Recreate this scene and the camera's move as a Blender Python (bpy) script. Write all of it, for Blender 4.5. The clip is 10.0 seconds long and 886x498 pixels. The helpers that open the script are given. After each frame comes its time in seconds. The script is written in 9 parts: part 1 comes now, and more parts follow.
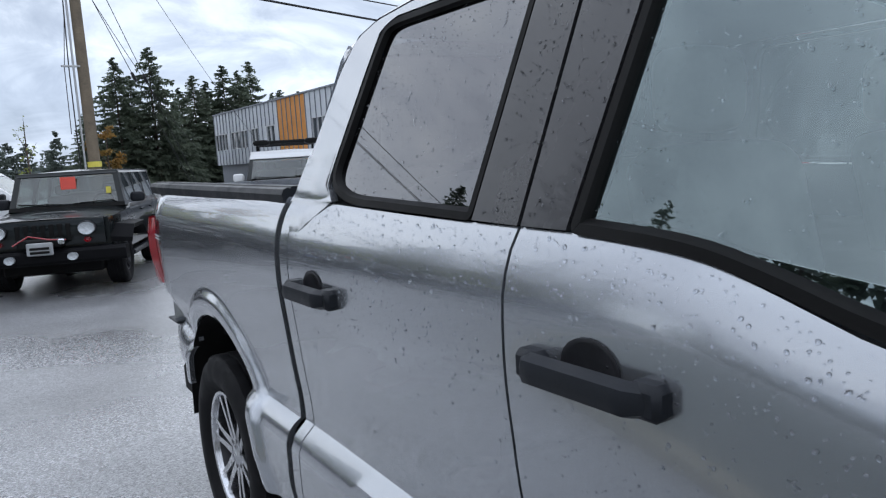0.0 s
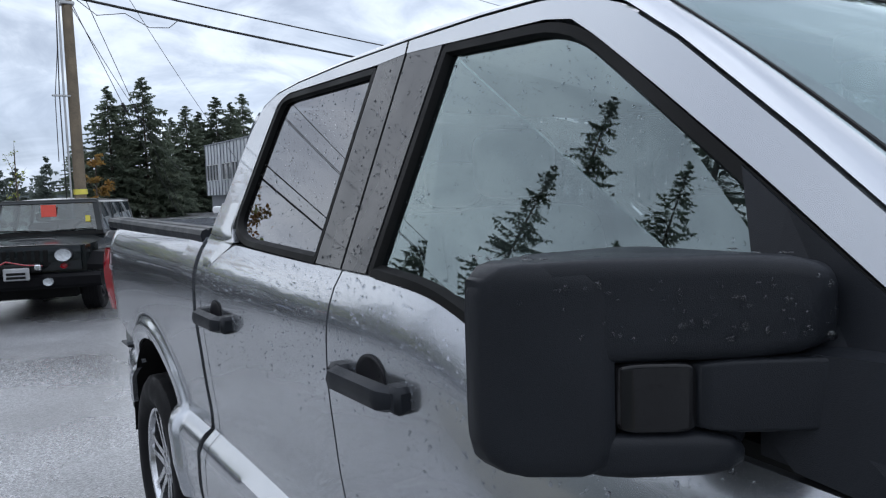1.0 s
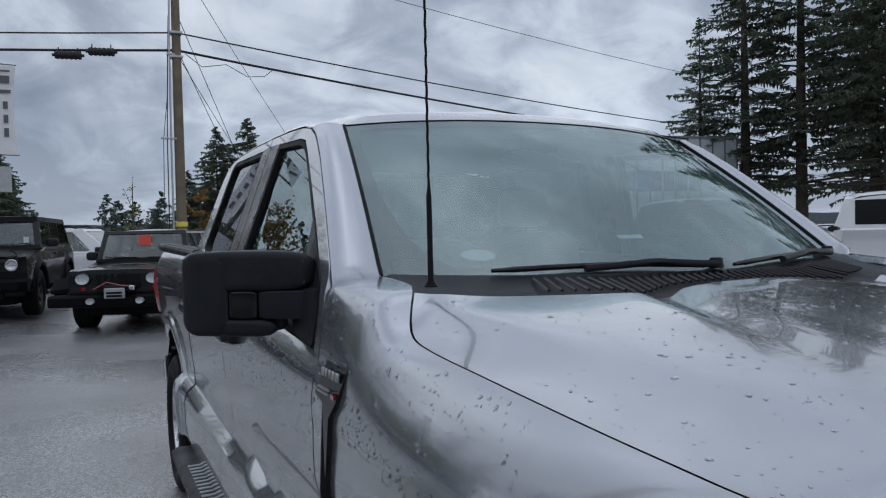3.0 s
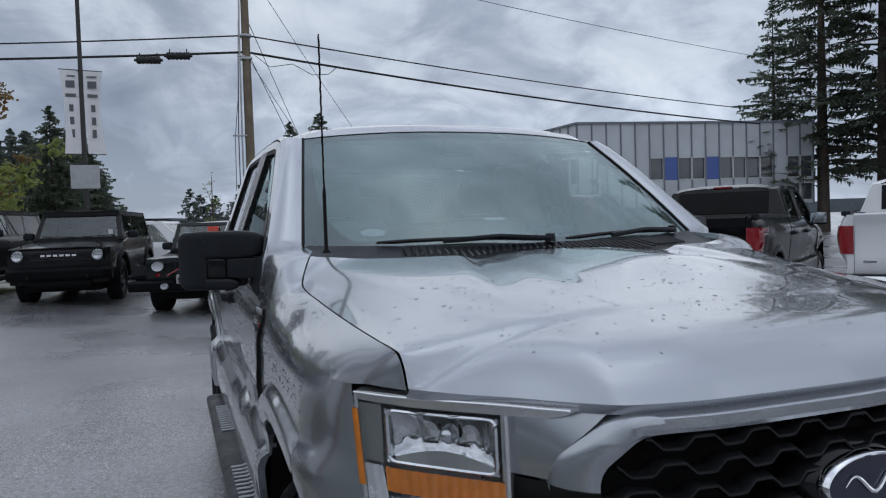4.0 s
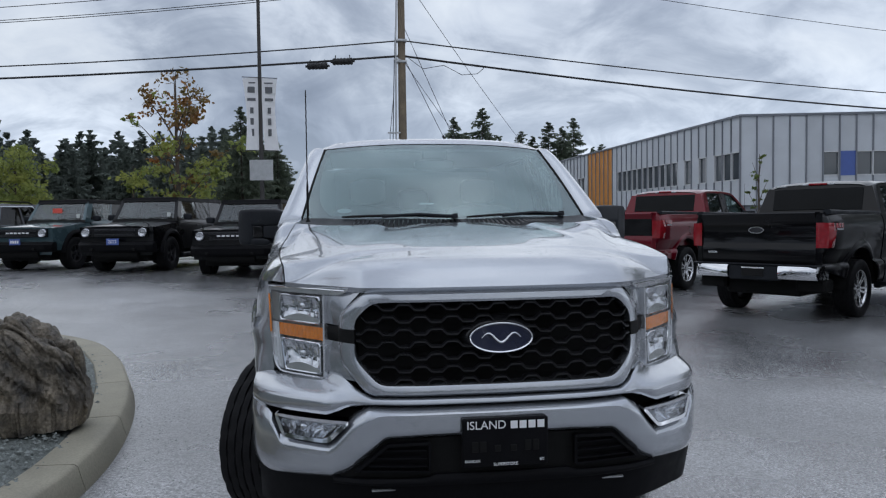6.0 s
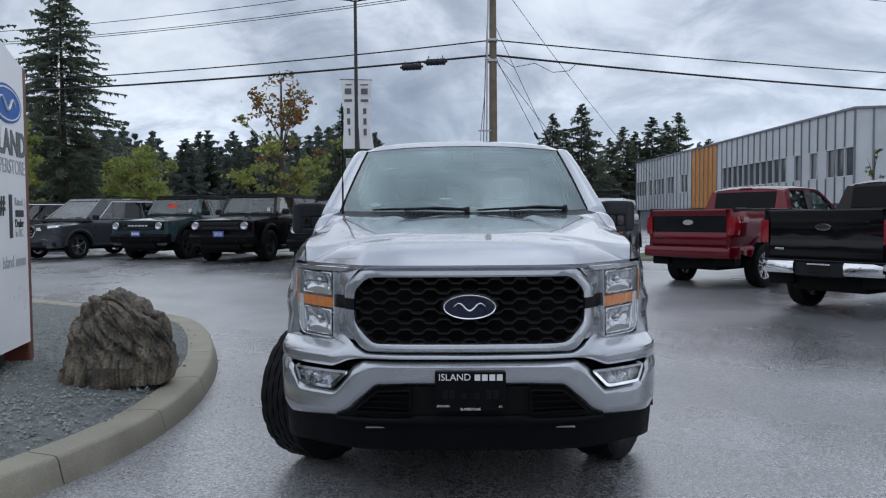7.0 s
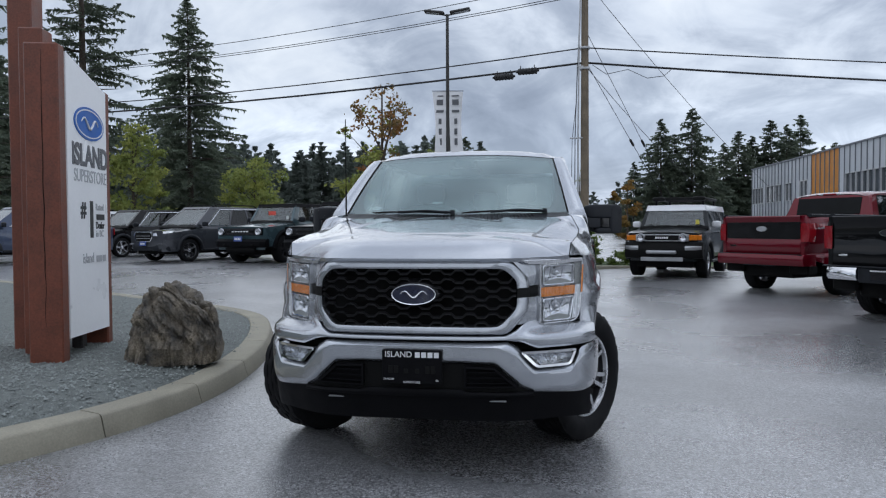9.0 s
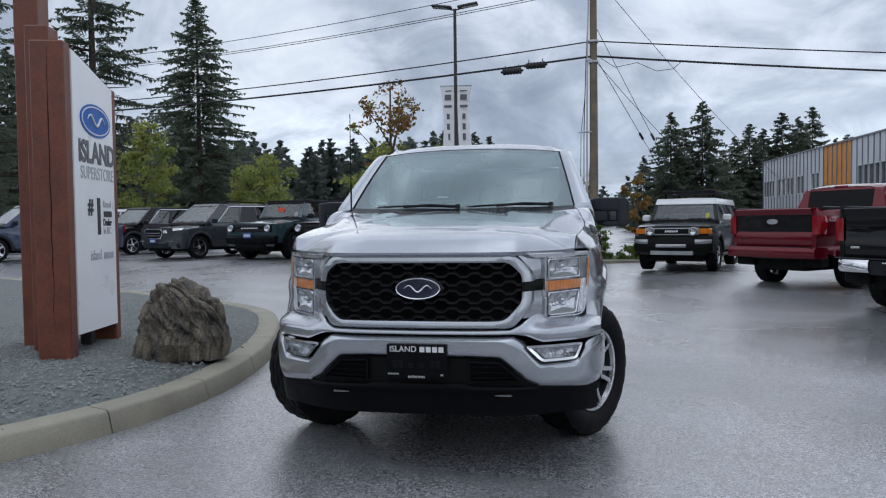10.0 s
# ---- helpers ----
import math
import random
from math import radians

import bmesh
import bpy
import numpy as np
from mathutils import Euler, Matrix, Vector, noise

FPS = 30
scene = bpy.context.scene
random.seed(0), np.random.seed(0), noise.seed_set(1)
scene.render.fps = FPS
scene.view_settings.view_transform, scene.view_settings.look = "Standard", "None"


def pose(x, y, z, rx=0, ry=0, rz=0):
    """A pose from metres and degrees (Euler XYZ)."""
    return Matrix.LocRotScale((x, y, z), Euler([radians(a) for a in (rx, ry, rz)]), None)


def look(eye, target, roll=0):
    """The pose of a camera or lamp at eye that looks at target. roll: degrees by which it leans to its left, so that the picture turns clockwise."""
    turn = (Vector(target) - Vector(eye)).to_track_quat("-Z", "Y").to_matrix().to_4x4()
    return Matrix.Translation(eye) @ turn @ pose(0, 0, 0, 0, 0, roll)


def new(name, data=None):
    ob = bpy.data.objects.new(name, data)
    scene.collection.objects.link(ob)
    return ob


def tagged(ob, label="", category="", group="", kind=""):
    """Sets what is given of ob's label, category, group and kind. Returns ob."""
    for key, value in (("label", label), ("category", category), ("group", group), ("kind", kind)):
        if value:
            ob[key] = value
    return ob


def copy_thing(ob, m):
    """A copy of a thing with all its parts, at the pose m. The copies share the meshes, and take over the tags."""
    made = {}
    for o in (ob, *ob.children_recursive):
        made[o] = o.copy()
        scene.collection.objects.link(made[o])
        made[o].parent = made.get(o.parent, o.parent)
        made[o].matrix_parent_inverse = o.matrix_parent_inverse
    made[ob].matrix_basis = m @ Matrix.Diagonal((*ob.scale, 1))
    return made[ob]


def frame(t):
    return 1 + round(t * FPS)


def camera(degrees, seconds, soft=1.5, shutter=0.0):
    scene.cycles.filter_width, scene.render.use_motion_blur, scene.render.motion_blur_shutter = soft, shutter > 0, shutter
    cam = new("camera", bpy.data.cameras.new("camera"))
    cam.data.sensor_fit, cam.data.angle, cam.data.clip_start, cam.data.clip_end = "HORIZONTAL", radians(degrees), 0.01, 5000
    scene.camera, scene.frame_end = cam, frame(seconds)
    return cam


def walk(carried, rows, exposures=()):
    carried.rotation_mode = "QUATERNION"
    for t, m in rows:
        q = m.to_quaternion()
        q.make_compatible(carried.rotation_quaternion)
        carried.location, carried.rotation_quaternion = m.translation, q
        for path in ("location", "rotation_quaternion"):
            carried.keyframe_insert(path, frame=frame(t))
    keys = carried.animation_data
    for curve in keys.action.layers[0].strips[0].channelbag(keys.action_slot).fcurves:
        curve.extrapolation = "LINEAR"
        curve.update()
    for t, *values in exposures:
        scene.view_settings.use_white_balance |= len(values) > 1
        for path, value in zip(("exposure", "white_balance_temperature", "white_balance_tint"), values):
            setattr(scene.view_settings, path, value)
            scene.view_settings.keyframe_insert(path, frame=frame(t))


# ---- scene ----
# camera and its walk
cam = camera(63.1, 10.0, soft=1.2)
PATH = [
    (0, (-1.74, 1.759, 1.583), (-0.664, 3.426, 1.33), -3.6),
    (0.5, (-1.682, 1.538, 1.587), (-0.59, 3.2, 1.38), -2.9),
    (1, (-1.665, 1.259, 1.621), (-0.555, 2.916, 1.464), -2.0),
    (1.5, (-1.681, 0.947, 1.643), (-0.574, 2.609, 1.529), -1.6),
    (2, (-1.587, 0.571, 1.638), (-0.521, 2.261, 1.552), -1.9),
    (2.5, (-1.541, 0.187, 1.627), (-0.547, 1.921, 1.554), -2.1),
    (2.7, (-1.523, 0.061, 1.612), (-0.572, 1.82, 1.556), -1.6),
    (3.8, (-1.288, -0.888, 1.56), (-0.544, 0.967, 1.486), -1.9),
    (4, (-1.262, -1.077, 1.555), (-0.558, 0.793, 1.483), -1.8),
    (4.5, (-1.095, -1.473, 1.526), (-0.485, 0.43, 1.457), -1.4),
    (5, (-0.887, -1.872, 1.483), (-0.38, 0.062, 1.412), -1.4),
    (5.5, (-0.736, -2.302, 1.479), (-0.345, -0.342, 1.405), -1.0),
    (7, (-0.08, -3.397, 1.44), (-0.105, -1.399, 1.353), -0.4),
    (7.5, (0.202, -3.615, 1.425), (0.061, -1.622, 1.347), -0.1),
    (8, (0.449, -3.828, 1.404), (0.218, -1.842, 1.337), -0.1),
    (8.5, (0.652, -3.872, 1.403), (0.36, -1.894, 1.341), -0.1),
    (9, (0.796, -3.863, 1.389), (0.467, -1.892, 1.327), -0.3),
    (9.5, (0.815, -3.835, 1.385), (0.467, -1.867, 1.317), -0.5),
    (10, (0.822, -3.834, 1.379), (0.466, -1.867, 1.305), -0.7),
]
walk(cam, [(t, look(eye, target, roll)) for t, eye, target, roll in PATH], [(0.0, 1.2), (1.0, 1.14), (2.0, 0.68), (2.5, 0.45), (4.0, 0.47), (5.5, 0.58), (7.0, 0.75), (8.5, 0.8), (10.0, 0.8)])

# ---- world, sun ----
SUN_AZ, SUN_EL = radians(65), radians(80)   # bearing from +y towards +x
THIN_EL = radians(46)                       # height of the thinnest cloud
world = bpy.data.worlds.new("overcast_sky")
scene.world = world
world.use_nodes = True
wn, wl = world.node_tree.nodes, world.node_tree.links
wn.clear()


def wnode(kind, **values):
    n = wn.new(kind)
    for k, v in values.items():
        n.inputs[k.replace("_", " ")].default_value = v
    return n


def wmath(op, a, b=0.0):
    n = wn.new("ShaderNodeMath")
    n.operation = op
    for k, v in enumerate((a, b)):
        if isinstance(v, (int, float)):
            n.inputs[k].default_value = v
        else:
            wl.new(v, n.inputs[k])
    return n.outputs[0]


tc = wn.new("ShaderNodeTexCoord")
sep = wn.new("ShaderNodeSeparateXYZ")
wl.new(tc.outputs["Generated"], sep.inputs[0])
lift = wmath("ADD", wmath("MAXIMUM", sep.outputs[2], 0.0), 0.42)
comb = wn.new("ShaderNodeCombineXYZ")
wl.new(wmath("DIVIDE", sep.outputs[0], lift), comb.inputs[0])
wl.new(wmath("DIVIDE", sep.outputs[1], lift), comb.inputs[1])
comb.inputs[2].default_value = 3.7
big = wnode("ShaderNodeTexNoise", Scale=1.15, Detail=8.0, Roughness=0.55, Distortion=0.5)
wl.new(comb.outputs[0], big.inputs["Vector"])
small = wnode("ShaderNodeTexNoise", Scale=4.2, Detail=6.0, Roughness=0.6, Distortion=0.9)
wl.new(comb.outputs[0], small.inputs["Vector"])
heap = wmath("ADD", wmath("MULTIPLY", big.outputs["Fac"], 0.72), wmath("MULTIPLY", small.outputs["Fac"], 0.28))
ramp = wn.new("ShaderNodeValToRGB")
wl.new(heap, ramp.inputs[0])
cr = ramp.color_ramp
# an overcast sky is brighter overhead than at the horizon
dome = wn.new("ShaderNodeMapRange")
dome.interpolation_type = "SMOOTHSTEP"
dome.inputs["From Min"].default_value, dome.inputs["From Max"].default_value = 0.36, 0.92
dome.inputs["To Min"].default_value, dome.inputs["To Max"].default_value = 0.63, 1.15
wl.new(sep.outputs[2], dome.inputs["Value"])
cr.elements[0].position, cr.elements[0].color = 0.37, (0.195, 0.232, 0.305, 1)
cr.elements[1].position, cr.elements[1].color = 0.65, (0.77, 0.83, 0.91, 1)
for p, c in ((0.44, (0.275, 0.32, 0.41)), (0.51, (0.40, 0.455, 0.555)), (0.57, (0.605, 0.67, 0.775))):
    e = cr.elements.new(p)
    e.color = (*c, 1)
sky = wn.new("ShaderNodeTexSky")
sky.sky_type, sky.sun_disc = "NISHITA", False
sky.sun_elevation, sky.sun_rotation = SUN_EL, SUN_AZ
clouds = wn.new("ShaderNodeBackground")
# thinner cloud round the hidden sun
toward = wn.new("ShaderNodeVectorMath")
toward.operation = "DOT_PRODUCT"
wl.new(tc.outputs["Generated"], toward.inputs[0])
toward.inputs[1].default_value = (math.sin(SUN_AZ) * math.cos(THIN_EL), math.cos(SUN_AZ) * math.cos(THIN_EL), math.sin(THIN_EL))
glow = wn.new("ShaderNodeMapRange")
glow.interpolation_type = "SMOOTHSTEP"
glow.inputs["From Min"].default_value, glow.inputs["From Max"].default_value = 0.25, 1.0
glow.inputs["To Min"].default_value, glow.inputs["To Max"].default_value = 1.0, 1.15
wl.new(toward.outputs["Value"], glow.inputs["Value"])
low = wn.new("ShaderNodeMapRange")                # thinner, lighter cloud towards the horizon
low.interpolation_type = "SMOOTHSTEP"
low.inputs["From Min"].default_value, low.inputs["From Max"].default_value = 0.03, 0.21
low.inputs["To Min"].default_value, low.inputs["To Max"].default_value = 1.65, 1.0
wl.new(sep.outputs[2], low.inputs["Value"])
wl.new(wmath("MULTIPLY", wmath("MULTIPLY", dome.outputs[0], low.outputs[0]), glow.outputs[0]), clouds.inputs["Strength"])
wl.new(ramp.outputs[0], clouds.inputs["Color"])
clear = wn.new("ShaderNodeBackground")
clear.inputs["Strength"].default_value = 0.1
wl.new(sky.outputs[0], clear.inputs["Color"])
both = wn.new("ShaderNodeMixShader")
both.inputs[0].default_value = 0.10            # a little clear sky through the cloud
wl.new(clouds.outputs[0], both.inputs[1])
wl.new(clear.outputs[0], both.inputs[2])
wout = wn.new("ShaderNodeOutputWorld")
wl.new(both.outputs[0], wout.inputs[0])

sun = new("sun", bpy.data.lights.new("sun", "SUN"))
sun.data.energy, sun.data.angle, sun.data.color = 0.5, radians(178), (1.0, 0.98, 0.95)
sun.matrix_world = look((40 * math.sin(SUN_AZ), 40 * math.cos(SUN_AZ), 40 * math.tan(SUN_EL)), (0, 0, 0))

# ---- materials ----
def mat(name, color, rough=0.5, metal=0.0, coat=0.0, vary=0.12, scale=6.0, fine=90.0, bump=0.0, bump_scale=None,
        rough_vary=0.12, spec=0.5, emit=None, per_object=0.0, tint=None, coat_rough=0.03):
    """A principled material with variation at two scales; tint: a second colour laid in by the broad noise."""
    m = bpy.data.materials.new(name)
    m.use_nodes = True
    nt = m.node_tree
    ns, ls = nt.nodes, nt.links
    b = ns["Principled BSDF"]
    co = ns.new("ShaderNodeTexCoord").outputs["Object"]
    n1, n2 = ns.new("ShaderNodeTexNoise"), ns.new("ShaderNodeTexNoise")
    for n, s, d in ((n1, scale, 5), (n2, fine, 3)):
        n.inputs["Scale"].default_value, n.inputs["Detail"].default_value = s, d
        ls.new(co, n.inputs["Vector"])
    mix = ns.new("ShaderNodeMix")
    mix.data_type = "RGBA"
    dark = tint or tuple(c * (1 - vary) for c in color)
    lite = color if tint else tuple(min(1, c * (1 + vary)) for c in color)
    mix.inputs["A"].default_value, mix.inputs["B"].default_value = (*dark, 1), (*lite, 1)
    mr = ns.new("ShaderNodeMapRange")
    mr.inputs["From Min"].default_value, mr.inputs["From Max"].default_value = 0.3, 0.7
    ls.new(n1.outputs["Fac"], mr.inputs["Value"])
    ls.new(mr.outputs[0], mix.inputs["Factor"])
    col = mix.outputs["Result"]
    gr = ns.new("ShaderNodeMix")
    gr.data_type, gr.blend_type = "RGBA", "MULTIPLY"
    gr.inputs["Factor"].default_value = min(1.0, vary * 2.5)
    ls.new(col, gr.inputs["A"])
    ls.new(n2.outputs["Fac"], gr.inputs["B"])
    hsv = ns.new("ShaderNodeHueSaturation")
    hsv.inputs["Value"].default_value = 1.0 / (1 - 0.5 * min(1.0, vary * 2.5))
    ls.new(gr.outputs["Result"], hsv.inputs["Color"])
    if per_object:
        info, mp = ns.new("ShaderNodeObjectInfo"), ns.new("ShaderNodeMapRange")
        v = hsv.inputs["Value"].default_value
        mp.inputs["To Min"].default_value, mp.inputs["To Max"].default_value = v * (1 - per_object), v * (1 + per_object)
        ls.new(info.outputs["Random"], mp.inputs["Value"])
        ls.new(mp.outputs[0], hsv.inputs["Value"])
    ls.new(hsv.outputs[0], b.inputs["Base Color"])
    rr = ns.new("ShaderNodeMapRange")
    rr.inputs["From Min"].default_value, rr.inputs["From Max"].default_value = 0.3, 0.7
    rr.inputs["To Min"].default_value, rr.inputs["To Max"].default_value = max(0.02, rough - rough_vary), min(1, rough + rough_vary)
    ls.new(n1.outputs["Fac"], rr.inputs["Value"])
    ls.new(rr.outputs[0], b.inputs["Roughness"])
    b.inputs["Metallic"].default_value, b.inputs["Coat Weight"].default_value = metal, coat
    b.inputs["Coat Roughness"].default_value, b.inputs["Specular IOR Level"].default_value = coat_rough, spec
    if bump:
        bn = ns.new("ShaderNodeBump")
        bn.inputs["Strength"].default_value, bn.inputs["Distance"].default_value = 1.0, bump
        src = n2
        if bump_scale:
            src = ns.new("ShaderNodeTexNoise")
            src.inputs["Scale"].default_value, src.inputs["Detail"].default_value = bump_scale, 5
            ls.new(co, src.inputs["Vector"])
        ls.new(src.outputs["Fac"], bn.inputs["Height"])
        ls.new(bn.outputs[0], b.inputs["Normal"])
    if emit:
        b.inputs["Emission Color"].default_value, b.inputs["Emission Strength"].default_value = (*emit[0], 1), emit[1]
    return m


def glass(name, color, gloss=0.08, sheen=(1, 1, 1)):
    """Thin flat glass: tinted see-through, with gloss that grows towards grazing views."""
    m = bpy.data.materials.new(name)
    m.use_nodes = True
    ns, ls = m.node_tree.nodes, m.node_tree.links
    ns.clear()
    clear_, shine, mix, out = (ns.new(k) for k in ("ShaderNodeBsdfTransparent", "ShaderNodeBsdfGlossy", "ShaderNodeMixShader", "ShaderNodeOutputMaterial"))
    clear_.inputs["Color"].default_value = (*color, 1)
    shine.inputs["Roughness"].default_value, shine.inputs["Color"].default_value = 0.01, (*sheen, 1)
    lw, pw, mr = ns.new("ShaderNodeLayerWeight"), ns.new("ShaderNodeMath"), ns.new("ShaderNodeMapRange")
    lw.inputs["Blend"].default_value = 0.5
    pw.operation = "POWER"
    pw.inputs[1].default_value = 5.0
    mr.inputs["To Min"].default_value, mr.inputs["To Max"].default_value = gloss, 1.0
    ls.new(lw.outputs["Facing"], pw.inputs[0])
    ls.new(pw.outputs[0], mr.inputs["Value"])
    ls.new(mr.outputs[0], mix.inputs["Fac"])
    ls.new(clear_.outputs[0], mix.inputs[1])
    ls.new(shine.outputs[0], mix.inputs[2])
    ls.new(mix.outputs[0], out.inputs["Surface"])
    return m


def wet_asphalt():
    m = mat("wet_asphalt", (0.19, 0.192, 0.198), 0.4, vary=0.38, scale=0.6, fine=80, bump=0.004, bump_scale=150)
    ns, ls = m.node_tree.nodes, m.node_tree.links
    b = ns["Principled BSDF"]
    co = [n for n in ns if n.type == "TEX_COORD"][0].outputs["Object"]
    pud = ns.new("ShaderNodeTexNoise")
    pud.inputs["Scale"].default_value, pud.inputs["Detail"].default_value = 0.33, 4
    ls.new(co, pud.inputs["Vector"])
    mr = ns.new("ShaderNodeMapRange")
    mr.inputs["From Min"].default_value, mr.inputs["From Max"].default_value = 0.36, 0.64
    mr.inputs["To Min"].default_value, mr.inputs["To Max"].default_value = 0.24, 0.5
    ls.new(pud.outputs["Fac"], mr.inputs["Value"])
    ls.new(mr.outputs[0], b.inputs["Roughness"])
    vor = ns.new("ShaderNodeTexVoronoi")
    vor.inputs["Scale"].default_value = 95
    ls.new(co, vor.inputs["Vector"])
    bn = [n for n in ns if n.type == "BUMP"][0]
    ls.new(vor.outputs["Distance"], bn.inputs["Height"])
    bn.inputs["Distance"].default_value = 0.0025
    b.inputs["Coat Weight"].default_value, b.inputs["Coat Roughness"].default_value, b.inputs["Coat IOR"].default_value = 0.95, 0.3, 1.65
    ls.new(mr.outputs[0], b.inputs["Coat Roughness"])
    grain = ns.new("ShaderNodeBump")
    grain.inputs["Distance"].default_value = 0.0010
    ls.new(vor.outputs["Distance"], grain.inputs["Height"])
    ls.new(grain.outputs[0], b.inputs["Coat Normal"])
    mr.inputs["To Min"].default_value, mr.inputs["To Max"].default_value = 0.20, 0.40
    # crushed stones in the binder: each with its own tone and film of water
    tone = b.inputs["Base Color"].links[0].from_socket
    last = tone
    for scale, low, high in ((75, 0.35, 1.75), (190, 0.55, 1.5)):
        cell = ns.new("ShaderNodeTexVoronoi")
        cell.inputs["Scale"].default_value = scale
        ls.new(co, cell.inputs["Vector"])
        split, span = ns.new("ShaderNodeSeparateColor"), ns.new("ShaderNodeMapRange")
        ls.new(cell.outputs["Color"], split.inputs[0])
        span.inputs["To Min"].default_value, span.inputs["To Max"].default_value = low, high
        ls.new(split.outputs[0], span.inputs["Value"])
        mul = ns.new("ShaderNodeMix")
        mul.data_type, mul.blend_type = "RGBA", "MULTIPLY"
        mul.inputs["Factor"].default_value = 1.0
        ls.new(last, mul.inputs["A"])
        ls.new(span.outputs[0], mul.inputs["B"])
        last = mul.outputs["Result"]
        film = ns.new("ShaderNodeMapRange")
        film.inputs["To Min"].default_value, film.inputs["To Max"].default_value = 0.8, 1.0
        ls.new(split.outputs[1], film.inputs["Value"])
        if scale == 75:
            ls.new(film.outputs[0], b.inputs["Coat Weight"])
    ls.new(last, b.inputs["Base Color"])
    return m


ASPHALT = wet_asphalt()
CONCRETE = mat("kerb_concrete", (0.285, 0.265, 0.205), 0.75, vary=0.16, scale=2.5, fine=70, bump=0.002, bump_scale=120)
GRAVEL_BASE = mat("gravel_bed", (0.135, 0.15, 0.14), 0.8, vary=0.3, scale=14, fine=120, bump=0.012, bump_scale=60)
STONE = mat("gravel_stone", (0.21, 0.23, 0.22), 0.65, vary=0.25, scale=3, fine=60, per_object=0.2)
ROCK = mat("boulder_rock", (0.25, 0.21, 0.155), 0.7, vary=0.38, scale=6.5, fine=60, bump=0.02, bump_scale=38, tint=(0.040, 0.038, 0.036))
TIMBER = mat("stained_timber", (0.155, 0.045, 0.024), 0.5, vary=0.25, scale=5, fine=60, bump=0.002, bump_scale=40)
SIGN_WHITE = mat("sign_white", (0.88, 0.89, 0.90), 0.35, vary=0.03, scale=2, fine=40)
BLUE = mat("badge_blue", (0.003, 0.006, 0.028), 0.25, coat=0.5, vary=0.08)
SIGN_BLUE = mat("sign_blue", (0.038, 0.142, 0.456), 0.5, vary=0.06, spec=0.2)
DARK_PLASTIC = mat("dark_lower_plastic", (0.006, 0.006, 0.007), 0.5, vary=0.2, scale=8, spec=0.06)
GRILLE_BLACK = mat("satin_grille_black", (0.010, 0.010, 0.011), 0.32, vary=0.1, spec=0.35)
BLACK_INK = mat("black_vinyl", (0.02, 0.02, 0.022), 0.45, vary=0.1)
GREY_INK = mat("grey_vinyl", (0.44, 0.45, 0.47), 0.45, vary=0.05)
DARK_GREY_INK = mat("dark_grey_vinyl", (0.10, 0.105, 0.115), 0.45, vary=0.05)
WHITE_INK = mat("white_vinyl", (0.75, 0.75, 0.76), 0.4, vary=0.04)
POLE_WOOD = mat("weathered_pole_wood", (0.17, 0.135, 0.095), 0.8, vary=0.3, scale=2, fine=40, bump=0.006, bump_scale=25)
WIRE = mat("cable_rubber", (0.012, 0.012, 0.013), 0.6, vary=0.1)
STEEL_DARK = mat("dark_painted_steel", (0.028, 0.026, 0.025), 0.5, vary=0.2, scale=4)
GALV = mat("galvanised_steel", (0.42, 0.43, 0.44), 0.45, 0.7, vary=0.15)
CLADDING = mat("grey_cladding", (0.50, 0.525, 0.555), 0.55, vary=0.06, scale=0.8, fine=25, per_object=0.06)
CLADDING_DARK = mat("cladding_rib", (0.17, 0.185, 0.21), 0.55, vary=0.1, scale=1)
ORANGE_CLAD = mat("orange_cladding", (0.55, 0.23, 0.05), 0.55, vary=0.15, scale=1.5)
BLUE_CLAD = mat("blue_panel", (0.07, 0.12, 0.36), 0.5, vary=0.06)
WIN_DARK = mat("building_glass", (0.055, 0.065, 0.075), 0.08, vary=0.15, scale=0.6, rough_vary=0.02, spec=0.7)
FRAME_GREY = mat("window_frame_grey", (0.55, 0.56, 0.57), 0.45, vary=0.05)
BARK = mat("conifer_bark", (0.075, 0.058, 0.046), 0.85, vary=0.3, scale=4, fine=40, bump=0.01, bump_scale=14)
NEEDLE = mat("conifer_needles", (0.19, 0.22, 0.16), 0.7, vary=0.3, scale=0.5, fine=6, per_object=0.18, tint=(0.115, 0.145, 0.108), spec=0.2)
# distance haze is put into this colour: bluer than the near needles
NEEDLE_HAZED = mat("hazed_conifer_needles", (0.165, 0.195, 0.170), 0.8, vary=0.25, scale=0.2, fine=2, spec=0.2)
LEAF_GREEN = mat("green_leaves", (0.18, 0.23, 0.06), 0.6, vary=0.3, scale=0.8, fine=8, tint=(0.085, 0.13, 0.036), spec=0.3)
LEAF_YELLOW = mat("yellow_green_leaves", (0.36, 0.37, 0.10), 0.6, vary=0.25, scale=0.8, fine=8, tint=(0.16, 0.22, 0.07), spec=0.3)
LEAF_RED = mat("autumn_leaves", (0.32, 0.14, 0.05), 0.6, vary=0.3, scale=0.9, fine=8, tint=(0.13, 0.12, 0.04))
LEAF_ORANGE = mat("orange_leaves", (0.30, 0.16, 0.04), 0.6, vary=0.3, scale=0.9, fine=8, tint=(0.2, 0.14, 0.04))
GRASS = mat("verge_grass", (0.06, 0.09, 0.03), 0.9, vary=0.3, scale=1, fine=20)


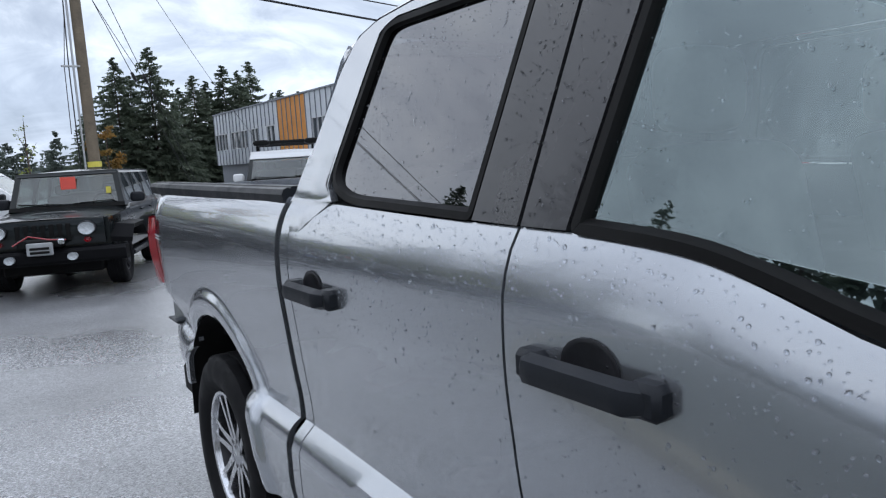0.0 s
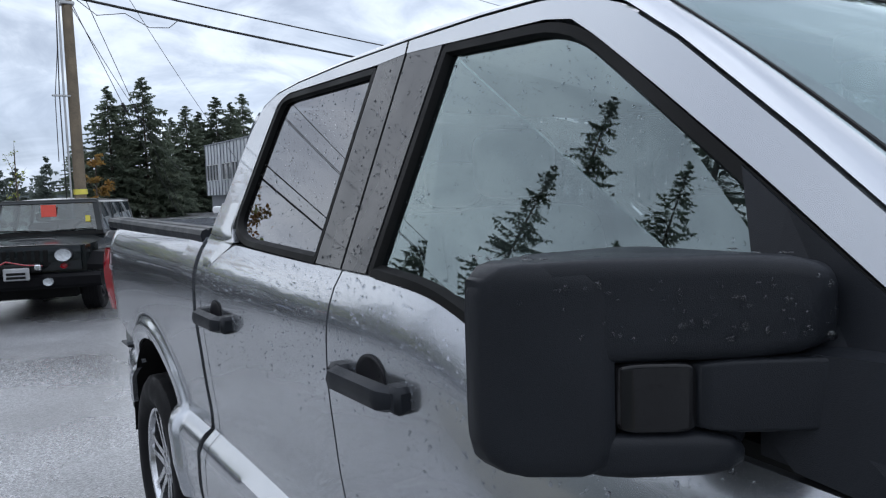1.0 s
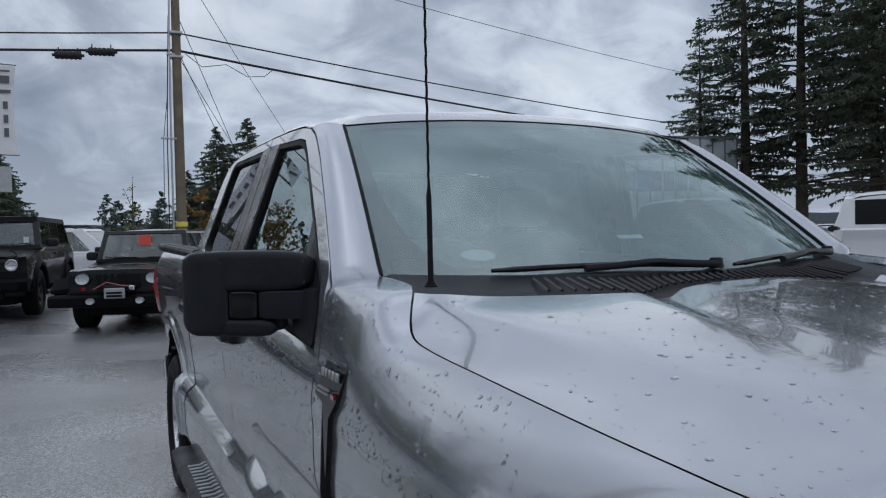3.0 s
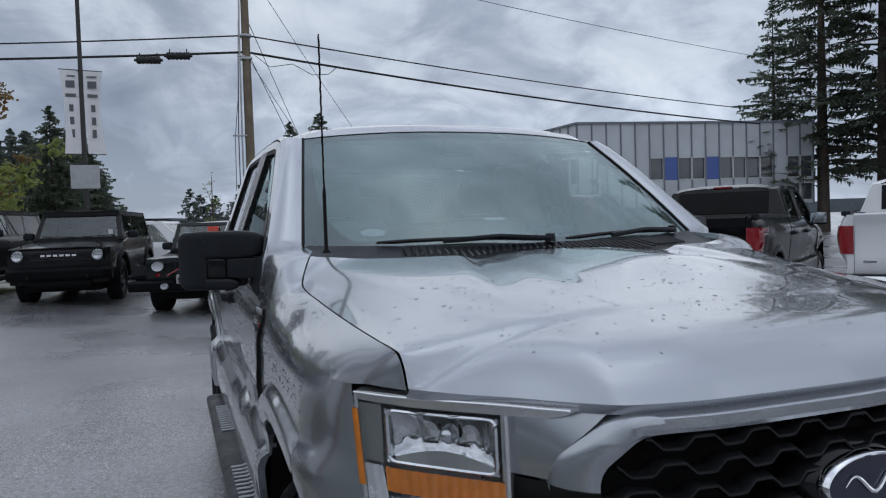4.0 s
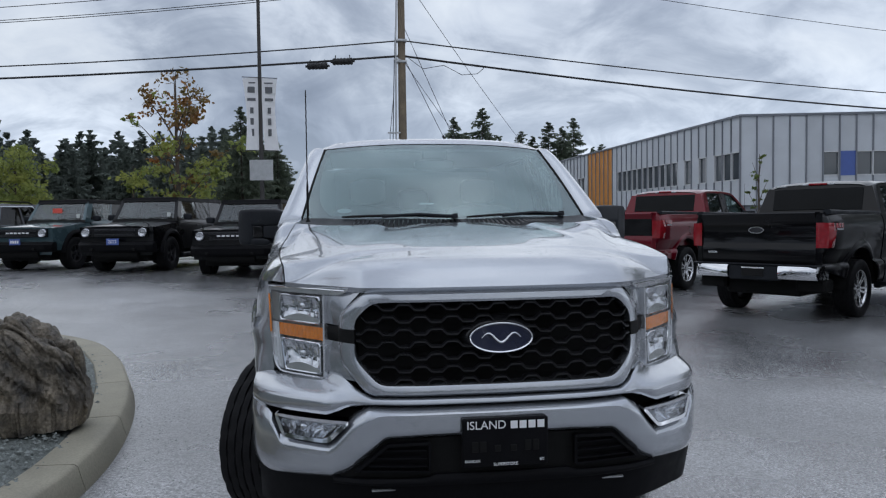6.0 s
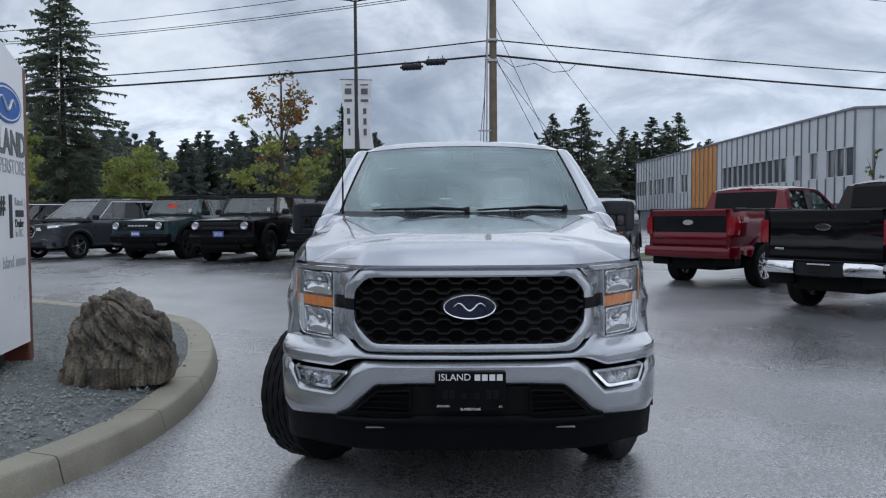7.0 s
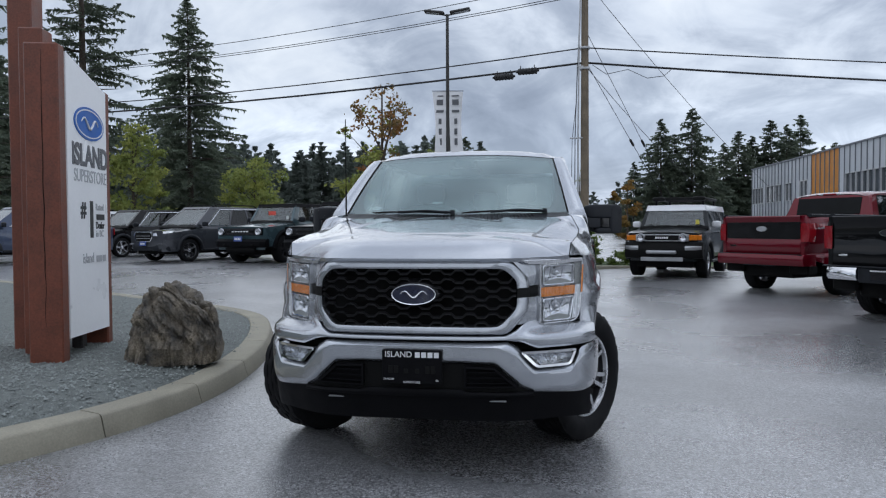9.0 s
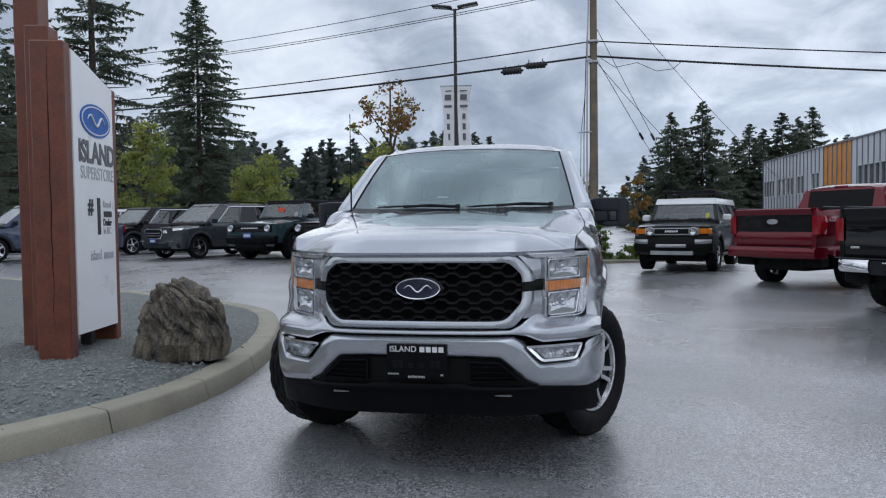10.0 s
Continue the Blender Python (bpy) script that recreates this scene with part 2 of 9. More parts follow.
def leafy(m, share=0.5):
    """Lets light through thin leaves."""
    ns, ls = m.node_tree.nodes, m.node_tree.links
    b, out = ns["Principled BSDF"], ns["Material Output"]
    tr, mix = ns.new("ShaderNodeBsdfTranslucent"), ns.new("ShaderNodeMixShader")
    mix.inputs[0].default_value = share
    ls.new(b.inputs["Base Color"].links[0].from_socket, tr.inputs["Color"])
    ls.new(b.outputs[0], mix.inputs[1])
    ls.new(tr.outputs[0], mix.inputs[2])
    ls.new(mix.outputs[0], out.inputs["Surface"])


for m_ in (NEEDLE, NEEDLE_HAZED, LEAF_GREEN, LEAF_YELLOW, LEAF_RED, LEAF_ORANGE):
    leafy(m_)
HILL = mat("far_hill", (0.10, 0.12, 0.13), 0.9, vary=0.15, scale=0.02, fine=0.3)

SILVER = mat("silver_car_paint", (0.40, 0.42, 0.45), 0.23, 0.82, 1.0, vary=0.025, scale=1.5, fine=900, rough_vary=0.03, spec=0.5)
PLASTIC = mat("textured_black_plastic", (0.016, 0.018, 0.022), 0.45, spec=0.14, coat=0.10, coat_rough=0.2, vary=0.15, scale=8, fine=500, bump=0.0004, bump_scale=900)
GLOSS_BLACK = mat("gloss_black_trim", (0.008, 0.008, 0.009), 0.2, spec=0.25, coat=0.2, vary=0.1, rough_vary=0.05)
SEAL = mat("rubber_seal", (0.008, 0.008, 0.008), 0.55, spec=0.12, vary=0.1)
APPLIQUE = mat("satin_black_pillar_film", (0.03, 0.03, 0.033), 0.3, coat=0.3, vary=0.08)
TYRE = mat("tyre_rubber", (0.009, 0.009, 0.010), 0.6, spec=0.12, vary=0.2, scale=9, fine=80)
ALLOY = mat("machined_alloy", (0.62, 0.63, 0.65), 0.25, 1.0, vary=0.05, fine=200, rough_vary=0.05)
ALLOY_DARK = mat("dark_alloy_pocket", (0.045, 0.045, 0.05), 0.35, 0.6, vary=0.1)
CHROME = mat("chrome", (0.75, 0.76, 0.78), 0.08, 1.0, vary=0.03, rough_vary=0.03)
AMBER = mat("amber_lens", (0.68, 0.20, 0.02), 0.15, coat=0.8, vary=0.12, scale=30)
RED_LENS = mat("red_tail_lens", (0.26, 0.006, 0.012), 0.12, coat=1.0, vary=0.12, scale=25, rough_vary=0.04)
REFLECTOR = mat("lamp_reflector", (0.62, 0.63, 0.65), 0.08, 1.0, vary=0.15, scale=40, rough_vary=0.05)
LAMP_GREY = mat("lamp_bezel", (0.60, 0.61, 0.63), 0.25, 0.75, coat=0.5, vary=0.05)
LIGHT_GUIDE = mat("clear_light_guide", (0.72, 0.74, 0.76), 0.2, 0.3, coat=0.6, vary=0.08, scale=30)
GREEN_GREY = mat("lamp_inner_grey", (0.20, 0.21, 0.20), 0.4, 0.2, coat=0.5, vary=0.05)
FRIT = mat("ceramic_border", (0.012, 0.012, 0.014), 0.35, vary=0.1, spec=0.3)
LAMP_GLASS = glass("lamp_glass", (0.95, 0.96, 0.97), 0.05)
CAR_GLASS = glass("clear_door_glass", (0.46, 0.53, 0.52), 0.22, (0.78, 0.93, 0.95))


def misted(name, color, share):
    """A thin misted film: mostly clear, a little scattering in the given tint."""
    m = bpy.data.materials.new(name)
    m.use_nodes = True
    ns, ls = m.node_tree.nodes, m.node_tree.links
    ns.clear()
    clear_, milk, mix, out, cloud, mr = (ns.new(k) for k in ("ShaderNodeBsdfTransparent", "ShaderNodeBsdfDiffuse", "ShaderNodeMixShader", "ShaderNodeOutputMaterial", "ShaderNodeTexNoise", "ShaderNodeMapRange"))
    cloud.inputs["Scale"].default_value = 2.4
    mr.inputs["From Min"].default_value, mr.inputs["From Max"].default_value = 0.3, 0.7
    mr.inputs["To Min"].default_value, mr.inputs["To Max"].default_value = share * 0.6, share * 1.3
    milk.inputs["Color"].default_value = (*color, 1)
    ls.new(cloud.outputs["Fac"], mr.inputs["Value"])
    ls.new(mr.outputs[0], mix.inputs["Fac"])
    ls.new(clear_.outputs[0], mix.inputs[1])
    ls.new(milk.outputs[0], mix.inputs[2])
    ls.new(mix.outputs[0], out.inputs["Surface"])
    return m


# mist whose teal tint also stands in for cabin light through the glass
MIST_LIFT = misted("inner_mist_lift", (0.60, 0.86, 0.86), 0.13)
SCREEN_GLASS = glass("laminated_screen_glass", (0.72, 0.80, 0.78), 0.18, (0.80, 0.94, 0.96))
TINT_GLASS = glass("privacy_glass", (0.08, 0.085, 0.09), 0.17, (0.90, 0.92, 0.97))
REAR_DARK = mat("dark_rear_glass", (0.004, 0.005, 0.006), 0.05, vary=0.3, scale=3, rough_vary=0.02, spec=0.12)
INTERIOR = mat("grey_interior", (0.10, 0.10, 0.105), 0.7, vary=0.15, scale=6)
SEAT_CLOTH = mat("seat_cloth", (0.13, 0.135, 0.145), 0.85, vary=0.12, scale=12)
UNDER = mat("underbody_black", (0.006, 0.006, 0.006), 0.7, spec=0.15, vary=0.2)
PALE_FILM = mat("pale_sticker_film", (0.30, 0.38, 0.40), 0.5, vary=0.08)
PAPER = mat("sticker_paper", (0.65, 0.68, 0.66), 0.5, vary=0.06)
RED_PAPER = mat("red_sticker", (0.75, 0.10, 0.07), 0.5, vary=0.06)
YELLOW_TAG = mat("yellow_tag", (0.72, 0.62, 0.10), 0.5, vary=0.06)


# ---- mesh tools ----
class Shape:
    """Vertices and faces of one mesh."""

    def __init__(self):
        self.v, self.f = [], []

    def add(self, verts, faces, m=None):
        k = len(self.v)
        self.v += [tuple(m @ Vector(p)) for p in verts] if m else [tuple(p) for p in verts]
        self.f += [tuple(i + k for i in f) for f in faces]
        return self

    def grid(self, rows, wrap=False, flip=False, m=None):
        """A sheet over rows of points; wrap closes each row."""
        n, w = len(rows), len(rows[0])
        faces = []
        for i in range(n - 1):
            for j in range(w if wrap else w - 1):
                q = (i * w + j, i * w + (j + 1) % w, (i + 1) * w + (j + 1) % w, (i + 1) * w + j)
                faces.append(q[::-1] if flip else q)
        return self.add([p for r in rows for p in r], faces, m)

    def loft(self, rings, caps=True, m=None):
        w, k = len(rings[0]), len(self.v)
        self.grid(rings, wrap=True, m=m)
        if caps:
            last = k + (len(rings) - 1) * w
            self.f.append(tuple(k + i for i in range(w))[::-1])
            self.f.append(tuple(last + i for i in range(w)))
        return self

    def box(self, lo, hi, r=0.0, m=None):
        (x0, y0, z0), (x1, y1, z1) = lo, hi
        r = min(r, (x1 - x0) * 0.49, (y1 - y0) * 0.49, (z1 - z0) * 0.49)
        if r <= 0:
            v = [(x, y, z) for z in (z0, z1) for y in (y0, y1) for x in (x0, x1)]
            return self.add(v, [(0, 2, 3, 1), (4, 5, 7, 6), (0, 1, 5, 4), (2, 6, 7, 3), (0, 4, 6, 2), (1, 3, 7, 5)], m)
        v, idx = [], {}
        for sx in (0, 1):
            for sy in (0, 1):
                for sz in (0, 1):
                    c = ((x0, x1)[sx], (y0, y1)[sy], (z0, z1)[sz])
                    s = (1 - 2 * sx, 1 - 2 * sy, 1 - 2 * sz)
                    for a in range(3):
                        p = [c[b] + (0 if b == a else s[b] * r) for b in range(3)]
                        idx[sx, sy, sz, a] = len(v)
                        v.append(tuple(p))
        f = []
        for a in range(3):
            b, c = (a + 1) % 3, (a + 2) % 3
            for s in (0, 1):
                quad = []
                for t, u in ((0, 0), (1, 0), (1, 1), (0, 1)):
                    k = [0, 0, 0]
                    k[a], k[b], k[c] = s, t, u
                    quad.append(idx[(*k, a)])
                f.append(tuple(quad) if s else tuple(quad[::-1]))
            for t in (0, 1):
                for u in (0, 1):
                    k0, k1 = [0, 0, 0], [0, 0, 0]
                    k0[b] = k1[b] = t
                    k0[c] = k1[c] = u
                    k1[a] = 1
                    q = (idx[(*k0, b)], idx[(*k1, b)], idx[(*k1, c)], idx[(*k0, c)])
                    f.append(q if (t ^ u) else q[::-1])
        for sx in (0, 1):
            for sy in (0, 1):
                for sz in (0, 1):
                    q = tuple(idx[sx, sy, sz, a] for a in range(3))
                    f.append(q if (sx + sy + sz) % 2 else q[::-1])
        return self.add(v, f, m)

    def turned(self, profile, n=24, m=None, close=False):
        """Profile of (radius, height) turned about z."""
        rows = [[(r * math.cos(2 * math.pi * k / n), r * math.sin(2 * math.pi * k / n), h) for k in range(n)] for r, h in profile]
        if close:
            rows.append(rows[0])
        return self.grid(rows, wrap=True, m=m)

    def rod(self, a, b, r0, r1=None, n=8):
        return self.tube([a, b], [r0, r0 if r1 is None else r1], n)

    def tube(self, pts, radii, n=8):
        pts = [Vector(p) for p in pts]
        if isinstance(radii, (int, float)):
            radii = [radii] * len(pts)
        rings = []
        for i, p in enumerate(pts):
            d = (pts[min(i + 1, len(pts) - 1)] - pts[max(i - 1, 0)]).normalized()
            u = d.cross(Vector((0, 0, 1)) if abs(d.z) < 0.9 else Vector((0, 1, 0))).normalized()
            w = d.cross(u)
            rings.append([tuple(p + radii[i] * (math.cos(2 * math.pi * k / n) * u + math.sin(2 * math.pi * k / n) * w)) for k in range(n)])
        return self.loft(rings)

    def prism(self, poly, to_front, to_back):
        """A slab between the images of a 2D outline under two maps."""
        n, k = len(poly), len(self.v)
        self.v += [tuple(to_front(*p)) for p in poly] + [tuple(to_back(*p)) for p in poly]
        self.f.append(tuple(range(k, k + n)))
        self.f.append(tuple(range(k + n, k + 2 * n))[::-1])
        self.f += [(k + (i + 1) % n, k + i, k + n + i, k + n + (i + 1) % n) for i in range(n)]
        return self

    def mirrored(self):
        s = Shape()
        s.v, s.f = [(-x, y, z) for x, y, z in self.v], [f[::-1] for f in self.f]
        return s

    def moved(self, m):
        s = Shape()
        s.v, s.f = [tuple(m @ Vector(p)) for p in self.v], list(self.f)
        return s

    def mesh(self, name, material, smooth=None):
        me = bpy.data.meshes.new(name)
        me.from_pydata(self.v, [], self.f)
        bm = bmesh.new()
        bm.from_mesh(me)
        bmesh.ops.remove_doubles(bm, verts=bm.verts, dist=1e-5)
        bmesh.ops.recalc_face_normals(bm, faces=bm.faces)
        bm.to_mesh(me)
        bm.free()
        if material:
            me.materials.append(material)
        if smooth is not None:
            me.polygons.foreach_set("use_smooth", [True] * len(me.polygons))
            if smooth < 180:
                me.set_sharp_from_angle(angle=radians(smooth))
        me.update()
        return me


def part(name, shape, material, parent=None, label="", smooth=None):
    """Links a Shape as one mesh object under a thing or a part."""
    ob = new(name, shape.mesh(name, material, smooth))
    ob.parent = parent
    if label:
        ob["label"] = label
    return ob


def thing(name, label, category, m=None, group="", kind=""):
    ob = new(name)
    ob.empty_display_size = 0.2
    if m is not None:
        ob.matrix_world = m
    return tagged(ob, label, category, group, kind)


def curve(x, xs, ys):
    """A smooth line through the given points, without overshoot."""
    if x <= xs[0] or x >= xs[-1]:
        return ys[0] if x <= xs[0] else ys[-1]
    i = max(k for k in range(len(xs) - 1) if xs[k] <= x)

    def slope(k):
        if k in (0, len(xs) - 1):
            a = max(0, min(len(xs) - 2, k))
            return (ys[a + 1] - ys[a]) / (xs[a + 1] - xs[a])
        a, b = (ys[k] - ys[k - 1]) / (xs[k] - xs[k - 1]), (ys[k + 1] - ys[k]) / (xs[k + 1] - xs[k])
        return 0.0 if a * b <= 0 else 2 * a * b / (a + b)

    h = xs[i + 1] - xs[i]
    t = (x - xs[i]) / h
    return ((1 + 2 * t) * (1 - t) ** 2 * ys[i] + t * (1 - t) ** 2 * h * slope(i) + t * t * (3 - 2 * t) * ys[i + 1] - t * t * (1 - t) * h * slope(i + 1))


def interp(x, xs, ys):
    return float(np.interp(x, xs, ys))


def rounded(poly, r, n=4):
    """A 2D outline with its corners rounded; r: one radius or one a corner."""
    out, c = [], len(poly)
    for i, p in enumerate(poly):
        p, a, b = Vector(p), Vector(poly[i - 1]), Vector(poly[(i + 1) % c])
        q = r[i] if isinstance(r, (list, tuple)) else r
        ra = min(q, (a - p).length * 0.48)
        rb = min(q, (b - p).length * 0.48)
        s, e = p + (a - p).normalized() * ra, p + (b - p).normalized() * rb
        for k in range(n + 1):
            t = k / n
            out.append(tuple((1 - t) ** 2 * s + 2 * t * (1 - t) * p + t * t * e))
    return out


def letters(name, text, size, m, material, parent=None, depth=0.002, align="CENTER", squeeze=1.0, bold=0.0):
    """Flat raised lettering in the built-in font, as a mesh."""
    cu = bpy.data.curves.new(name, "FONT")
    cu.body, cu.size, cu.extrude, cu.align_x, cu.align_y = text, size, depth, align, "CENTER"
    cu.offset = bold
    tmp = new(name, cu)
    me = bpy.data.meshes.new_from_object(tmp.evaluated_get(bpy.context.evaluated_depsgraph_get()))
    bpy.data.objects.remove(tmp)
    bpy.data.curves.remove(cu)
    me.materials.clear()
    me.materials.append(material)
    bm = bmesh.new()
    bm.from_mesh(me)
    bm.verts.ensure_lookup_table()
    seen, glyphs = set(), []
    for v in bm.verts:
        if v.index in seen:
            continue
        stack, isle = [v], []
        seen.add(v.index)
        while stack:
            w = stack.pop()
            isle.append(w.index)
            for e in w.link_edges:
                o = e.other_vert(w)
                if o.index not in seen:
                    seen.add(o.index)
                    stack.append(o)
        xs = [bm.verts[k].co.x for k in isle]
        glyphs.append([min(xs), max(xs), set(isle)])
    glyphs.sort(key=lambda q: q[0])
    joined = []
    for q in glyphs:                                 # the pieces of one character overlap across
        if joined and q[0] < joined[-1][1] - 0.01 * size:
            joined[-1] = [joined[-1][0], max(joined[-1][1], q[1]), joined[-1][2] | q[2]]
        else:
            joined.append(q)
    for a, b, isle in joined:
        order = sorted(isle)
        at = {k: n for n, k in enumerate(order)}
        one = bpy.data.meshes.new("letter")
        one.from_pydata([tuple(bm.verts[k].co) for k in order], [], [tuple(at[v.index] for v in f.verts) for f in bm.faces if f.verts[0].index in isle])
        one.materials.append(material)
        ob = new("letter", one)
        ob.parent = parent
        ob.matrix_basis = m @ Matrix.Diagonal((squeeze, 1, 1, 1))
    bm.free()
    bpy.data.meshes.remove(me)


# ---- ground, kerb, island ----
def lot_height(x, y):
    """The lot climbs gently away from the drive."""
    t = min(1, max(0, (y - 7) / 9))
    return 0.30 * t * t * (3 - 2 * t) * interp(x, [-5, -2, -1.4, 1, 4, 7], [1.0, 0.45, 0.10, 0.05, 0.45, 0.1])


gx = [-2500, -600, -150, -60, -30] + [-20 + 1.25 * k for k in range(41)] + [40, 60, 150, 600, 2500]
gy = [-2500, -600, -150, -60, -20, 0, 5] + [6 + k for k in range(26)] + [40, 60, 150, 600, 2500]
g = Shape().grid([[(x, y, lot_height(x, y)) for x in gx] for y in gy])
ground = part("ground", g, ASPHALT, smooth=180)
tagged(ground, "wet dark asphalt of a car park", "ground", kind="structure")

OUTER = [(-7.5, -7.0), (-5.2, -4.2), (-3.8, -2.4), (-3.0, -1.2), (-2.5, -0.22), (-2.2, 0.45), (-2.05, 1.1), (-2.03, 1.75), (-2.11, 2.45),
         (-2.27, 3.2), (-2.52, 4.0), (-2.88, 4.9), (-3.4, 5.85), (-4.2, 6.65), (-5.4, 7.45), (-8.0, 9.0), (-12.0, 11.3), (-18.0, 14.6)]


def smooth_line(pts, n):
    """Catmull-Rom through the points, n steps a stretch."""
    p = [Vector((*q, 0)) if len(q) == 2 else Vector(q) for q in pts]
    p = [2 * p[0] - p[1]] + p + [2 * p[-1] - p[-2]]
    out = []
    for i in range(1, len(p) - 2):
        for k in range(n):
            t = k / n
            a, b, c, d = p[i - 1:i + 3]
            out.append(0.5 * (2 * b + (c - a) * t + (2 * a - 5 * b + 4 * c - d) * t * t + (3 * b - a - 3 * c + d) * t ** 3))
    return out + [p[-2]]


kerb_line = smooth_line(OUTER, 8)
kerb = thing("kerb", "pale worn concrete kerb round a gravel island", "kerb", kind="structure")
side_in = []
for i, p in enumerate(kerb_line):
    d = (kerb_line[min(i + 1, len(kerb_line) - 1)] - kerb_line[max(i - 1, 0)]).normalized()
    side_in.append(Vector((-d.y, d.x, 0)))
KERB_PROFILE = [(0.0, 0.0), (0.02, 0.06), (0.04, 0.135), (0.055, 0.149), (0.075, 0.153), (0.265, 0.155), (0.285, 0.148), (0.30, 0.12), (0.30, -0.05), (0.0, -0.05)]
step = 12
cut = [i for i in range(4, len(kerb_line), step)]
for a, b in zip([0] + cut, cut + [len(kerb_line) - 1]):
    if b <= a:
        continue
    rings = []
    for i in range(a, b + 1):
        gap = (0.005 if i == a else -0.005 if i == b else 0)
        d = (kerb_line[min(i + 1, len(kerb_line) - 1)] - kerb_line[max(i - 1, 0)]).normalized()
        rings.append([tuple(kerb_line[i] + d * gap + side_in[i] * u + Vector((0, 0, h))) for u, h in KERB_PROFILE])
    part("kerb_stone", Shape().loft(rings), CONCRETE, kerb, smooth=40)
# dark mortar under the joints
rings = [[tuple(kerb_line[i] + side_in[i] * u + Vector((0, 0, h))) for u, h in ((0.02, -0.04), (0.06, 0.10), (0.10, 0.135), (0.27, 0.135), (0.28, -0.04))] for i in range(len(kerb_line))]
part("mortar", Shape().loft(rings), UNDER, kerb)

inner = [p + s * 0.295 for p, s in zip(kerb_line, side_in)]


def mound(d):
    """Height of the gravel d metres in from the kerb."""
    return 0.135 + 0.125 * (1 - math.exp(-max(d, 0) / 0.55))


rows = []
for k, inward in enumerate((0, 0.12, 0.3, 0.55, 0.9, 1.4, 2.2, 3.6)):
    row = []
    for p, s in zip(inner, side_in):
        q = p + (Vector((-14, 1.5, 0)) - p) * min(1, inward / 11)
        row.append((q.x, q.y, mound(inward) + 0.012 * noise.noise((q.x * 2, q.y * 2, 0))))
    rows.append(row)
bed = Shape().grid(rows)
bed.f.append(tuple(len(bed.v) - len(inner) + i for i in range(len(inner))))
island = part("gravel_island", bed, GRAVEL_BASE, smooth=180)
tagged(island, "raised bed of grey-green crushed gravel inside a kerb", "gravel bed", kind="structure")

rng = random.Random(4)
gravel = Shape()
for k in range(15000):
    i = rng.choices(range(len(inner)), weights=[max(0.02, 1 - abs(p.y - 1.5) / 9) for p in inner])[0]
    inward = rng.random() ** 1.15 * 2.6
    p = inner[i] + (Vector((-14, 1.5, 0)) - inner[i]) * inward / 11 + Vector((rng.uniform(-0.16, 0.16), rng.uniform(-0.16, 0.16), 0))
    if not (-9 < p.x and -3 < p.y < 8.5):
        continue
    r = rng.uniform(0.006, 0.017) * (1 if inward > 0.05 else 0.8)
    z = mound(inward) + r * 0.2
    a = rng.uniform(0, 6.3)
    v = [(p.x + r * rng.uniform(0.7, 1.3) * math.cos(a + t), p.y + r * rng.uniform(0.7, 1.3) * math.sin(a + t), z) for t in (0, 1.6, 3.1, 4.7)]
    v += [(p.x + rng.uniform(-.3, .3) * r, p.y + rng.uniform(-.3, .3) * r, z + r * rng.uniform(0.5, 1.0))]
    gravel.add(v, [(0, 1, 4), (1, 2, 4), (2, 3, 4), (3, 0, 4)])
me = bpy.data.meshes.new("gravel")
me.from_pydata(gravel.v, [], gravel.f)
me.materials.append(STONE)
info = STONE.node_tree.nodes.new("ShaderNodeNewGeometry")
for n in STONE.node_tree.nodes:
    if n.type == "OBJECT_INFO":
        for l in list(n.outputs["Random"].links):
            STONE.node_tree.links.new(info.outputs["Random Per Island"], l.to_socket)
tagged(new("gravel", me), "loose grey crushed stones on a gravel bed", "gravel", kind="stuff")
# grit on the asphalt along the kerb
grit = Shape()
for k in range(1500):
    i = rng.randrange(30, 110)
    p = kerb_line[i] - side_in[i] * (0.02 + rng.expovariate(3.5)) + Vector((rng.uniform(-.15, .15), rng.uniform(-.15, .15), 0))
    r = rng.uniform(0.002, 0.0065)
    a = rng.uniform(0, 6)
    v = [(p.x + r * math.cos(a + t), p.y + r * math.sin(a + t), 0) for t in (0, 2.1, 4.2)] + [(p.x, p.y, r * 0.9)]
    grit.add(v, [(0, 1, 3), (1, 2, 3), (2, 0, 3)])
me = bpy.data.meshes.new("grit")
me.from_pydata(grit.v, [], grit.f)
me.materials.append(STONE)
tagged(new("grit", me), "scattered pale grit on the wet asphalt by the kerb", "grit", kind="stuff")


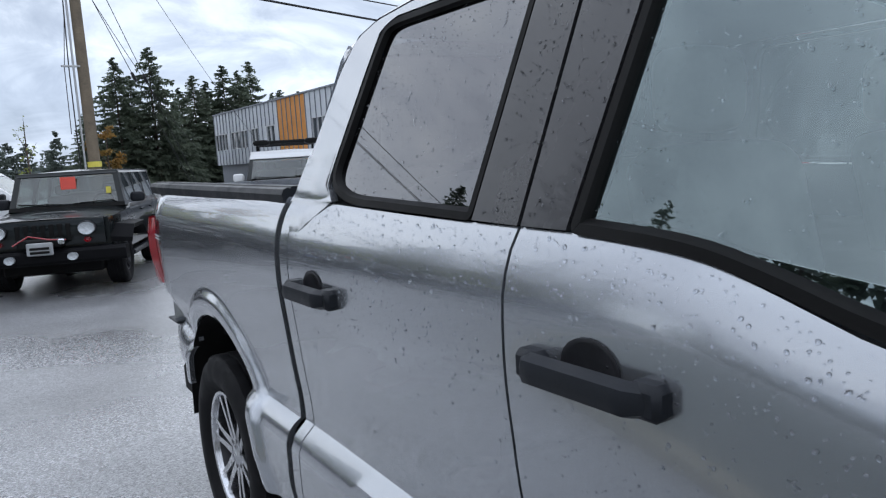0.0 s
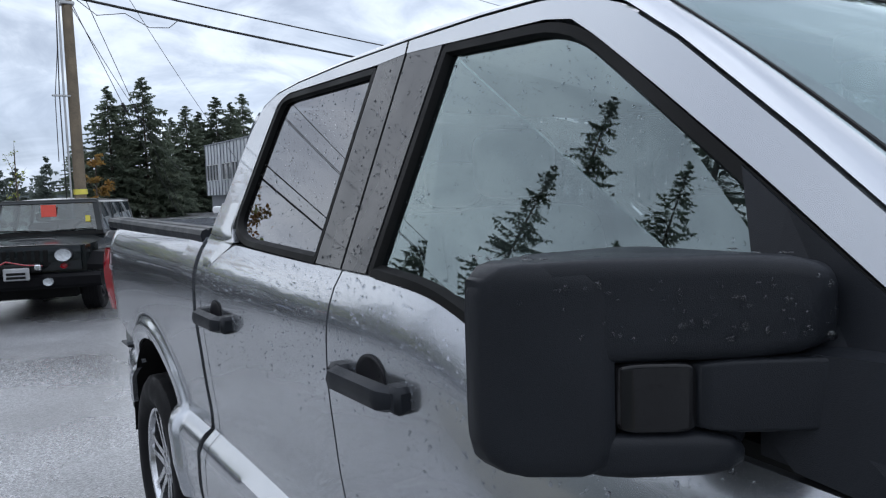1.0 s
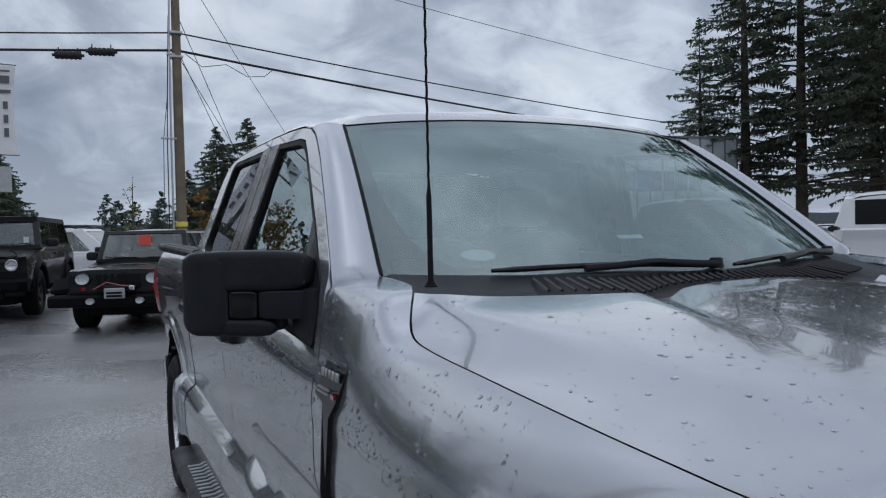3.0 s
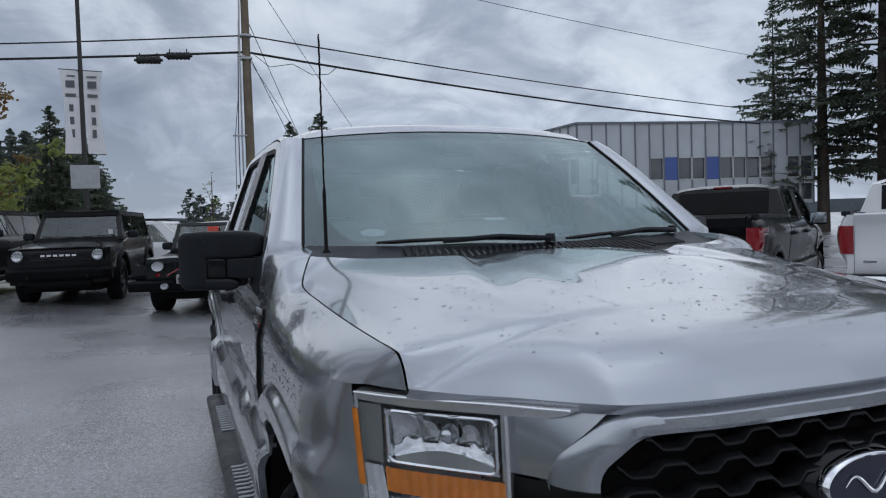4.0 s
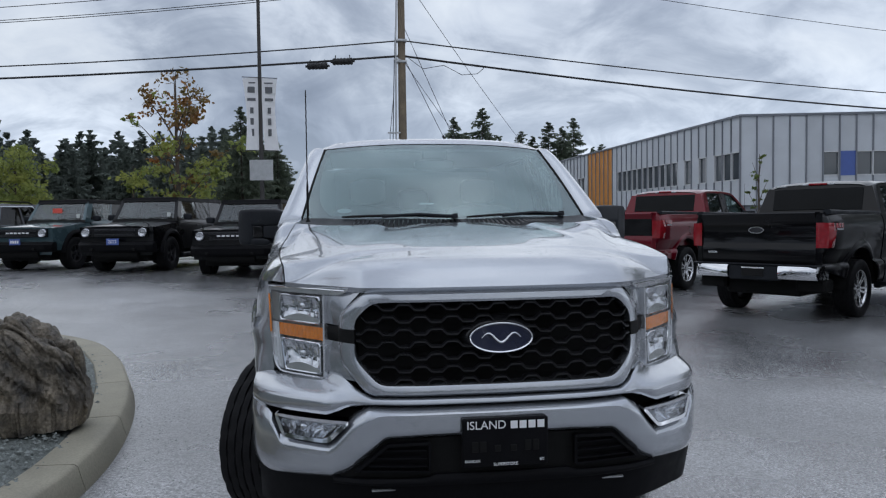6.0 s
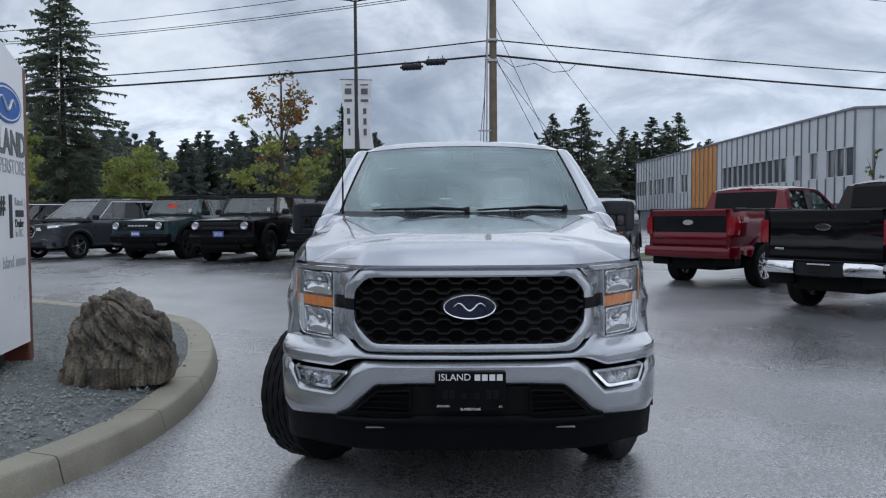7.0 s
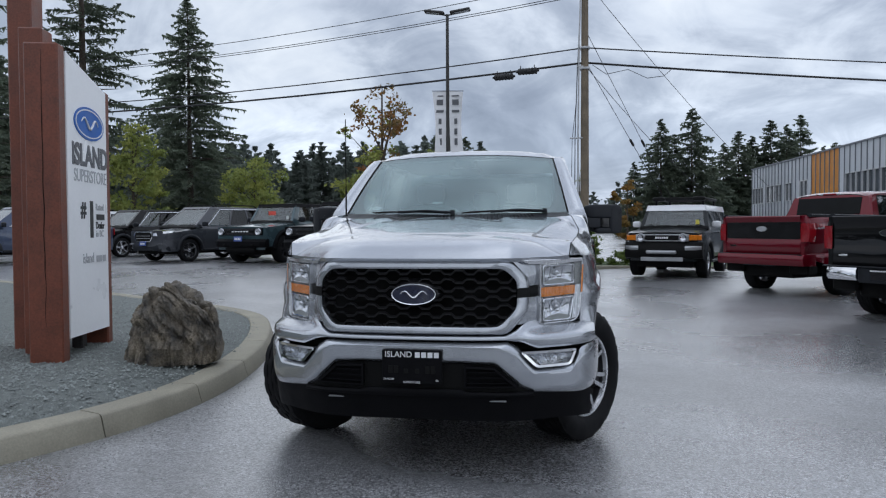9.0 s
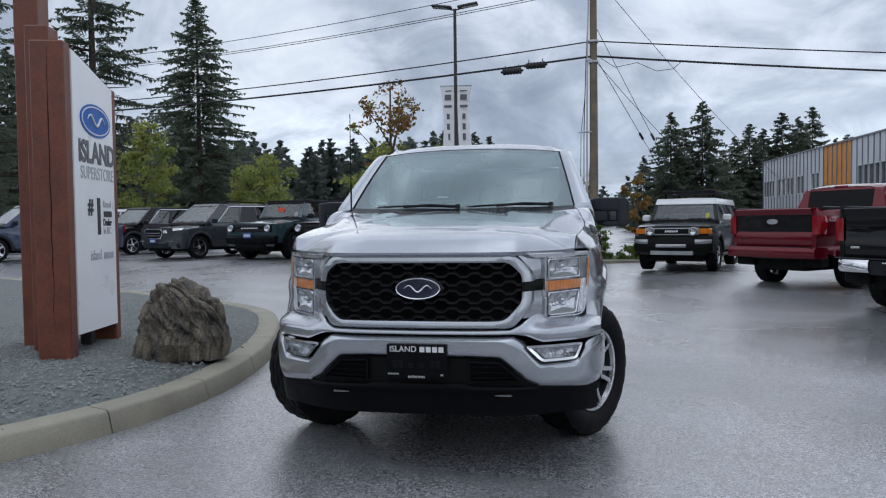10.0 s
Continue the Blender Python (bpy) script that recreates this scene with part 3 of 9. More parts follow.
# ---- boulder ----
def boulder():
    """A leaning slab of rock: a tall head, a lower stepped shoulder with an overhang, ridges running up it."""
    U = [0.0, 0.04, 0.10, 0.18, 0.30, 0.40, 0.50, 0.58, 0.66, 0.76, 0.88, 0.96, 1.0]
    H = [0.36, 0.54, 0.61, 0.645, 0.68, 0.695, 0.67, 0.62, 0.58, 0.545, 0.51, 0.485, 0.34]
    D = [0.06, 0.15, 0.22, 0.26, 0.28, 0.29, 0.28, 0.26, 0.23, 0.22, 0.20, 0.15, 0.08]
    nu, na = 110, 90
    rows = []
    for i in range(nu + 1):
        u = i / nu
        h, d = interp(u, U, H), interp(u, U, D)
        row = []
        for k in range(na + 1):
            a = math.pi * k / na
            c, s = math.cos(a), math.sin(a)
            y = -d * math.copysign(abs(c) ** 0.62, c)
            z = h * s ** 0.42
            lean = -0.48 * max(0.0, 0.38 - u) * (1 - z / 0.7)                       # the foot spreads at the tall end
            x = 0.655 * (u - 0.33) + lean + 0.05 * max(0, u - 0.75) * 4 * math.sin(min(1, z / 0.5) * 5.2) * 0.5
            p = Vector((x, y, z))
            rid = noise.noise((x * 11 + z * 3, y * 9, z * 2.2)) * 0.055 + noise.noise((x * 27 + z * 5, y * 20, z * 9)) * 0.028
            rid += abs(noise.noise((x * 5, y * 5, z * 6 + 2))) * 0.07 - 0.02 - 0.05 * (1 - abs(noise.noise((x * 9 + z * 7, y * 8, z * 2.5 + 5)))) ** 6 - 0.025 * (1 - abs(noise.noise((x * 22 + z * 12, y * 20, z * 5)))) ** 5 + 0.02 + noise.noise((x * 60, y * 60, z * 30)) * 0.007
            out = Vector((0.25 * (u - 0.5) * 2, y / max(d, 0.05), 0.35 * s)).normalized()
            row.append(tuple(p + out * rid))
        rows.append(row)
    s = Shape().grid(rows)
    s.f.append(tuple(range(na + 1)))
    s.f.append(tuple(nu * (na + 1) + k for k in range(na + 1))[::-1])
    return s


rock = part("boulder", boulder(), ROCK, smooth=24)
rock.matrix_world = pose(-2.715, 2.12, 0.19, 0, 0, 10)
tagged(rock, "rough brown-grey boulder with weathered ridges on the gravel", "boulder")


# ---- dealer sign ----
def sign_matrix():
    d = Vector((-0.26, 0.966, 0)).normalized()
    m = Matrix.Identity(4)
    n = Vector((d.y, -d.x, 0))
    for i, c in enumerate((d, -n, Vector((0, 0, 1)))):
        m.col[i][:3] = c
    m.translation = (-3.48, 1.78, 0.0)
    return m          # x along the panel away from the drive, y into the sign, z up


sign = thing("dealer_sign", "tall white dealership sign panel between red-brown timber posts", "sign", sign_matrix())
near = part("post", Shape().box((-0.14, -0.03, 0.15), (0.0, 0.25, 2.96), 0.012), TIMBER, sign, "red-brown stained timber post with a drying crack")
crack = [(-0.1415, 0.105 + 0.012 * noise.noise((k * 0.35, 0, 0)), 0.55 + 2.35 * k / 30) for k in range(31)]
part("drying_crack", Shape().grid([[(x, y - w, z), (x, y + w, z)] for (x, y, z), w in zip(crack, [0.001 + 0.005 * abs(math.sin(math.pi * k / 30)) * (0.5 + abs(noise.noise((k * 0.8, 4, 0)))) for k in range(31)])]), UNDER, near)
part("post", Shape().box((0.915, -0.03, 0.15), (1.04, 0.30, 2.74), 0.012), TIMBER, sign)
part("post", Shape().box((0.60, 0.50, 0.15), (0.85, 0.72, 5.2), 0.012), TIMBER, sign, "tall red-brown timber post")
part("post", Shape().box((0.30, 0.28, 0.15), (0.52, 0.49, 3.20), 0.012), TIMBER, sign)
panel = part("panel", Shape().prism([(0.004, 0.43), (0.93, 0.41), (0.93, 2.72), (0.004, 2.92)], lambda u, w: (u, -0.036, w), lambda u, w: (u, 0.03, w)), SIGN_WHITE, sign, "white enamel sign panel with grey and black lettering")
part("back_panel", Shape().prism([(0.004, 0.43), (0.91, 0.41), (0.91, 2.72), (0.004, 2.92)], lambda u, w: (u, 0.22, w), lambda u, w: (u, 0.26, w)), SIGN_WHITE, sign)
for u in (0.1, 0.6):
    part("footing_bracket", Shape().box((u, 0.1, 0.1), (u + 0.12, 0.2, 0.46), 0.01), STEEL_DARK, sign)


def oval(a, b, n=40):
    return [(a * math.cos(2 * math.pi * k / n), b * math.sin(2 * math.pi * k / n)) for k in range(n)]


def bars(widths, h, gap):
    """Plain bars side by side, centred."""
    total, s = sum(widths) + gap * (len(widths) - 1), Shape()
    u = -total / 2
    for w in widths:
        s.box((u, -h / 2, 0), (u + w, h / 2, 0.003))
        u += w + gap
    return s


def on_sign(u, w):
    return Matrix.Translation((u, -0.0385, w)) @ pose(0, 0, 0, 90, 0, 0)


LX, LZ = 0.50, 2.36
logo = part("logo", Shape().prism(oval(0.35, 0.152), lambda u, w: (LX + u, -0.044, LZ + w), lambda u, w: (LX + u, -0.034, LZ + w)), SIGN_BLUE, sign, "blue oval emblem with a white rim")
for a_, b_, m_ in ((0.325, 0.132, WHITE_INK),):
    rim = Shape()
    rim.grid([[(LX + a * u, y, LZ + b * w) for u, w in oval(1, 1)] for a, b, y in ((a_, b_, -0.043), (a_, b_, -0.047), (a_ - 0.014, b_ - 0.012, -0.047), (a_ - 0.014, b_ - 0.012, -0.043))], wrap=True)
    part("rim", rim, m_, logo)
sw = Shape().tube([(LX - 0.20 + 0.40 * k / 40, -0.046, LZ + 0.045 * math.sin(k / 40 * 9.42)) for k in range(41)], [0.004 + 0.010 * math.sin(math.pi * k / 40) for k in range(41)], 6)
part("swash", sw, WHITE_INK, logo)
letters("lettering", "ISLAND", 0.27, on_sign(0.52, 2.05), DARK_GREY_INK, sign, squeeze=0.93, bold=0.010)
letters("lettering", "SUPERSTORE", 0.165, on_sign(0.52, 1.865), GREY_INK, sign, squeeze=0.82)
letters("lettering", "#", 0.20, on_sign(0.33, 1.56), BLACK_INK, sign, bold=0.006)
letters("lettering", "1", 0.47, on_sign(0.52, 1.455), BLACK_INK, sign, bold=0.012)
letters("lettering", "Rated", 0.092, on_sign(0.62, 1.59), GREY_INK, sign, align="LEFT", squeeze=0.95)
part("word_bar", bars([0.20], 0.055, 0).moved(on_sign(0.735, 1.497)), BLACK_INK, sign)
letters("lettering", "Dealer", 0.092, on_sign(0.62, 1.415), BLACK_INK, sign, align="LEFT", squeeze=0.85, bold=0.0015)
letters("lettering", "in BC", 0.092, on_sign(0.62, 1.335), GREY_INK, sign, align="LEFT", squeeze=0.95)
letters("lettering", "island", 0.135, on_sign(0.30, 1.11), GREY_INK, sign, align="LEFT", squeeze=0.85)
part("word_bar", bars([0.13, 0.08], 0.06, 0.025).moved(on_sign(0.735, 1.10)), GREY_INK, sign)


# ---- commercial building ----
def facade(parent, a, b, z0, z1, n_rib, openings, colours):
    """A clad wall from a to b (seen from its right-hand side), with ribs and windows. openings: (u0, u1, z0, z1, kind)."""
    a, b = Vector((*a, 0)), Vector((*b, 0))
    d = (b - a).normalized()
    out = Vector((d.y, -d.x, 0))
    length = (b - a).length

    def at(u, o, z):
        return tuple(a + d * u + out * o + Vector((0, 0, z)))

    def slab(u0, u1, o0, o1, w0, w1):
        s = Shape()
        v = [at(u, o, z) for z in (w0, w1) for o in (o0, o1) for u in (u0, u1)]
        return s.add(v, [(0, 2, 3, 1), (4, 5, 7, 6), (0, 1, 5, 4), (2, 6, 7, 3), (0, 4, 6, 2), (1, 3, 7, 5)])

    bands = sorted({o[2] for o in openings} | {o[3] for o in openings} | {z0, z1})
    ribs = [length * k / n_rib for k in range(n_rib + 1)]
    for k in range(n_rib):
        mid = (ribs[k] + ribs[k + 1]) / 2
        mat_ = next((c for u0, u1, c in colours if u0 <= mid <= u1), CLADDING)
        holes = sorted((o[2], o[3]) for o in openings if o[0] < mid < o[1])
        w = z0
        for h0, h1 in holes + [(z1, z1)]:
            if h0 > w:
                part("cladding_panel", slab(ribs[k] + 0.015, ribs[k + 1] - 0.015, -0.25, 0.0, w, h0), mat_, parent)
            w = h1
    for k in range(n_rib + 1):
        hit = [o for o in openings if o[0] + 0.2 < ribs[k] < o[1] - 0.2]
        top = [o for o in hit]
        pieces, w = [], z0
        for o in sorted(top, key=lambda o: o[2]):
            pieces.append((w, o[2]))
            w = o[3]
        pieces.append((w, z1))
        for w0, w1 in pieces:
            part("rib", slab(ribs[k] - 0.045, ribs[k] + 0.045, -0.01, 0.07, w0, w1), CLADDING_DARK, parent)
    for u0, u1, w0, w1, kind in openings:
        u0, u1 = min(ribs, key=lambda r: abs(r - u0)), min(ribs, key=lambda r: abs(r - u1))
        if u1 <= u0:
            u1 = u0 + length / n_rib
        if kind == "blue":
            part("blue_panel", slab(u0 + 0.03, u1 - 0.03, -0.2, 0.01, w0, w1), BLUE_CLAD, parent)
            continue
        win = part("window", slab(u0 + 0.05, u1 - 0.05, -0.2, -0.12, w0 + 0.05, w1 - 0.05), WIN_DARK, parent)
        f = Shape()
        for s in (slab(u0, u1, -0.14, 0.03, w0, w0 + 0.07), slab(u0, u1, -0.14, 0.03, w1 - 0.07, w1), slab(u0, u0 + 0.06, -0.14, 0.03, w0, w1),
                  slab(u1 - 0.06, u1, -0.14, 0.03, w0, w1)):
            f.add(s.v, s.f)
        if u1 - u0 > 1.2:
            s = slab((u0 + u1) / 2 - 0.04, (u0 + u1) / 2 + 0.04, -0.14, 0.03, w0, w1)
            f.add(s.v, s.f)
        part("frame", f, FRAME_GREY, win)
    part("parapet_cap", slab(-0.1, length + 0.1, -0.3, 0.12, z1, z1 + 0.14), CLADDING_DARK, parent)


office = thing("office_building", "two-storey grey metal-clad building with an orange bay", "building")
C0, C1, C2 = (25.0, 42.0), (42.5, 38.5), (23.4, 88.8)
WZ0, WZ1 = 4.05, 5.65
facade(office, C0, C1, 2.2, 8.0, 17, [(5.2, 6.1, WZ0, WZ1, "w"), (6.2, 7.2, WZ0, WZ1, "blue"), (7.3, 9.3, WZ0, WZ1, "w"), (9.4, 10.4, WZ0, WZ1, "blue"),
       (10.4, 12.4, WZ0, WZ1, "w"), (12.5, 14.5, WZ0, WZ1, "w"), (15.5, 17.6, WZ0, WZ1, "w"), (15.5, 17.6, 2.4, 3.7, "w")], [])
side = [(0.3, 2.2), (2.5, 3.4), (3.9, 5.7), (6.2, 7.9), (8.2, 9.3), (9.5, 11.6), (11.7, 13.8), (13.9, 14.9), (15.1, 17.0), (17.3, 19.1), (19.3, 20.4), (28.3, 31.3), (32.8, 34.8), (36.1, 38.1), (38.3, 41.2), (42.3, 44.4), (44.6, 46.6)]
L = math.hypot(C2[0] - C0[0], C2[1] - C0[1])
facade(office, C2, C0, 2.2, 8.0, 44, [(L - b, L - a, WZ0 - 0.2, WZ1 + 0.1, "w") for a, b in side], [(L - 27.3, L - 21.6, ORANGE_CLAD)])
core = Shape()
core.add([(25.35, 42.25, 0), (42.2, 38.95, 0), (46, 88, 0), (23.8, 88.5, 0), (25.35, 42.25, 8.05), (42.2, 38.95, 8.05), (46, 88, 8.05), (23.8, 88.5, 8.05)],
         [(4, 5, 6, 7), (0, 1, 5, 4), (1, 2, 6, 5), (2, 3, 7, 6), (3, 0, 4, 7)])
part("core_wall", core, CLADDING_DARK, office, "dark recessed ground storey")


# ---- utility pole, cables, lamp ----
def sag(a, b, drop, n=14):
    a, b = Vector(a), Vector(b)
    return [tuple(a.lerp(b, k / n) - Vector((0, 0, drop * 4 * (k / n) * (1 - k / n)))) for k in range(n + 1)]


PX, PY = 1.68, 27.06
pole = thing("utility_pole", "weathered round wooden utility pole with conduits", "utility pole", pose(PX, PY, 0))
part("shaft", Shape().tube([(0, 0, 0), (0, 0, 6), (0, 0, 12.6)], [0.185, 0.165, 0.13], 20), POLE_WOOD, pole, smooth=60)
part("conduit", Shape().tube([(-0.28, -0.1, 0), (-0.28, -0.1, 5.0), (-0.24, -0.1, 9.0), (-0.16, -0.06, 11.8)], 0.032, 8), GALV, pole)
part("conduit", Shape().tube([(-0.42, -0.05, 1.2), (-0.40, -0.05, 5.1), (-0.30, -0.05, 8.2)], 0.018, 6), WIRE, pole)
part("down_lead", Shape().tube([(-0.55, 0, 3.0), (-0.52, 0, 5.0), (-0.36, 0, 6.5), (-0.25, 0, 9.4)], 0.012, 6), WIRE, pole)
for lo_, hi_, r_ in (((-0.62, -0.14, 5.03), (0.05, -0.06, 5.09), 0.01), ((-0.34, -0.14, 8.0), (0, -0.04, 8.06), 0.01), ((-0.2, -0.2, 7.9), (0.2, 0.2, 8.0), 0.02), ((-0.2, -0.2, 8.75), (0.2, 0.2, 8.85), 0.02)):
    part("standoff", Shape().box(lo_, hi_, r_), GALV, pole)
part("marker", Shape().turned([(0.20, 1.95), (0.208, 1.95), (0.208, 2.12), (0.20, 2.12)], 16), YELLOW_TAG, pole)


def cable(name, pts, r, label):
    ob = part(name, Shape().tube(pts, r, 6), WIRE, smooth=60)
    return tagged(ob, label, "cable", group="overhead cables")


TOP = (PX, PY)
cable("overhead_cable", sag((*TOP, 8.20), (-46, 37.5, 8.6), 0.6), 0.045, "thick black overhead cable on a wooden pole")
cable("overhead_cable", sag((*TOP, 8.20), (34.8, 35.7, 7.35), 0.25), 0.045, "thick black overhead cable on a wooden pole")
cable("overhead_cable", sag((*TOP, 8.82), (-46, 37.5, 9.3), 0.75), 0.028, "thin black overhead cable on a wooden pole")
cable("overhead_cable", sag((*TOP, 8.82), (34.8, 35.7, 8.25), 0.2), 0.028, "thin black overhead cable on a wooden pole")
for h, o in ((11.0, 0.0), (11.25, 0.5), (11.55, -0.4)):
    cable("overhead_cable", sag((PX, PY + o, h), (-46, 41 + o, h + 1.0), 0.9), 0.016, "thin high power cable on a wooden pole")
cable("overhead_cable", sag((PX, PY, 12.2), (60, 42, 12.4), 0.7), 0.014, "thin high power cable on a wooden pole")
cable("guy_wire", [(PX, PY, 8.3), (7.2, 37.6, 1.2)], 0.014, "steel guy wire with insulators from a pole")
cable("guy_wire", [(PX, PY, 9.6), (7.6, 38.2, 1.2)], 0.014, "steel guy wire with insulators from a pole")
cable("service_wire", sag((PX, PY, 8.1), (13.5, 60, 3.6), 0.5), 0.014, "thin service wire running off a pole")
cable("service_wire", sag((PX, PY, 11.6), (18.5, 60, 3.8), 0.5), 0.014, "thin service wire running off a pole")
for a, b, t in (((PX, PY, 8.3), (7.2, 37.6, 1.2), 0.42), ((PX, PY, 9.6), (7.6, 38.2, 1.2), 0.5)):
    p = Vector(a).lerp(Vector(b), t)
    d = (Vector(b) - Vector(a)).normalized()
    tagged(part("insulator", Shape().rod(tuple(p - d * 0.22), tuple(p + d * 0.22), 0.06), WIRE, smooth=60), "dark insulator on a guy wire", "insulator", group="insulators")
loop = Shape().tube([(PX + 0.3, PY, 8.1), (PX + 0.9, PY + 0.3, 7.75), (PX + 1.8, PY + 0.5, 7.95), (PX + 2.6, PY + 0.7, 7.6), (PX + 3.3, PY + 0.9, 7.7), (PX + 3.7, PY + 1.0, 8.05)], 0.014, 5)
tagged(part("slack_cable", loop, WIRE), "loose loop of black cable under the line", "cable", group="overhead cables")
for x, y, z in ((-1.75, 27.65, 7.86), (-0.72, 27.45, 8.02)):
    prof = [(0.0, -0.5), (0.05, -0.5), (0.05, -0.42), (0.12, -0.41)]
    for k in range(6):
        prof += [(0.13, -0.37 + 0.14 * k), (0.146, -0.36 + 0.14 * k), (0.146, -0.31 + 0.14 * k), (0.13, -0.30 + 0.14 * k)]
    prof += [(0.12, 0.41), (0.05, 0.42), (0.05, 0.5), (0.0, 0.5)]
    ob = thing("splice_case", "ribbed black cable splice case hung on the line", "splice case", pose(x, y, z, 0, 0, -12), group="splice cases")
    part("body", Shape().turned(prof, 12, pose(0, 0, 0, 0, 90, 0)), WIRE, ob, smooth=40)
    for hx_ in (-0.3, 0.3):
        part("hanger", Shape().rod((hx_, 0, 0.1), (hx_, 0, 0.26), 0.02), WIRE, ob)

lamp = thing("street_lamp", "black double-headed car park lamp with banner arms", "street lamp", pose(-3.72, 24.5, 0))
part("base", Shape().turned([(0.0, 0), (0.30, 0), (0.30, 0.7), (0.26, 0.75), (0, 0.75)], 16), CONCRETE, lamp, smooth=40)
part("mast", Shape().tube([(0, 0, 0.75), (0, 0, 9.75)], [0.085, 0.06], 12), STEEL_DARK, lamp, smooth=60)
for s in (-1, 1):
    part("lamp_head", Shape().box((0.12, -0.17, -0.05), (0.92, 0.17, 0.05), 0.03, pose(0, 0, 9.78, 0, -8 * 1, 0 if s > 0 else 180)), STEEL_DARK, lamp, "flat black lamp head")
    part("diffuser", Shape().box((0.3, -0.13, -0.056), (0.86, 0.13, -0.045), 0.0, pose(0, 0, 9.78, 0, -8, 0 if s > 0 else 180)), GALV, lamp)
    part("arm", Shape().rod((0, 0, 9.7), (0.2 * s, 0, 9.75), 0.03), STEEL_DARK, lamp)
    for z in (6.75, 4.1):
        part("banner_arm", Shape().rod((0, 0, z), (0.62 * s, 0.1 * s, z), 0.015), STEEL_DARK, lamp)
    rows = []
    for k in range(15):
        t = k / 14
        w = 0.05 * math.sin(t * 5) + 0.05 * t
        rows.append([((0.06 + (0.54 - 0.10 * math.sin(t * 3.1)) * u) * s + 0.06 * t * t, 0.1 * s * u + w * (u - 0.3), 6.74 - 2.62 * t - 0.03 * u) for u in (0, 0.33, 0.66, 1)])
    bn = Shape().grid(rows)
    bn.grid([[(x, y + 0.012, z) for x, y, z in r] for r in rows])
    banner = part("banner", bn, WHITE_INK, lamp, "white wind-blown banner with dark marks", smooth=60)
    for z, h, w in ((6.3, 0.22, 0.26), (5.95, 0.1, 0.3), (5.55, 0.22, 0.12), (5.15, 0.24, 0.12), (4.75, 0.26, 0.12), (6.55, 0.05, 0.3)):
        part("mark", Shape().box((-w / 2, 0, -h / 2), (w / 2, 0.004, h / 2), 0, Matrix.Translation((0.31 * s + 0.01 * (6.5 - z), -0.03 + 0.028 * s, z))), DARK_GREY_INK, banner)
part("small_sign", Shape().box((-0.42, -0.1, 3.0), (0.42, -0.07, 3.75), 0.01), GALV, lamp, "grey back of a small sign plate")


# ---- trees ----
def quad_cloud(name, centres, material, parent, size, rng, tilt=1.0, tri=False):
    """Many small leaf faces about the given centres, in one mesh."""
    c = np.repeat(np.array(centres, float), 1, axis=0)
    n = len(c)
    r = np.random.RandomState(rng.randrange(1 << 30))
    a = r.normal(size=(n, 3))
    a /= np.linalg.norm(a, axis=1, keepdims=True)
    b = np.cross(a, r.normal(size=(n, 3)))
    b /= np.linalg.norm(b, axis=1, keepdims=True)
    s = size * r.uniform(0.6, 1.35, (n, 1))
    v = np.stack([c - a * s, c + b * s * 0.55, c + a * s, c - b * s * 0.55], 1).reshape(-1, 3)
    me = bpy.data.meshes.new(name)
    me.from_pydata(v.tolist(), [], [(4 * k, 4 * k + 1, 4 * k + 2, 4 * k + 3) for k in range(n)])
    me.materials.append(material)
    ob = new(name, me)
    ob.parent = parent
    return ob


def conifer_mesh(rng, h, spread, bare, density, droop, open_=0.0, levels=None, width=0.15):
    """Vertices and faces of needle sprays: each bough a spine with flat side twigs that hang at the tips."""
    v, f = [], []
    levels = levels or int(h * 4.6)
    u = rng.uniform
    for k in range(levels):
        t0 = (k + rng.random()) / levels
        for j in range(rng.randint(4, 6)):
            if rng.random() < open_:
                continue
            t = min(0.99, max(0.0, t0 + u(-0.02, 0.02)))
            z = h * (bare + (1 - bare) * t)
            reach = spread * ((1 - t) ** 0.8) * (0.70 + 0.34 * min(1, t * 5)) + 0.15
            az, ln = u(0, 6.283), reach * u(0.5, 1.12)
            dx, dy = math.cos(az), math.sin(az)
            up = u(-0.20, 0.40) * (0.5 + 1.1 * t)
            dr = droop * u(0.7, 1.3)
            m = max(4, int(ln * density * 2))
            for i in range(m):
                q = (i + u(0.2, 0.8)) / m
                if q < 0.14 and ln > 1.2:
                    continue
                bx, by, bz = dx * ln * q, dy * ln * q, z + ln * (up * q - dr * q * q + 0.55 * dr * max(0, q - 0.7) ** 2 * 3)
                tw = min(0.62, (0.16 + 0.24 * ln * (1.02 - q)) * u(0.6, 1.25))
                w = width * u(0.7, 1.4)
                for sd in (-1, 1):
                    cx, cy = dx * 0.62 - dy * 0.78 * sd, dy * 0.62 + dx * 0.78 * sd
                    sag = u(-0.25, 0.75) * tw
                    n0 = len(v)
                    v += [(bx - dx * w, by - dy * w, bz + 0.03), (bx + dx * w, by + dy * w, bz), (bx + cx * tw * .7 - cy * w * .5 * sd, by + cy * tw * .7 + cx * w * .5 * sd, bz - sag * .6 - w * .5),
                          (bx + cx * tw, by + cy * tw, bz - sag)]
                    f += [(n0, n0 + 1, n0 + 3), (n0, n0 + 3, n0 + 2)]
                if rng.random() < 0.8:
                    n0, hang = len(v), u(0.15, 0.65) * (0.5 + 0.5 * min(1, ln / 2)) * (width / 0.15)
                    v += [(bx - dx * w * 1.3, by - dy * w * 1.3, bz), (bx + dx * w * 1.3, by + dy * w * 1.3, bz), (bx + u(-.1, .1), by + u(-.1, .1), bz - hang)]
                    f.append((n0, n0 + 1, n0 + 2))
    return v, f


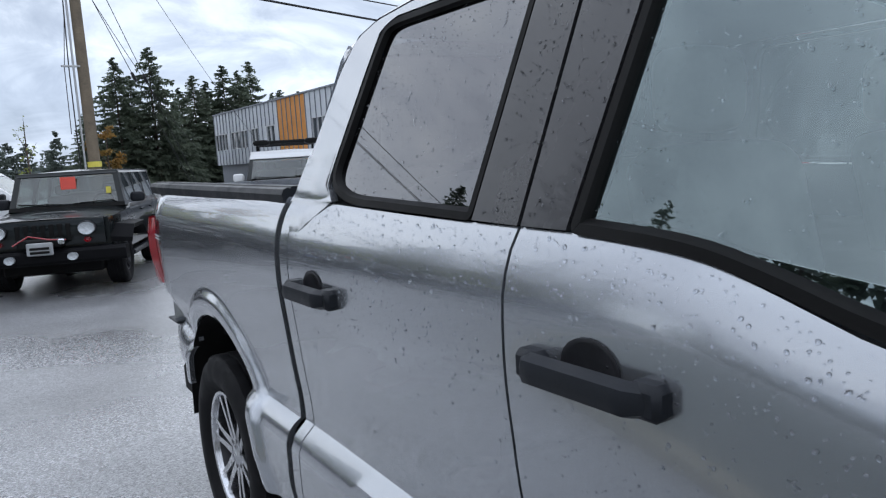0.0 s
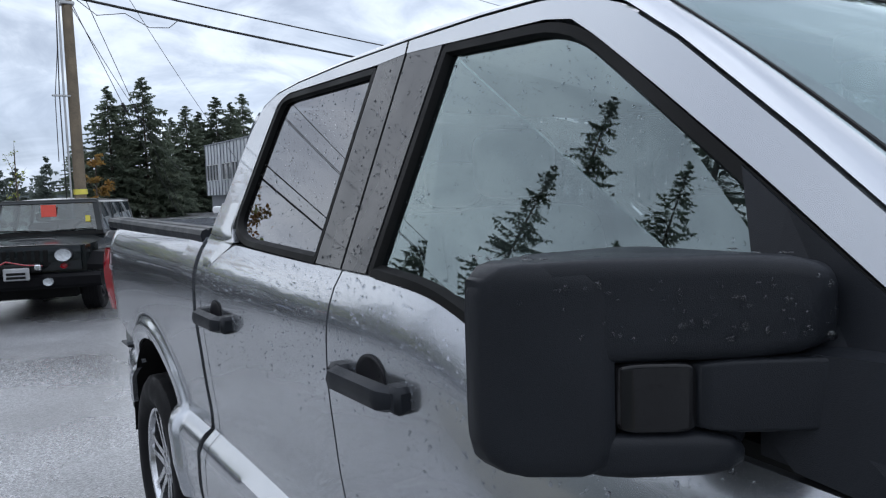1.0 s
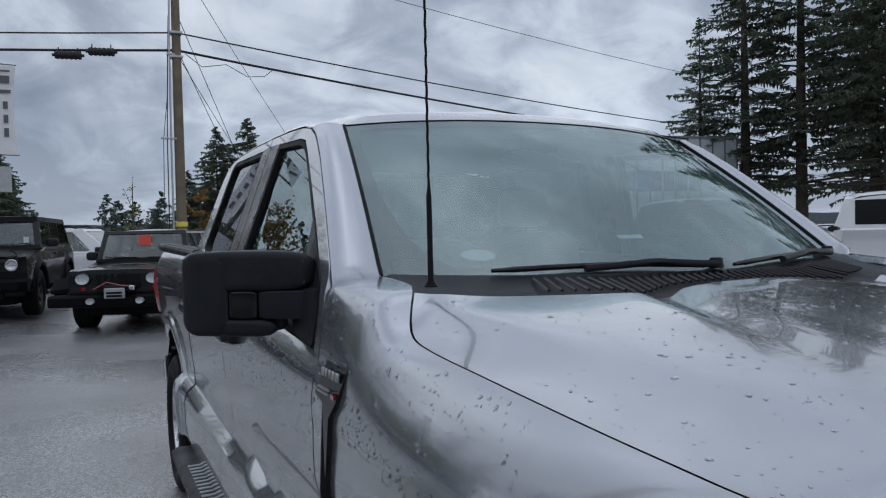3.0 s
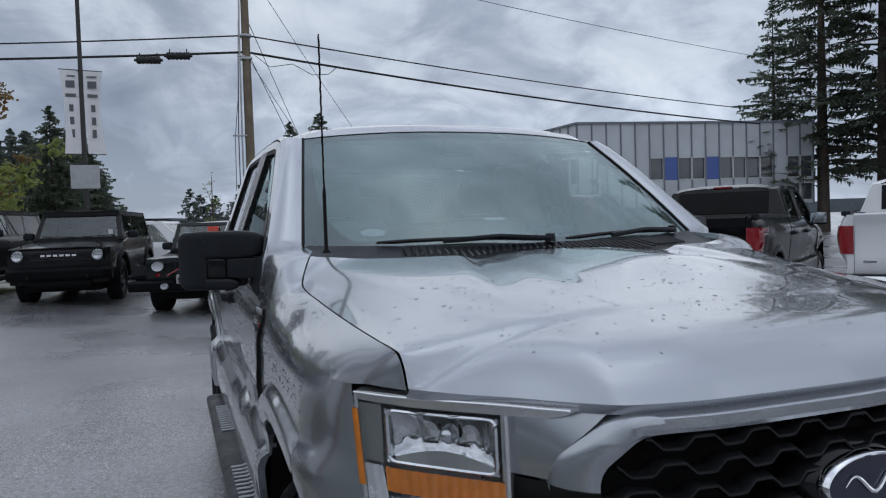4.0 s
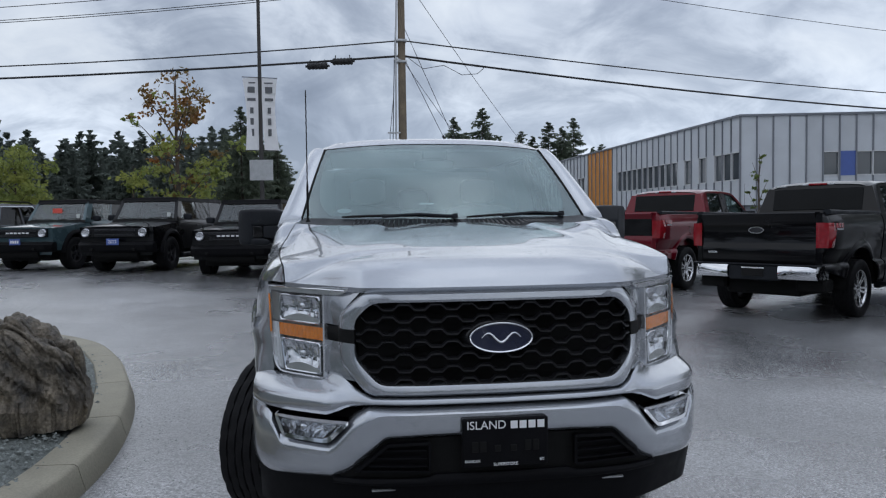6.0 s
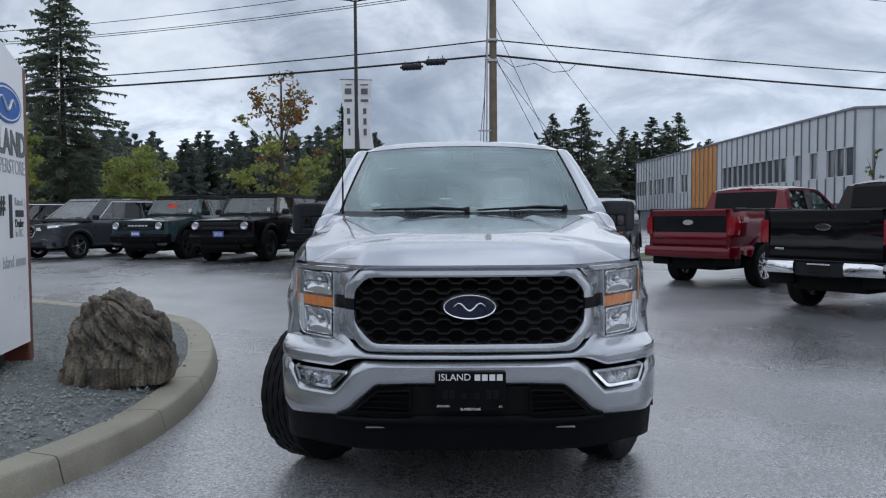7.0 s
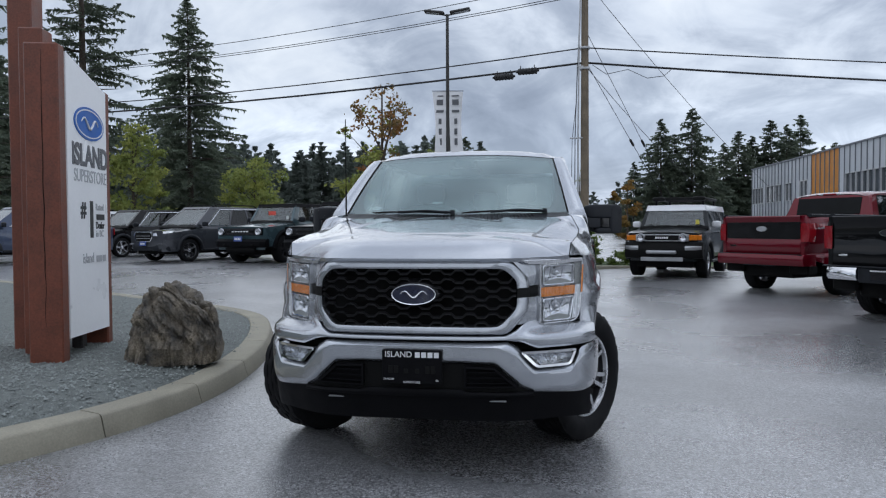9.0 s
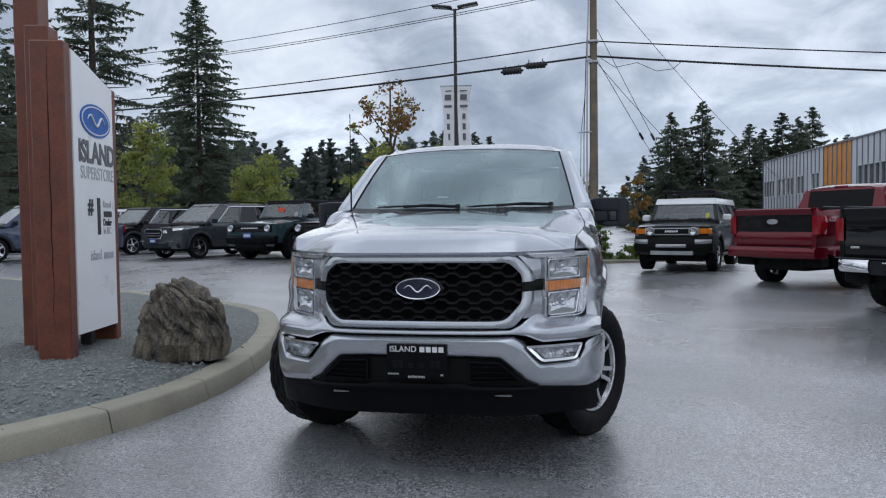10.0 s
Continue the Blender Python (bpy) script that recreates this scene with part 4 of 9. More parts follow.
def conifer(name, label, h, spread, bare=0.06, density=2.2, droop=0.22, open_=0.0, seed=1, trunk_r=None, width=0.15):
    rng = random.Random(seed)
    root = thing(name, label, "tree")
    r = trunk_r or h * 0.013
    s = Shape().tube([(0, 0, -0.2), (0.05, 0, h * 0.3), (0, 0.05, h * 0.65), (0, 0, h * 0.99)], [r * 1.15, r * 0.85, r * 0.45, 0.02], 9)
    for k in range(int(h * 1.2)):
        z, az = h * (0.12 + 0.75 * rng.random()), rng.uniform(0, 6.28)
        ln = spread * (1 - z / h) * rng.uniform(0.5, 0.9) + 0.2
        s.tube([(0, 0, z), (math.cos(az) * ln, math.sin(az) * ln, z + ln * rng.uniform(-0.1, 0.12))], [r * 0.22, 0.012], 4)
    part("trunk", s, BARK, root, smooth=60)
    v, f = conifer_mesh(rng, h, spread, bare, density, droop, open_, width=width)
    me = bpy.data.meshes.new("crown")
    me.from_pydata(v, [], f)
    me.materials.append(NEEDLE)
    ob = new("crown", me)
    ob.parent = root
    return root


def broadleaf(name, label, h, spread, leaf, second=None, seed=1, low=0.25, clusters=60, per=55, size=0.16, ragged=0.5):
    rng = random.Random(seed)
    root = thing(name, label, "tree")
    s = Shape()
    r = 0.016 * h
    s.tube([(0, 0, -0.1), (0.04, 0.02, h * 0.3), (0, 0, h * 0.6), (0.05, 0, h * 0.95)], [r, r * 0.8, r * 0.5, 0.015], 8)
    pts, pts2 = [], []
    limbs = max(6, clusters // 9)
    for k in range(limbs):                              # limbs rise from the trunk, each ends in sprays of its own
        t = low + (1 - low) * (k + rng.random()) / limbs
        shape = math.sin(math.pi * min(1, (t - low) / (1 - low) * 0.86 + 0.14)) ** 0.6
        rad = spread * shape * rng.uniform(0.45, 1.12)
        az = k * 2.4 + rng.uniform(-0.5, 0.5)
        z0, z1 = h * max(low * 0.5, t - 0.26), h * t + rng.uniform(-0.05, 0.08) * h * 0.5
        way = [Vector((math.cos(az) * rad * q, math.sin(az) * rad * q, z0 + (z1 - z0) * q ** 0.8)) for q in (0, 0.35, 0.7, 1.0)]
        s.tube([tuple(p) for p in way], [r * 0.34, r * 0.24, r * 0.14, 0.006], 5)
        for m in range(max(3, clusters // limbs)):
            q = rng.uniform(0.25, 1.0)
            base_ = way[0].lerp(way[3], q)
            reach = spread * (0.16 + 0.22 * rng.random()) * (1.15 - 0.5 * q)
            tip_ = base_ + Vector((rng.gauss(0, 1), rng.gauss(0, 1), rng.uniform(-0.25, 0.9))).normalized() * reach
            s.tube([tuple(base_), tuple(tip_)], [r * 0.09, 0.004], 3)
            dest = pts2 if second and rng.random() < (t - 0.35) * 1.7 else pts
            for _ in range(int(per * rng.uniform(0.5, 1.3) * (1.15 - ragged * t))):
                w = rng.random() ** 0.6
                p = base_.lerp(tip_, 0.25 + 0.85 * w)
                g = reach * 0.30
                dest.append((p.x + rng.gauss(0, g), p.y + rng.gauss(0, g), p.z + rng.gauss(0, g * 0.5)))
    part("trunk", s, BARK, root, smooth=60)
    quad_cloud("crown", pts, leaf, root, size, rng)
    if pts2:
        quad_cloud("upper_crown", pts2, second, root, size, rng)
    return root


def turn_at(x, y, z=0, yaw=0, s=1.0):
    return pose(x, y, z, 0, 0, yaw) @ Matrix.Diagonal((s, s, s, 1))


spruce = conifer("spruce_tree", "tall dark green spruce with tiered drooping boughs", 22.6, 8.0, 0.04, 2.7, 0.26, seed=3, width=0.10)
spruce.matrix_world = turn_at(-33.4, 58.5)
fir = conifer("fir_tree", "tall dark fir with open ragged boughs and bare trunk", 27, 6.0, 0.14, 2.5, 0.14, open_=0.58, width=0.10, seed=8, trunk_r=0.34)
fir.matrix_world = turn_at(-31.8, 41.3)
slim = conifer("conifer_tree", "dark green conifer with a dense pointed crown", 13.4, 5.2, 0.02, 3.0, 0.24, seed=5, width=0.11)
slim.matrix_world = turn_at(11.6, 80.5)
tagged(slim, group="conifers")


def more(src, spots):
    for x, y, s, yaw in spots:
        c = copy_thing(src, pose(x, y, 0, 0, 0, yaw))
        c.scale = (s, s, s * (1 + 0.06 * math.sin(x * 3)))


more(slim, [(15.0, 80.5, 1.03, 70), (8.8, 82, 0.62, 20), (13.4, 83, 0.86, 310), (17.8, 84, 0.7, 33), (22.4, 100, 1.0, 15), (24.6, 101, 1.14, 130), (26.8, 103, 1.10, 200), (29.2, 103, 1.22, 250), (31.6, 104, 1.12, 10), (34.0, 106, 1.2, 300),
            (36.5, 104, 0.9, 30), (40.0, 110, 0.97, 99), (45.5, 116, 1.1, 140), (49, 118, 0.95, 60), (20.8, 99, 0.7, 170),
            (-11.3, 86, 0.98, 40), (-9.0, 86.3, 0.88, 160), (-8.0, 49.5, 0.68, 5), (-9.6, 52, 0.55, 5), (-68.7, 76, 1.7, 80), (-63, 82, 1.5, 120)])
more(fir, [(43.6, 38.6, 1.16, 80), (46.4, 36.0, 1.2, 200), (40.6, 40.2, 0.62, 290), (49.5, 31.2, 1.15, 10), (53.5, 35, 1.15, 260), (54, 24, 1.1, 60),
           (58, 29, 1.2, 170), (-36, 36, 0.9, 215), (46.5, 29.5, 1.1, 40), (60, 22, 1.1, 80)])
# the trees behind the camera, which the windows and paint mirror
more(fir, [(-30, 30, 0.42, 40), (-35, 22, 0.46, 140), (-40, 12, 0.36, 240), (-46, 2, 0.4, 100), (-44, -10, 0.36, 30), (-44, 28, 0.5, 10), (-34, -30, 0.36, 70), (-12, -48, 0.38, 270), (12, -50, 0.34, 20), (36, -36, 0.36, 120)])
more(slim, [(-36, 16, 0.5, 40), (-42, 6, 0.55, 140), (-46, -6, 0.55, 240), (-22, -44, 0.6, 100), (0, -50, 0.6, 30), (24, -46, 0.55, 300), (42, -26, 0.6, 10)])

wood_rng = random.Random(21)
wv, wf = [], []
for k in range(64):
    t = k / 63
    x = -80 + 66 * t + wood_rng.uniform(-1.5, 1.5)
    y = 80 + 10 * t + wood_rng.uniform(-3, 7)
    h = wood_rng.uniform(9.2, 13.4) * (1.25 if x < -45 else 1.0)
    v, f = conifer_mesh(wood_rng, h, 4.2, 0.02, 1.5, 0.2, levels=int(h * 2.2), width=0.20)
    n0 = len(wv)
    wv += [(a + x, b + y, c) for a, b, c in v]
    wf += [tuple(i + n0 for i in q) for q in f]
for k in range(26):
    x, y = 2 + 60 * k / 25 + wood_rng.uniform(-1.5, 1.5), 128 + wood_rng.uniform(-5, 5)
    h = wood_rng.uniform(6, 11)
    v, f = conifer_mesh(wood_rng, h, 4.2, 0.02, 1.4, 0.2, levels=int(h * 2.2), width=0.21)
    n0 = len(wv)
    wv += [(a + x, b + y, c) for a, b, c in v]
    wf += [tuple(i + n0 for i in q) for q in f]
for k in range(60):                     # the wood that rings the lot behind the camera
    a = radians(115 + 190 * k / 59)
    r = 62 + wood_rng.uniform(-5, 8)
    x, y, h = r * math.sin(a), r * math.cos(a), wood_rng.uniform(6.5, 11.5)
    v, f = conifer_mesh(wood_rng, h, 4.4, 0.02, 0.9, 0.2, levels=int(h * 1.5), width=0.4)
    n0 = len(wv)
    wv += [(a_ + x, b_ + y, c_) for a_, b_, c_ in v]
    wf += [tuple(i + n0 for i in q) for q in f]
back_rng = random.Random(57)
for k in range(56):                     # the denser rank behind
    x, y, h = -66 + 56 * k / 55 + back_rng.uniform(-0.7, 0.7), 96 + back_rng.uniform(-3, 3), back_rng.uniform(10.2, 14.0)
    v, f = conifer_mesh(back_rng, h, 5.2, 0.02, 1.3, 0.2, levels=int(h * 2.0), width=0.26)
    n0 = len(wv)
    wv += [(a + x, b + y, c) for a, b, c in v]
    wf += [tuple(i + n0 for i in q) for q in f]
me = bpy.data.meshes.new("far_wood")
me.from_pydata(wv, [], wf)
me.materials.append(NEEDLE_HAZED)
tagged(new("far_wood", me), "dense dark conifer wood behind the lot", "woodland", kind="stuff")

autumn = broadleaf("maple_tree", "young maple turning red at its ragged top", 9.6, 3.1, LEAF_YELLOW, LEAF_RED, seed=11, low=0.10, clusters=135, per=55, size=0.13, ragged=0.9)
autumn.matrix_world = turn_at(-9.2, 35.5)
broadleaf("maple_tree", "broad yellow-green maple beside the car park", 5.9, 3.6, LEAF_YELLOW, seed=13, low=0.34, clusters=110, per=55, size=0.13, ragged=0.35).matrix_world = turn_at(-20.3, 43.4)
broadleaf("maple_tree", "leafy green maple turning yellow", 7.4, 2.9, LEAF_YELLOW, seed=17, low=0.25, clusters=110, per=55, size=0.13, ragged=0.45).matrix_world = turn_at(-24.0, 34.8)
broadleaf("sapling", "slender young sapling with yellow leaves", 4.7, 0.9, LEAF_YELLOW, seed=19, low=0.2, clusters=30, per=40, size=0.10).matrix_world = turn_at(-11.6, 36.4)
broadleaf("birch_tree", "thin sparse birch with a few yellow leaves", 6.6, 1.3, LEAF_YELLOW, seed=23, low=0.15, clusters=40, per=16, size=0.10, ragged=0.9).matrix_world = turn_at(2.3, 66)
broadleaf("orange_shrub", "orange-leaved autumn shrub by the pole", 4.6, 1.5, LEAF_ORANGE, seed=29, low=0.08, clusters=40, per=70, size=0.12, ragged=0.5).matrix_world = turn_at(5.1, 47)
broadleaf("sapling", "small young tree in front of the building", 5.4, 0.8, LEAF_GREEN, seed=31, low=0.35, clusters=26, per=16, size=0.10).matrix_world = turn_at(23.6, 37.5)
broadleaf("shrub", "low leafy green shrub on a planted verge", 1.35, 1.0, LEAF_GREEN, seed=37, low=0.05, clusters=36, per=60, size=0.06).matrix_world = turn_at(1.5, 20.5)
broadleaf("shrub", "low leafy green shrub on a planted verge", 0.8, 0.9, LEAF_GREEN, seed=38, low=0.05, clusters=30, per=60, size=0.06).matrix_world = turn_at(2.8, 20.0)
verge = Shape().box((-1.2, 19.0, -0.02), (9.5, 22.4, 0.13), 0.02)
tagged(part("verge", verge, GRASS), "grassy planted verge behind the parked cars", "verge", kind="structure")
tagged(part("verge_kerb", Shape().box((-1.35, 18.85, -0.02), (9.6, 18.998, 0.16), 0.02), CONCRETE), "concrete edging of a planted verge", "kerb", kind="structure")
hills = []
for k in range(81):
    a = radians(-70 + 140 * k / 80)
    x, y = 900 * math.sin(a), 900 * math.cos(a)
    h = 16 + 14 * noise.noise((k * 0.16, 3.1, 0)) + 5 * noise.noise((k * 0.7, 1, 0))
    hills.append([(x, y, -1), (x, y, h), (x * 1.05, y * 1.05, h * 0.6)])
tagged(part("backdrop_hills", Shape().grid(hills), HILL, smooth=60), "low hazy wooded hills on the horizon", "hills", kind="structure")


# ---- the silver pickup ----
def oval_pts(a, b, n=32):
    return [(a * math.cos(2 * math.pi * k / n), b * math.sin(2 * math.pi * k / n)) for k in range(n)]


def bars_flat(widths, h, gap):
    return bars(widths, h, gap)



# local axes: x across (+x its left side), y towards its tail, z up; nose at y = -0.1
BELT_Y = [1.30, 1.45, 1.70, 1.95, 2.10, 2.25, 2.38, 2.60, 3.00, 3.60, 3.80, 4.0]
BELT_Z = [1.30, 1.305, 1.318, 1.335, 1.352, 1.398, 1.435, 1.452, 1.46, 1.482, 1.49, 1.50]
WHEEL_Y, WHEEL_Z = (0.945, 4.655), 0.42
ARCH_R, ARCH_Z = 0.545, 0.465


def belt(y):
    return curve(y, BELT_Y, BELT_Z)


def flank(y, z):
    """Half-width of the painted side at a station and height."""
    h = belt(y) - z
    top = glass_side(belt(y)) - 0.958
    x = top * max(0.0, 1 - max(0.0, h) / 0.16) + curve(h, [-0.02, 0.0, 0.03, 0.07, 0.13, 0.22, 0.40, 0.55], [0.945, 0.957, 0.976, 0.992, 1.003, 1.005, 0.991, 0.976])
    if z < 1.02:                                    # the lower crease keeps one height
        low = curve(z, [0.36, 0.44, 0.52, 0.64, 0.73, 0.785, 0.815, 0.86, 1.02], [0.945, 0.98, 1.004, 1.022, 1.022, 1.003, 0.966, 0.967, 0.985])
        x += (low - x) * min(1.0, (1.02 - z) / 0.12)
    if y < 1.46:                                    # the front wing is one full convex sheet
        full = curve(z, [0.36, 0.60, 0.80, 1.0, 1.12, 1.20, 1.26, 1.30, 1.34], [0.985, 1.004, 1.012, 1.011, 1.006, 0.999, 0.990, 0.980, 0.966])
        w = min(1.0, (1.46 - y) / 0.42)
        x += (full - x) * w * w * (3 - 2 * w)
    if y < 0.95:
        x -= 0.085 * ((0.95 - y) / 0.62) ** 2
    if y > 4.9 and z < 1.0:                         # tucked in behind the rear wheel
        x -= 0.075 * min(1.0, (y - 4.9) / 0.4) * min(1.0, (1.0 - z) / 0.2)
    if y > 5.35:
        x -= 0.075 * ((y - 5.35) / 0.45) ** 2
    for yc in WHEEL_Y:
        d = math.hypot(y - yc, z - ARCH_Z)
        q = min(1.0, max(0.0, (d - ARCH_R - 0.06) / 0.055))     # a raised flare round the wheel opening
        x += 0.024 * 0.5 * (1 + math.cos(math.pi * q)) * interp(y, [1.36, 1.47, 3.0], [1, 0, 1]) * (1 if z < 1.3 else max(0, 1 - (z - 1.3) / 0.1))
        if d < ARCH_R + 0.03:
            x -= 0.012 * (ARCH_R + 0.03 - d) / 0.03
    return x


def glass_side(z):
    """Half-width of the greenhouse at a height."""
    return 0.958 - (0.335 if z > 1.45 else 0.14) * (z - 1.45)


def arch_low(y, low):
    for yc in WHEEL_Y:
        d = abs(y - yc)
        if d < ARCH_R:
            low = max(low, ARCH_Z + math.sqrt(ARCH_R ** 2 - d * d))
    return low


def stations(y0, y1, n):
    ys = [y0 + (y1 - y0) * k / n for k in range(n + 1)]
    for yc in WHEEL_Y:
        for a in range(0, 181, 4):
            y = yc + (ARCH_R - 1e-4) * math.cos(radians(a))
            if y0 < y < y1:
                ys.append(y)
    ys = sorted(ys)
    return [y for k, y in enumerate(ys) if k == 0 or y - ys[k - 1] > 1e-4]


def flank_panel(y0, y1, low, high, n=16, rows=26, lip=0.022, slant=None):
    """A painted panel of the +x side, with its edges turned in."""
    grid = []
    for y in stations(y0, y1, n):
        lo, hi = arch_low(y, low(y)), high(y)
        col = []
        for k in range(rows + 1):
            z = lo + (hi - lo) * k / rows
            yy = y + (slant(z) if slant else 0)
            col.append((flank(yy, z), yy, z))
        col = [(col[0][0] - lip, col[0][1], col[0][2])] + col + [(col[-1][0] - lip, col[-1][1], col[-1][2])]
        grid.append(col)
    first = [(x - lip, y, z) for x, y, z in grid[0]]
    last = [(x - lip, y, z) for x, y, z in grid[-1]]
    return Shape().grid([first] + grid + [last])


def band(outer, inner, surf, lip=0.02, mid=None, n=6):
    """A strip between two outlines (y, z) laid on the greenhouse side."""
    rows = []
    for (y0, z0), (y1, z1) in zip(outer, inner):
        r = []
        for k in range(n + 1):
            t = k / n
            y, z = y0 + (y1 - y0) * t, z0 + (z1 - z0) * t
            r.append((surf(y, z) + (mid or 0) * math.sin(math.pi * t), y, z))
        rows.append([(r[0][0] - lip, *r[0][1:])] + r + [(r[-1][0] - lip, *r[-1][1:])])
    return Shape().grid(rows)


def resample(pts, n):
    pts = [Vector(p) for p in pts]
    d = [0.0]
    for a, b in zip(pts, pts[1:]):
        d.append(d[-1] + (b - a).length)
    out = []
    for k in range(n + 1):
        s = d[-1] * k / n
        i = max(j for j in range(len(d)) if d[j] <= s + 1e-9)
        i = min(i, len(pts) - 2)
        t = (s - d[i]) / max(1e-9, d[i + 1] - d[i])
        out.append(tuple(pts[i].lerp(pts[i + 1], t)))
    return out


truck = thing("pickup_truck", "rain-beaded silver crew-cab pickup truck with black grille", "pickup truck")


def both(name, shape, material, parent, label="", smooth=35):
    """The same part on both sides of the truck; returns the +x and -x ones."""
    return part(name, shape, material, parent, label, smooth), part(name, shape.mirrored(), material, parent, label, smooth)


SILL = 0.46
FRONT_DOOR, REAR_DOOR = (1.478, 2.722), (2.730, 3.722)
front_doors = both("front_door", flank_panel(*FRONT_DOOR, lambda y: SILL, belt, n=26), SILVER, truck, "silver front door with rain drops", 30)
rear_doors = both("rear_door", flank_panel(*REAR_DOOR, lambda y: SILL, belt, n=18), SILVER, truck, "silver rear door with rain drops", 30)
both("cab_corner", flank_panel(3.728, 3.785, lambda y: SILL, belt, n=3), SILVER, truck)


# front wing: side surface, then a sloping shoulder up to the bonnet's shut line
CUT_Y = [0.298, 0.308, 0.327, 0.42, 0.60, 0.85, 1.05, 1.12, 1.165, 1.20, 1.235, 1.30, 1.40, 1.475]
CUT_X = [0.833, 0.836, 0.842, 0.858, 0.878, 0.893, 0.898, 0.896, 0.888, 0.872, 0.850, 0.828, 0.824, 0.832]
CUT_Z = [1.224, 1.262, 1.294, 1.307, 1.326, 1.350, 1.367, 1.376, 1.392, 1.425, 1.462, 1.475, 1.482, 1.487]
NOSE_X = [0, 0.30, 0.50, 0.575, 0.665, 0.76, 0.856, 0.92, 0.955, 0.975]
NOSE_Y = [-0.045, -0.035, 0.005, 0.065, 0.165, 0.255, 0.355, 0.45, 0.53, 0.60]
LAMP_TOP, LAMP_FOOT = (0.912, 1.216), (0.892, 0.842)        # outer corners of the headlight
CORNER_Y = 0.66


def nose(x):
    return curve(abs(x), NOSE_X, NOSE_Y)


def cut_at(y):
    return curve(y, CUT_Y, CUT_X), curve(y, CUT_Y, CUT_Z)


def ease(t):
    t = min(1.0, max(0.0, t))
    return t * t * (3 - 2 * t)


def wing_column(y, rows=52):
    lo = arch_low(y, 0.50 if y > 1.2 else 0.74)
    cx, cz = cut_at(y)
    s = ease((y - 0.92) / 0.55)
    knee = min(cz - 0.17, 1.18) * (1 - s) + 1.285 * s
    pts = [(flank(y, lo + (knee - lo) * k / rows), y, lo + (knee - lo) * k / rows) for k in range(rows + 1)]
    x0, _, z0 = pts[-1]
    for k in range(1, 19):
        t = k / 18
        hx, hz = 0.30 * t * (1 - t) + t * t, 1.20 * t * (1 - t) + t * t
        tt = [0, 0.25, 0.48, 0.66, 0.80, 0.90, 1.0]
        rx, rz = curve(t, tt, [0, 0.045, 0.105, 0.17, 0.29, 0.55, 1.0]), curve(t, tt, [0, 0.27, 0.55, 0.79, 0.93, 0.99, 1.0])
        hx, hz = hx + (rx - hx) * s, hz + (rz - hz) * s
        pts.append((x0 + (cx - x0) * hx, y, z0 + (cz - z0) * hz))
    return [(pts[0][0] - 0.025, y, pts[0][2])] + pts + [(cx - 0.004, y, cz - 0.02)]


wing = Shape()
cols = [wing_column(y) for y in stations(CORNER_Y, 1.470, 56)]
last = [(x - 0.02, y, z) for x, y, z in cols[-1]]
wing.grid(cols + [last])
wings = both("front_wing", wing, SILVER, truck, "silver front wing with a sculpted wheel arch", 40)


JOIN_X, JOIN_Z = zip(*[(x, z) for x, y, z in wing_column(CORNER_Y)[1:-1]])


def corner_plan(z, s):
    """The rounded corner of the wing from the headlight's outer edge (s = 0) to the flank (s = 1)."""
    q = (z - LAMP_FOOT[1]) / (LAMP_TOP[1] - LAMP_FOOT[1])
    ex = LAMP_FOOT[0] + (LAMP_TOP[0] - LAMP_FOOT[0]) * min(1.0, max(-0.3, q))
    up = abs(z - ARCH_Z)
    ye = min(CORNER_Y, WHEEL_Y[0] - math.sqrt(ARCH_R ** 2 - up * up)) if up < ARCH_R else CORNER_Y      # stops at the wheel opening
    e, f = Vector((ex, nose(ex) + 0.004)), Vector((interp(z, JOIN_Z, JOIN_X) if z > JOIN_Z[0] else flank(ye, z), ye))
    run = (ye - e.y) * 0.62
    c = Vector((f.x - 0.13 * run, ye - run))
    p = (1 - s) ** 2 * e + 2 * s * (1 - s) * c + s * s * f
    return (p.x, p.y, z)


cor = []
for k in range(17):
    z = 0.742 + (LAMP_TOP[1] - 0.742) * k / 16
    row = [corner_plan(z, j / 14) for j in range(15)]
    cor.append([(row[0][0] - 0.02, row[0][1] + 0.04, z)] + row)
both("wing_corner", Shape().grid(cor), SILVER, truck, smooth=60)
# the wing's nose above the lamp, from the shut line round to the side
base_line = [(x, nose(x) - (0.356 - 0.298 - 0.024) * (0.912 - x) / 0.08, 1.222) for x in (0.833, 0.85, 0.87, 0.89)]
base_line = resample(base_line + [corner_plan(LAMP_TOP[1], j / 20) for j in range(21)], 24)
top_line_ = resample([(*(lambda c: (c[0], y, c[1]))(cut_at(y)),) for y in [0.298, 0.302, 0.308, 0.315, 0.327, 0.35, 0.38, 0.42, 0.48, 0.54, 0.60, CORNER_Y]], 24)
head = [(x, z) for x, y, z in wing_column(CORNER_Y)[1:-1] if z > LAMP_TOP[1] + 0.004]
head = resample([(interp(LAMP_TOP[1], JOIN_Z, JOIN_X), LAMP_TOP[1])] + head, 14)
tip = []
for b, c in zip(base_line, top_line_):
    row = []
    for hx, hz in head:
        px, pz = (head[0][0] - hx) / (head[0][0] - head[-1][0]), (hz - head[0][1]) / (head[-1][1] - head[0][1])
        row.append((b[0] + (c[0] - b[0]) * px, b[1] + (c[1] - b[1]) * px, b[2] + (c[2] - b[2]) * pz))
    tip.append(row + [(c[0] - 0.004, c[1] + 0.002, c[2] - 0.02)])
both("wing_tip", Shape().grid(tip), SILVER, truck, smooth=60)

# bed sides
def bed_high(y):
    return 1.492 + 0.012 * (y - 3.83)


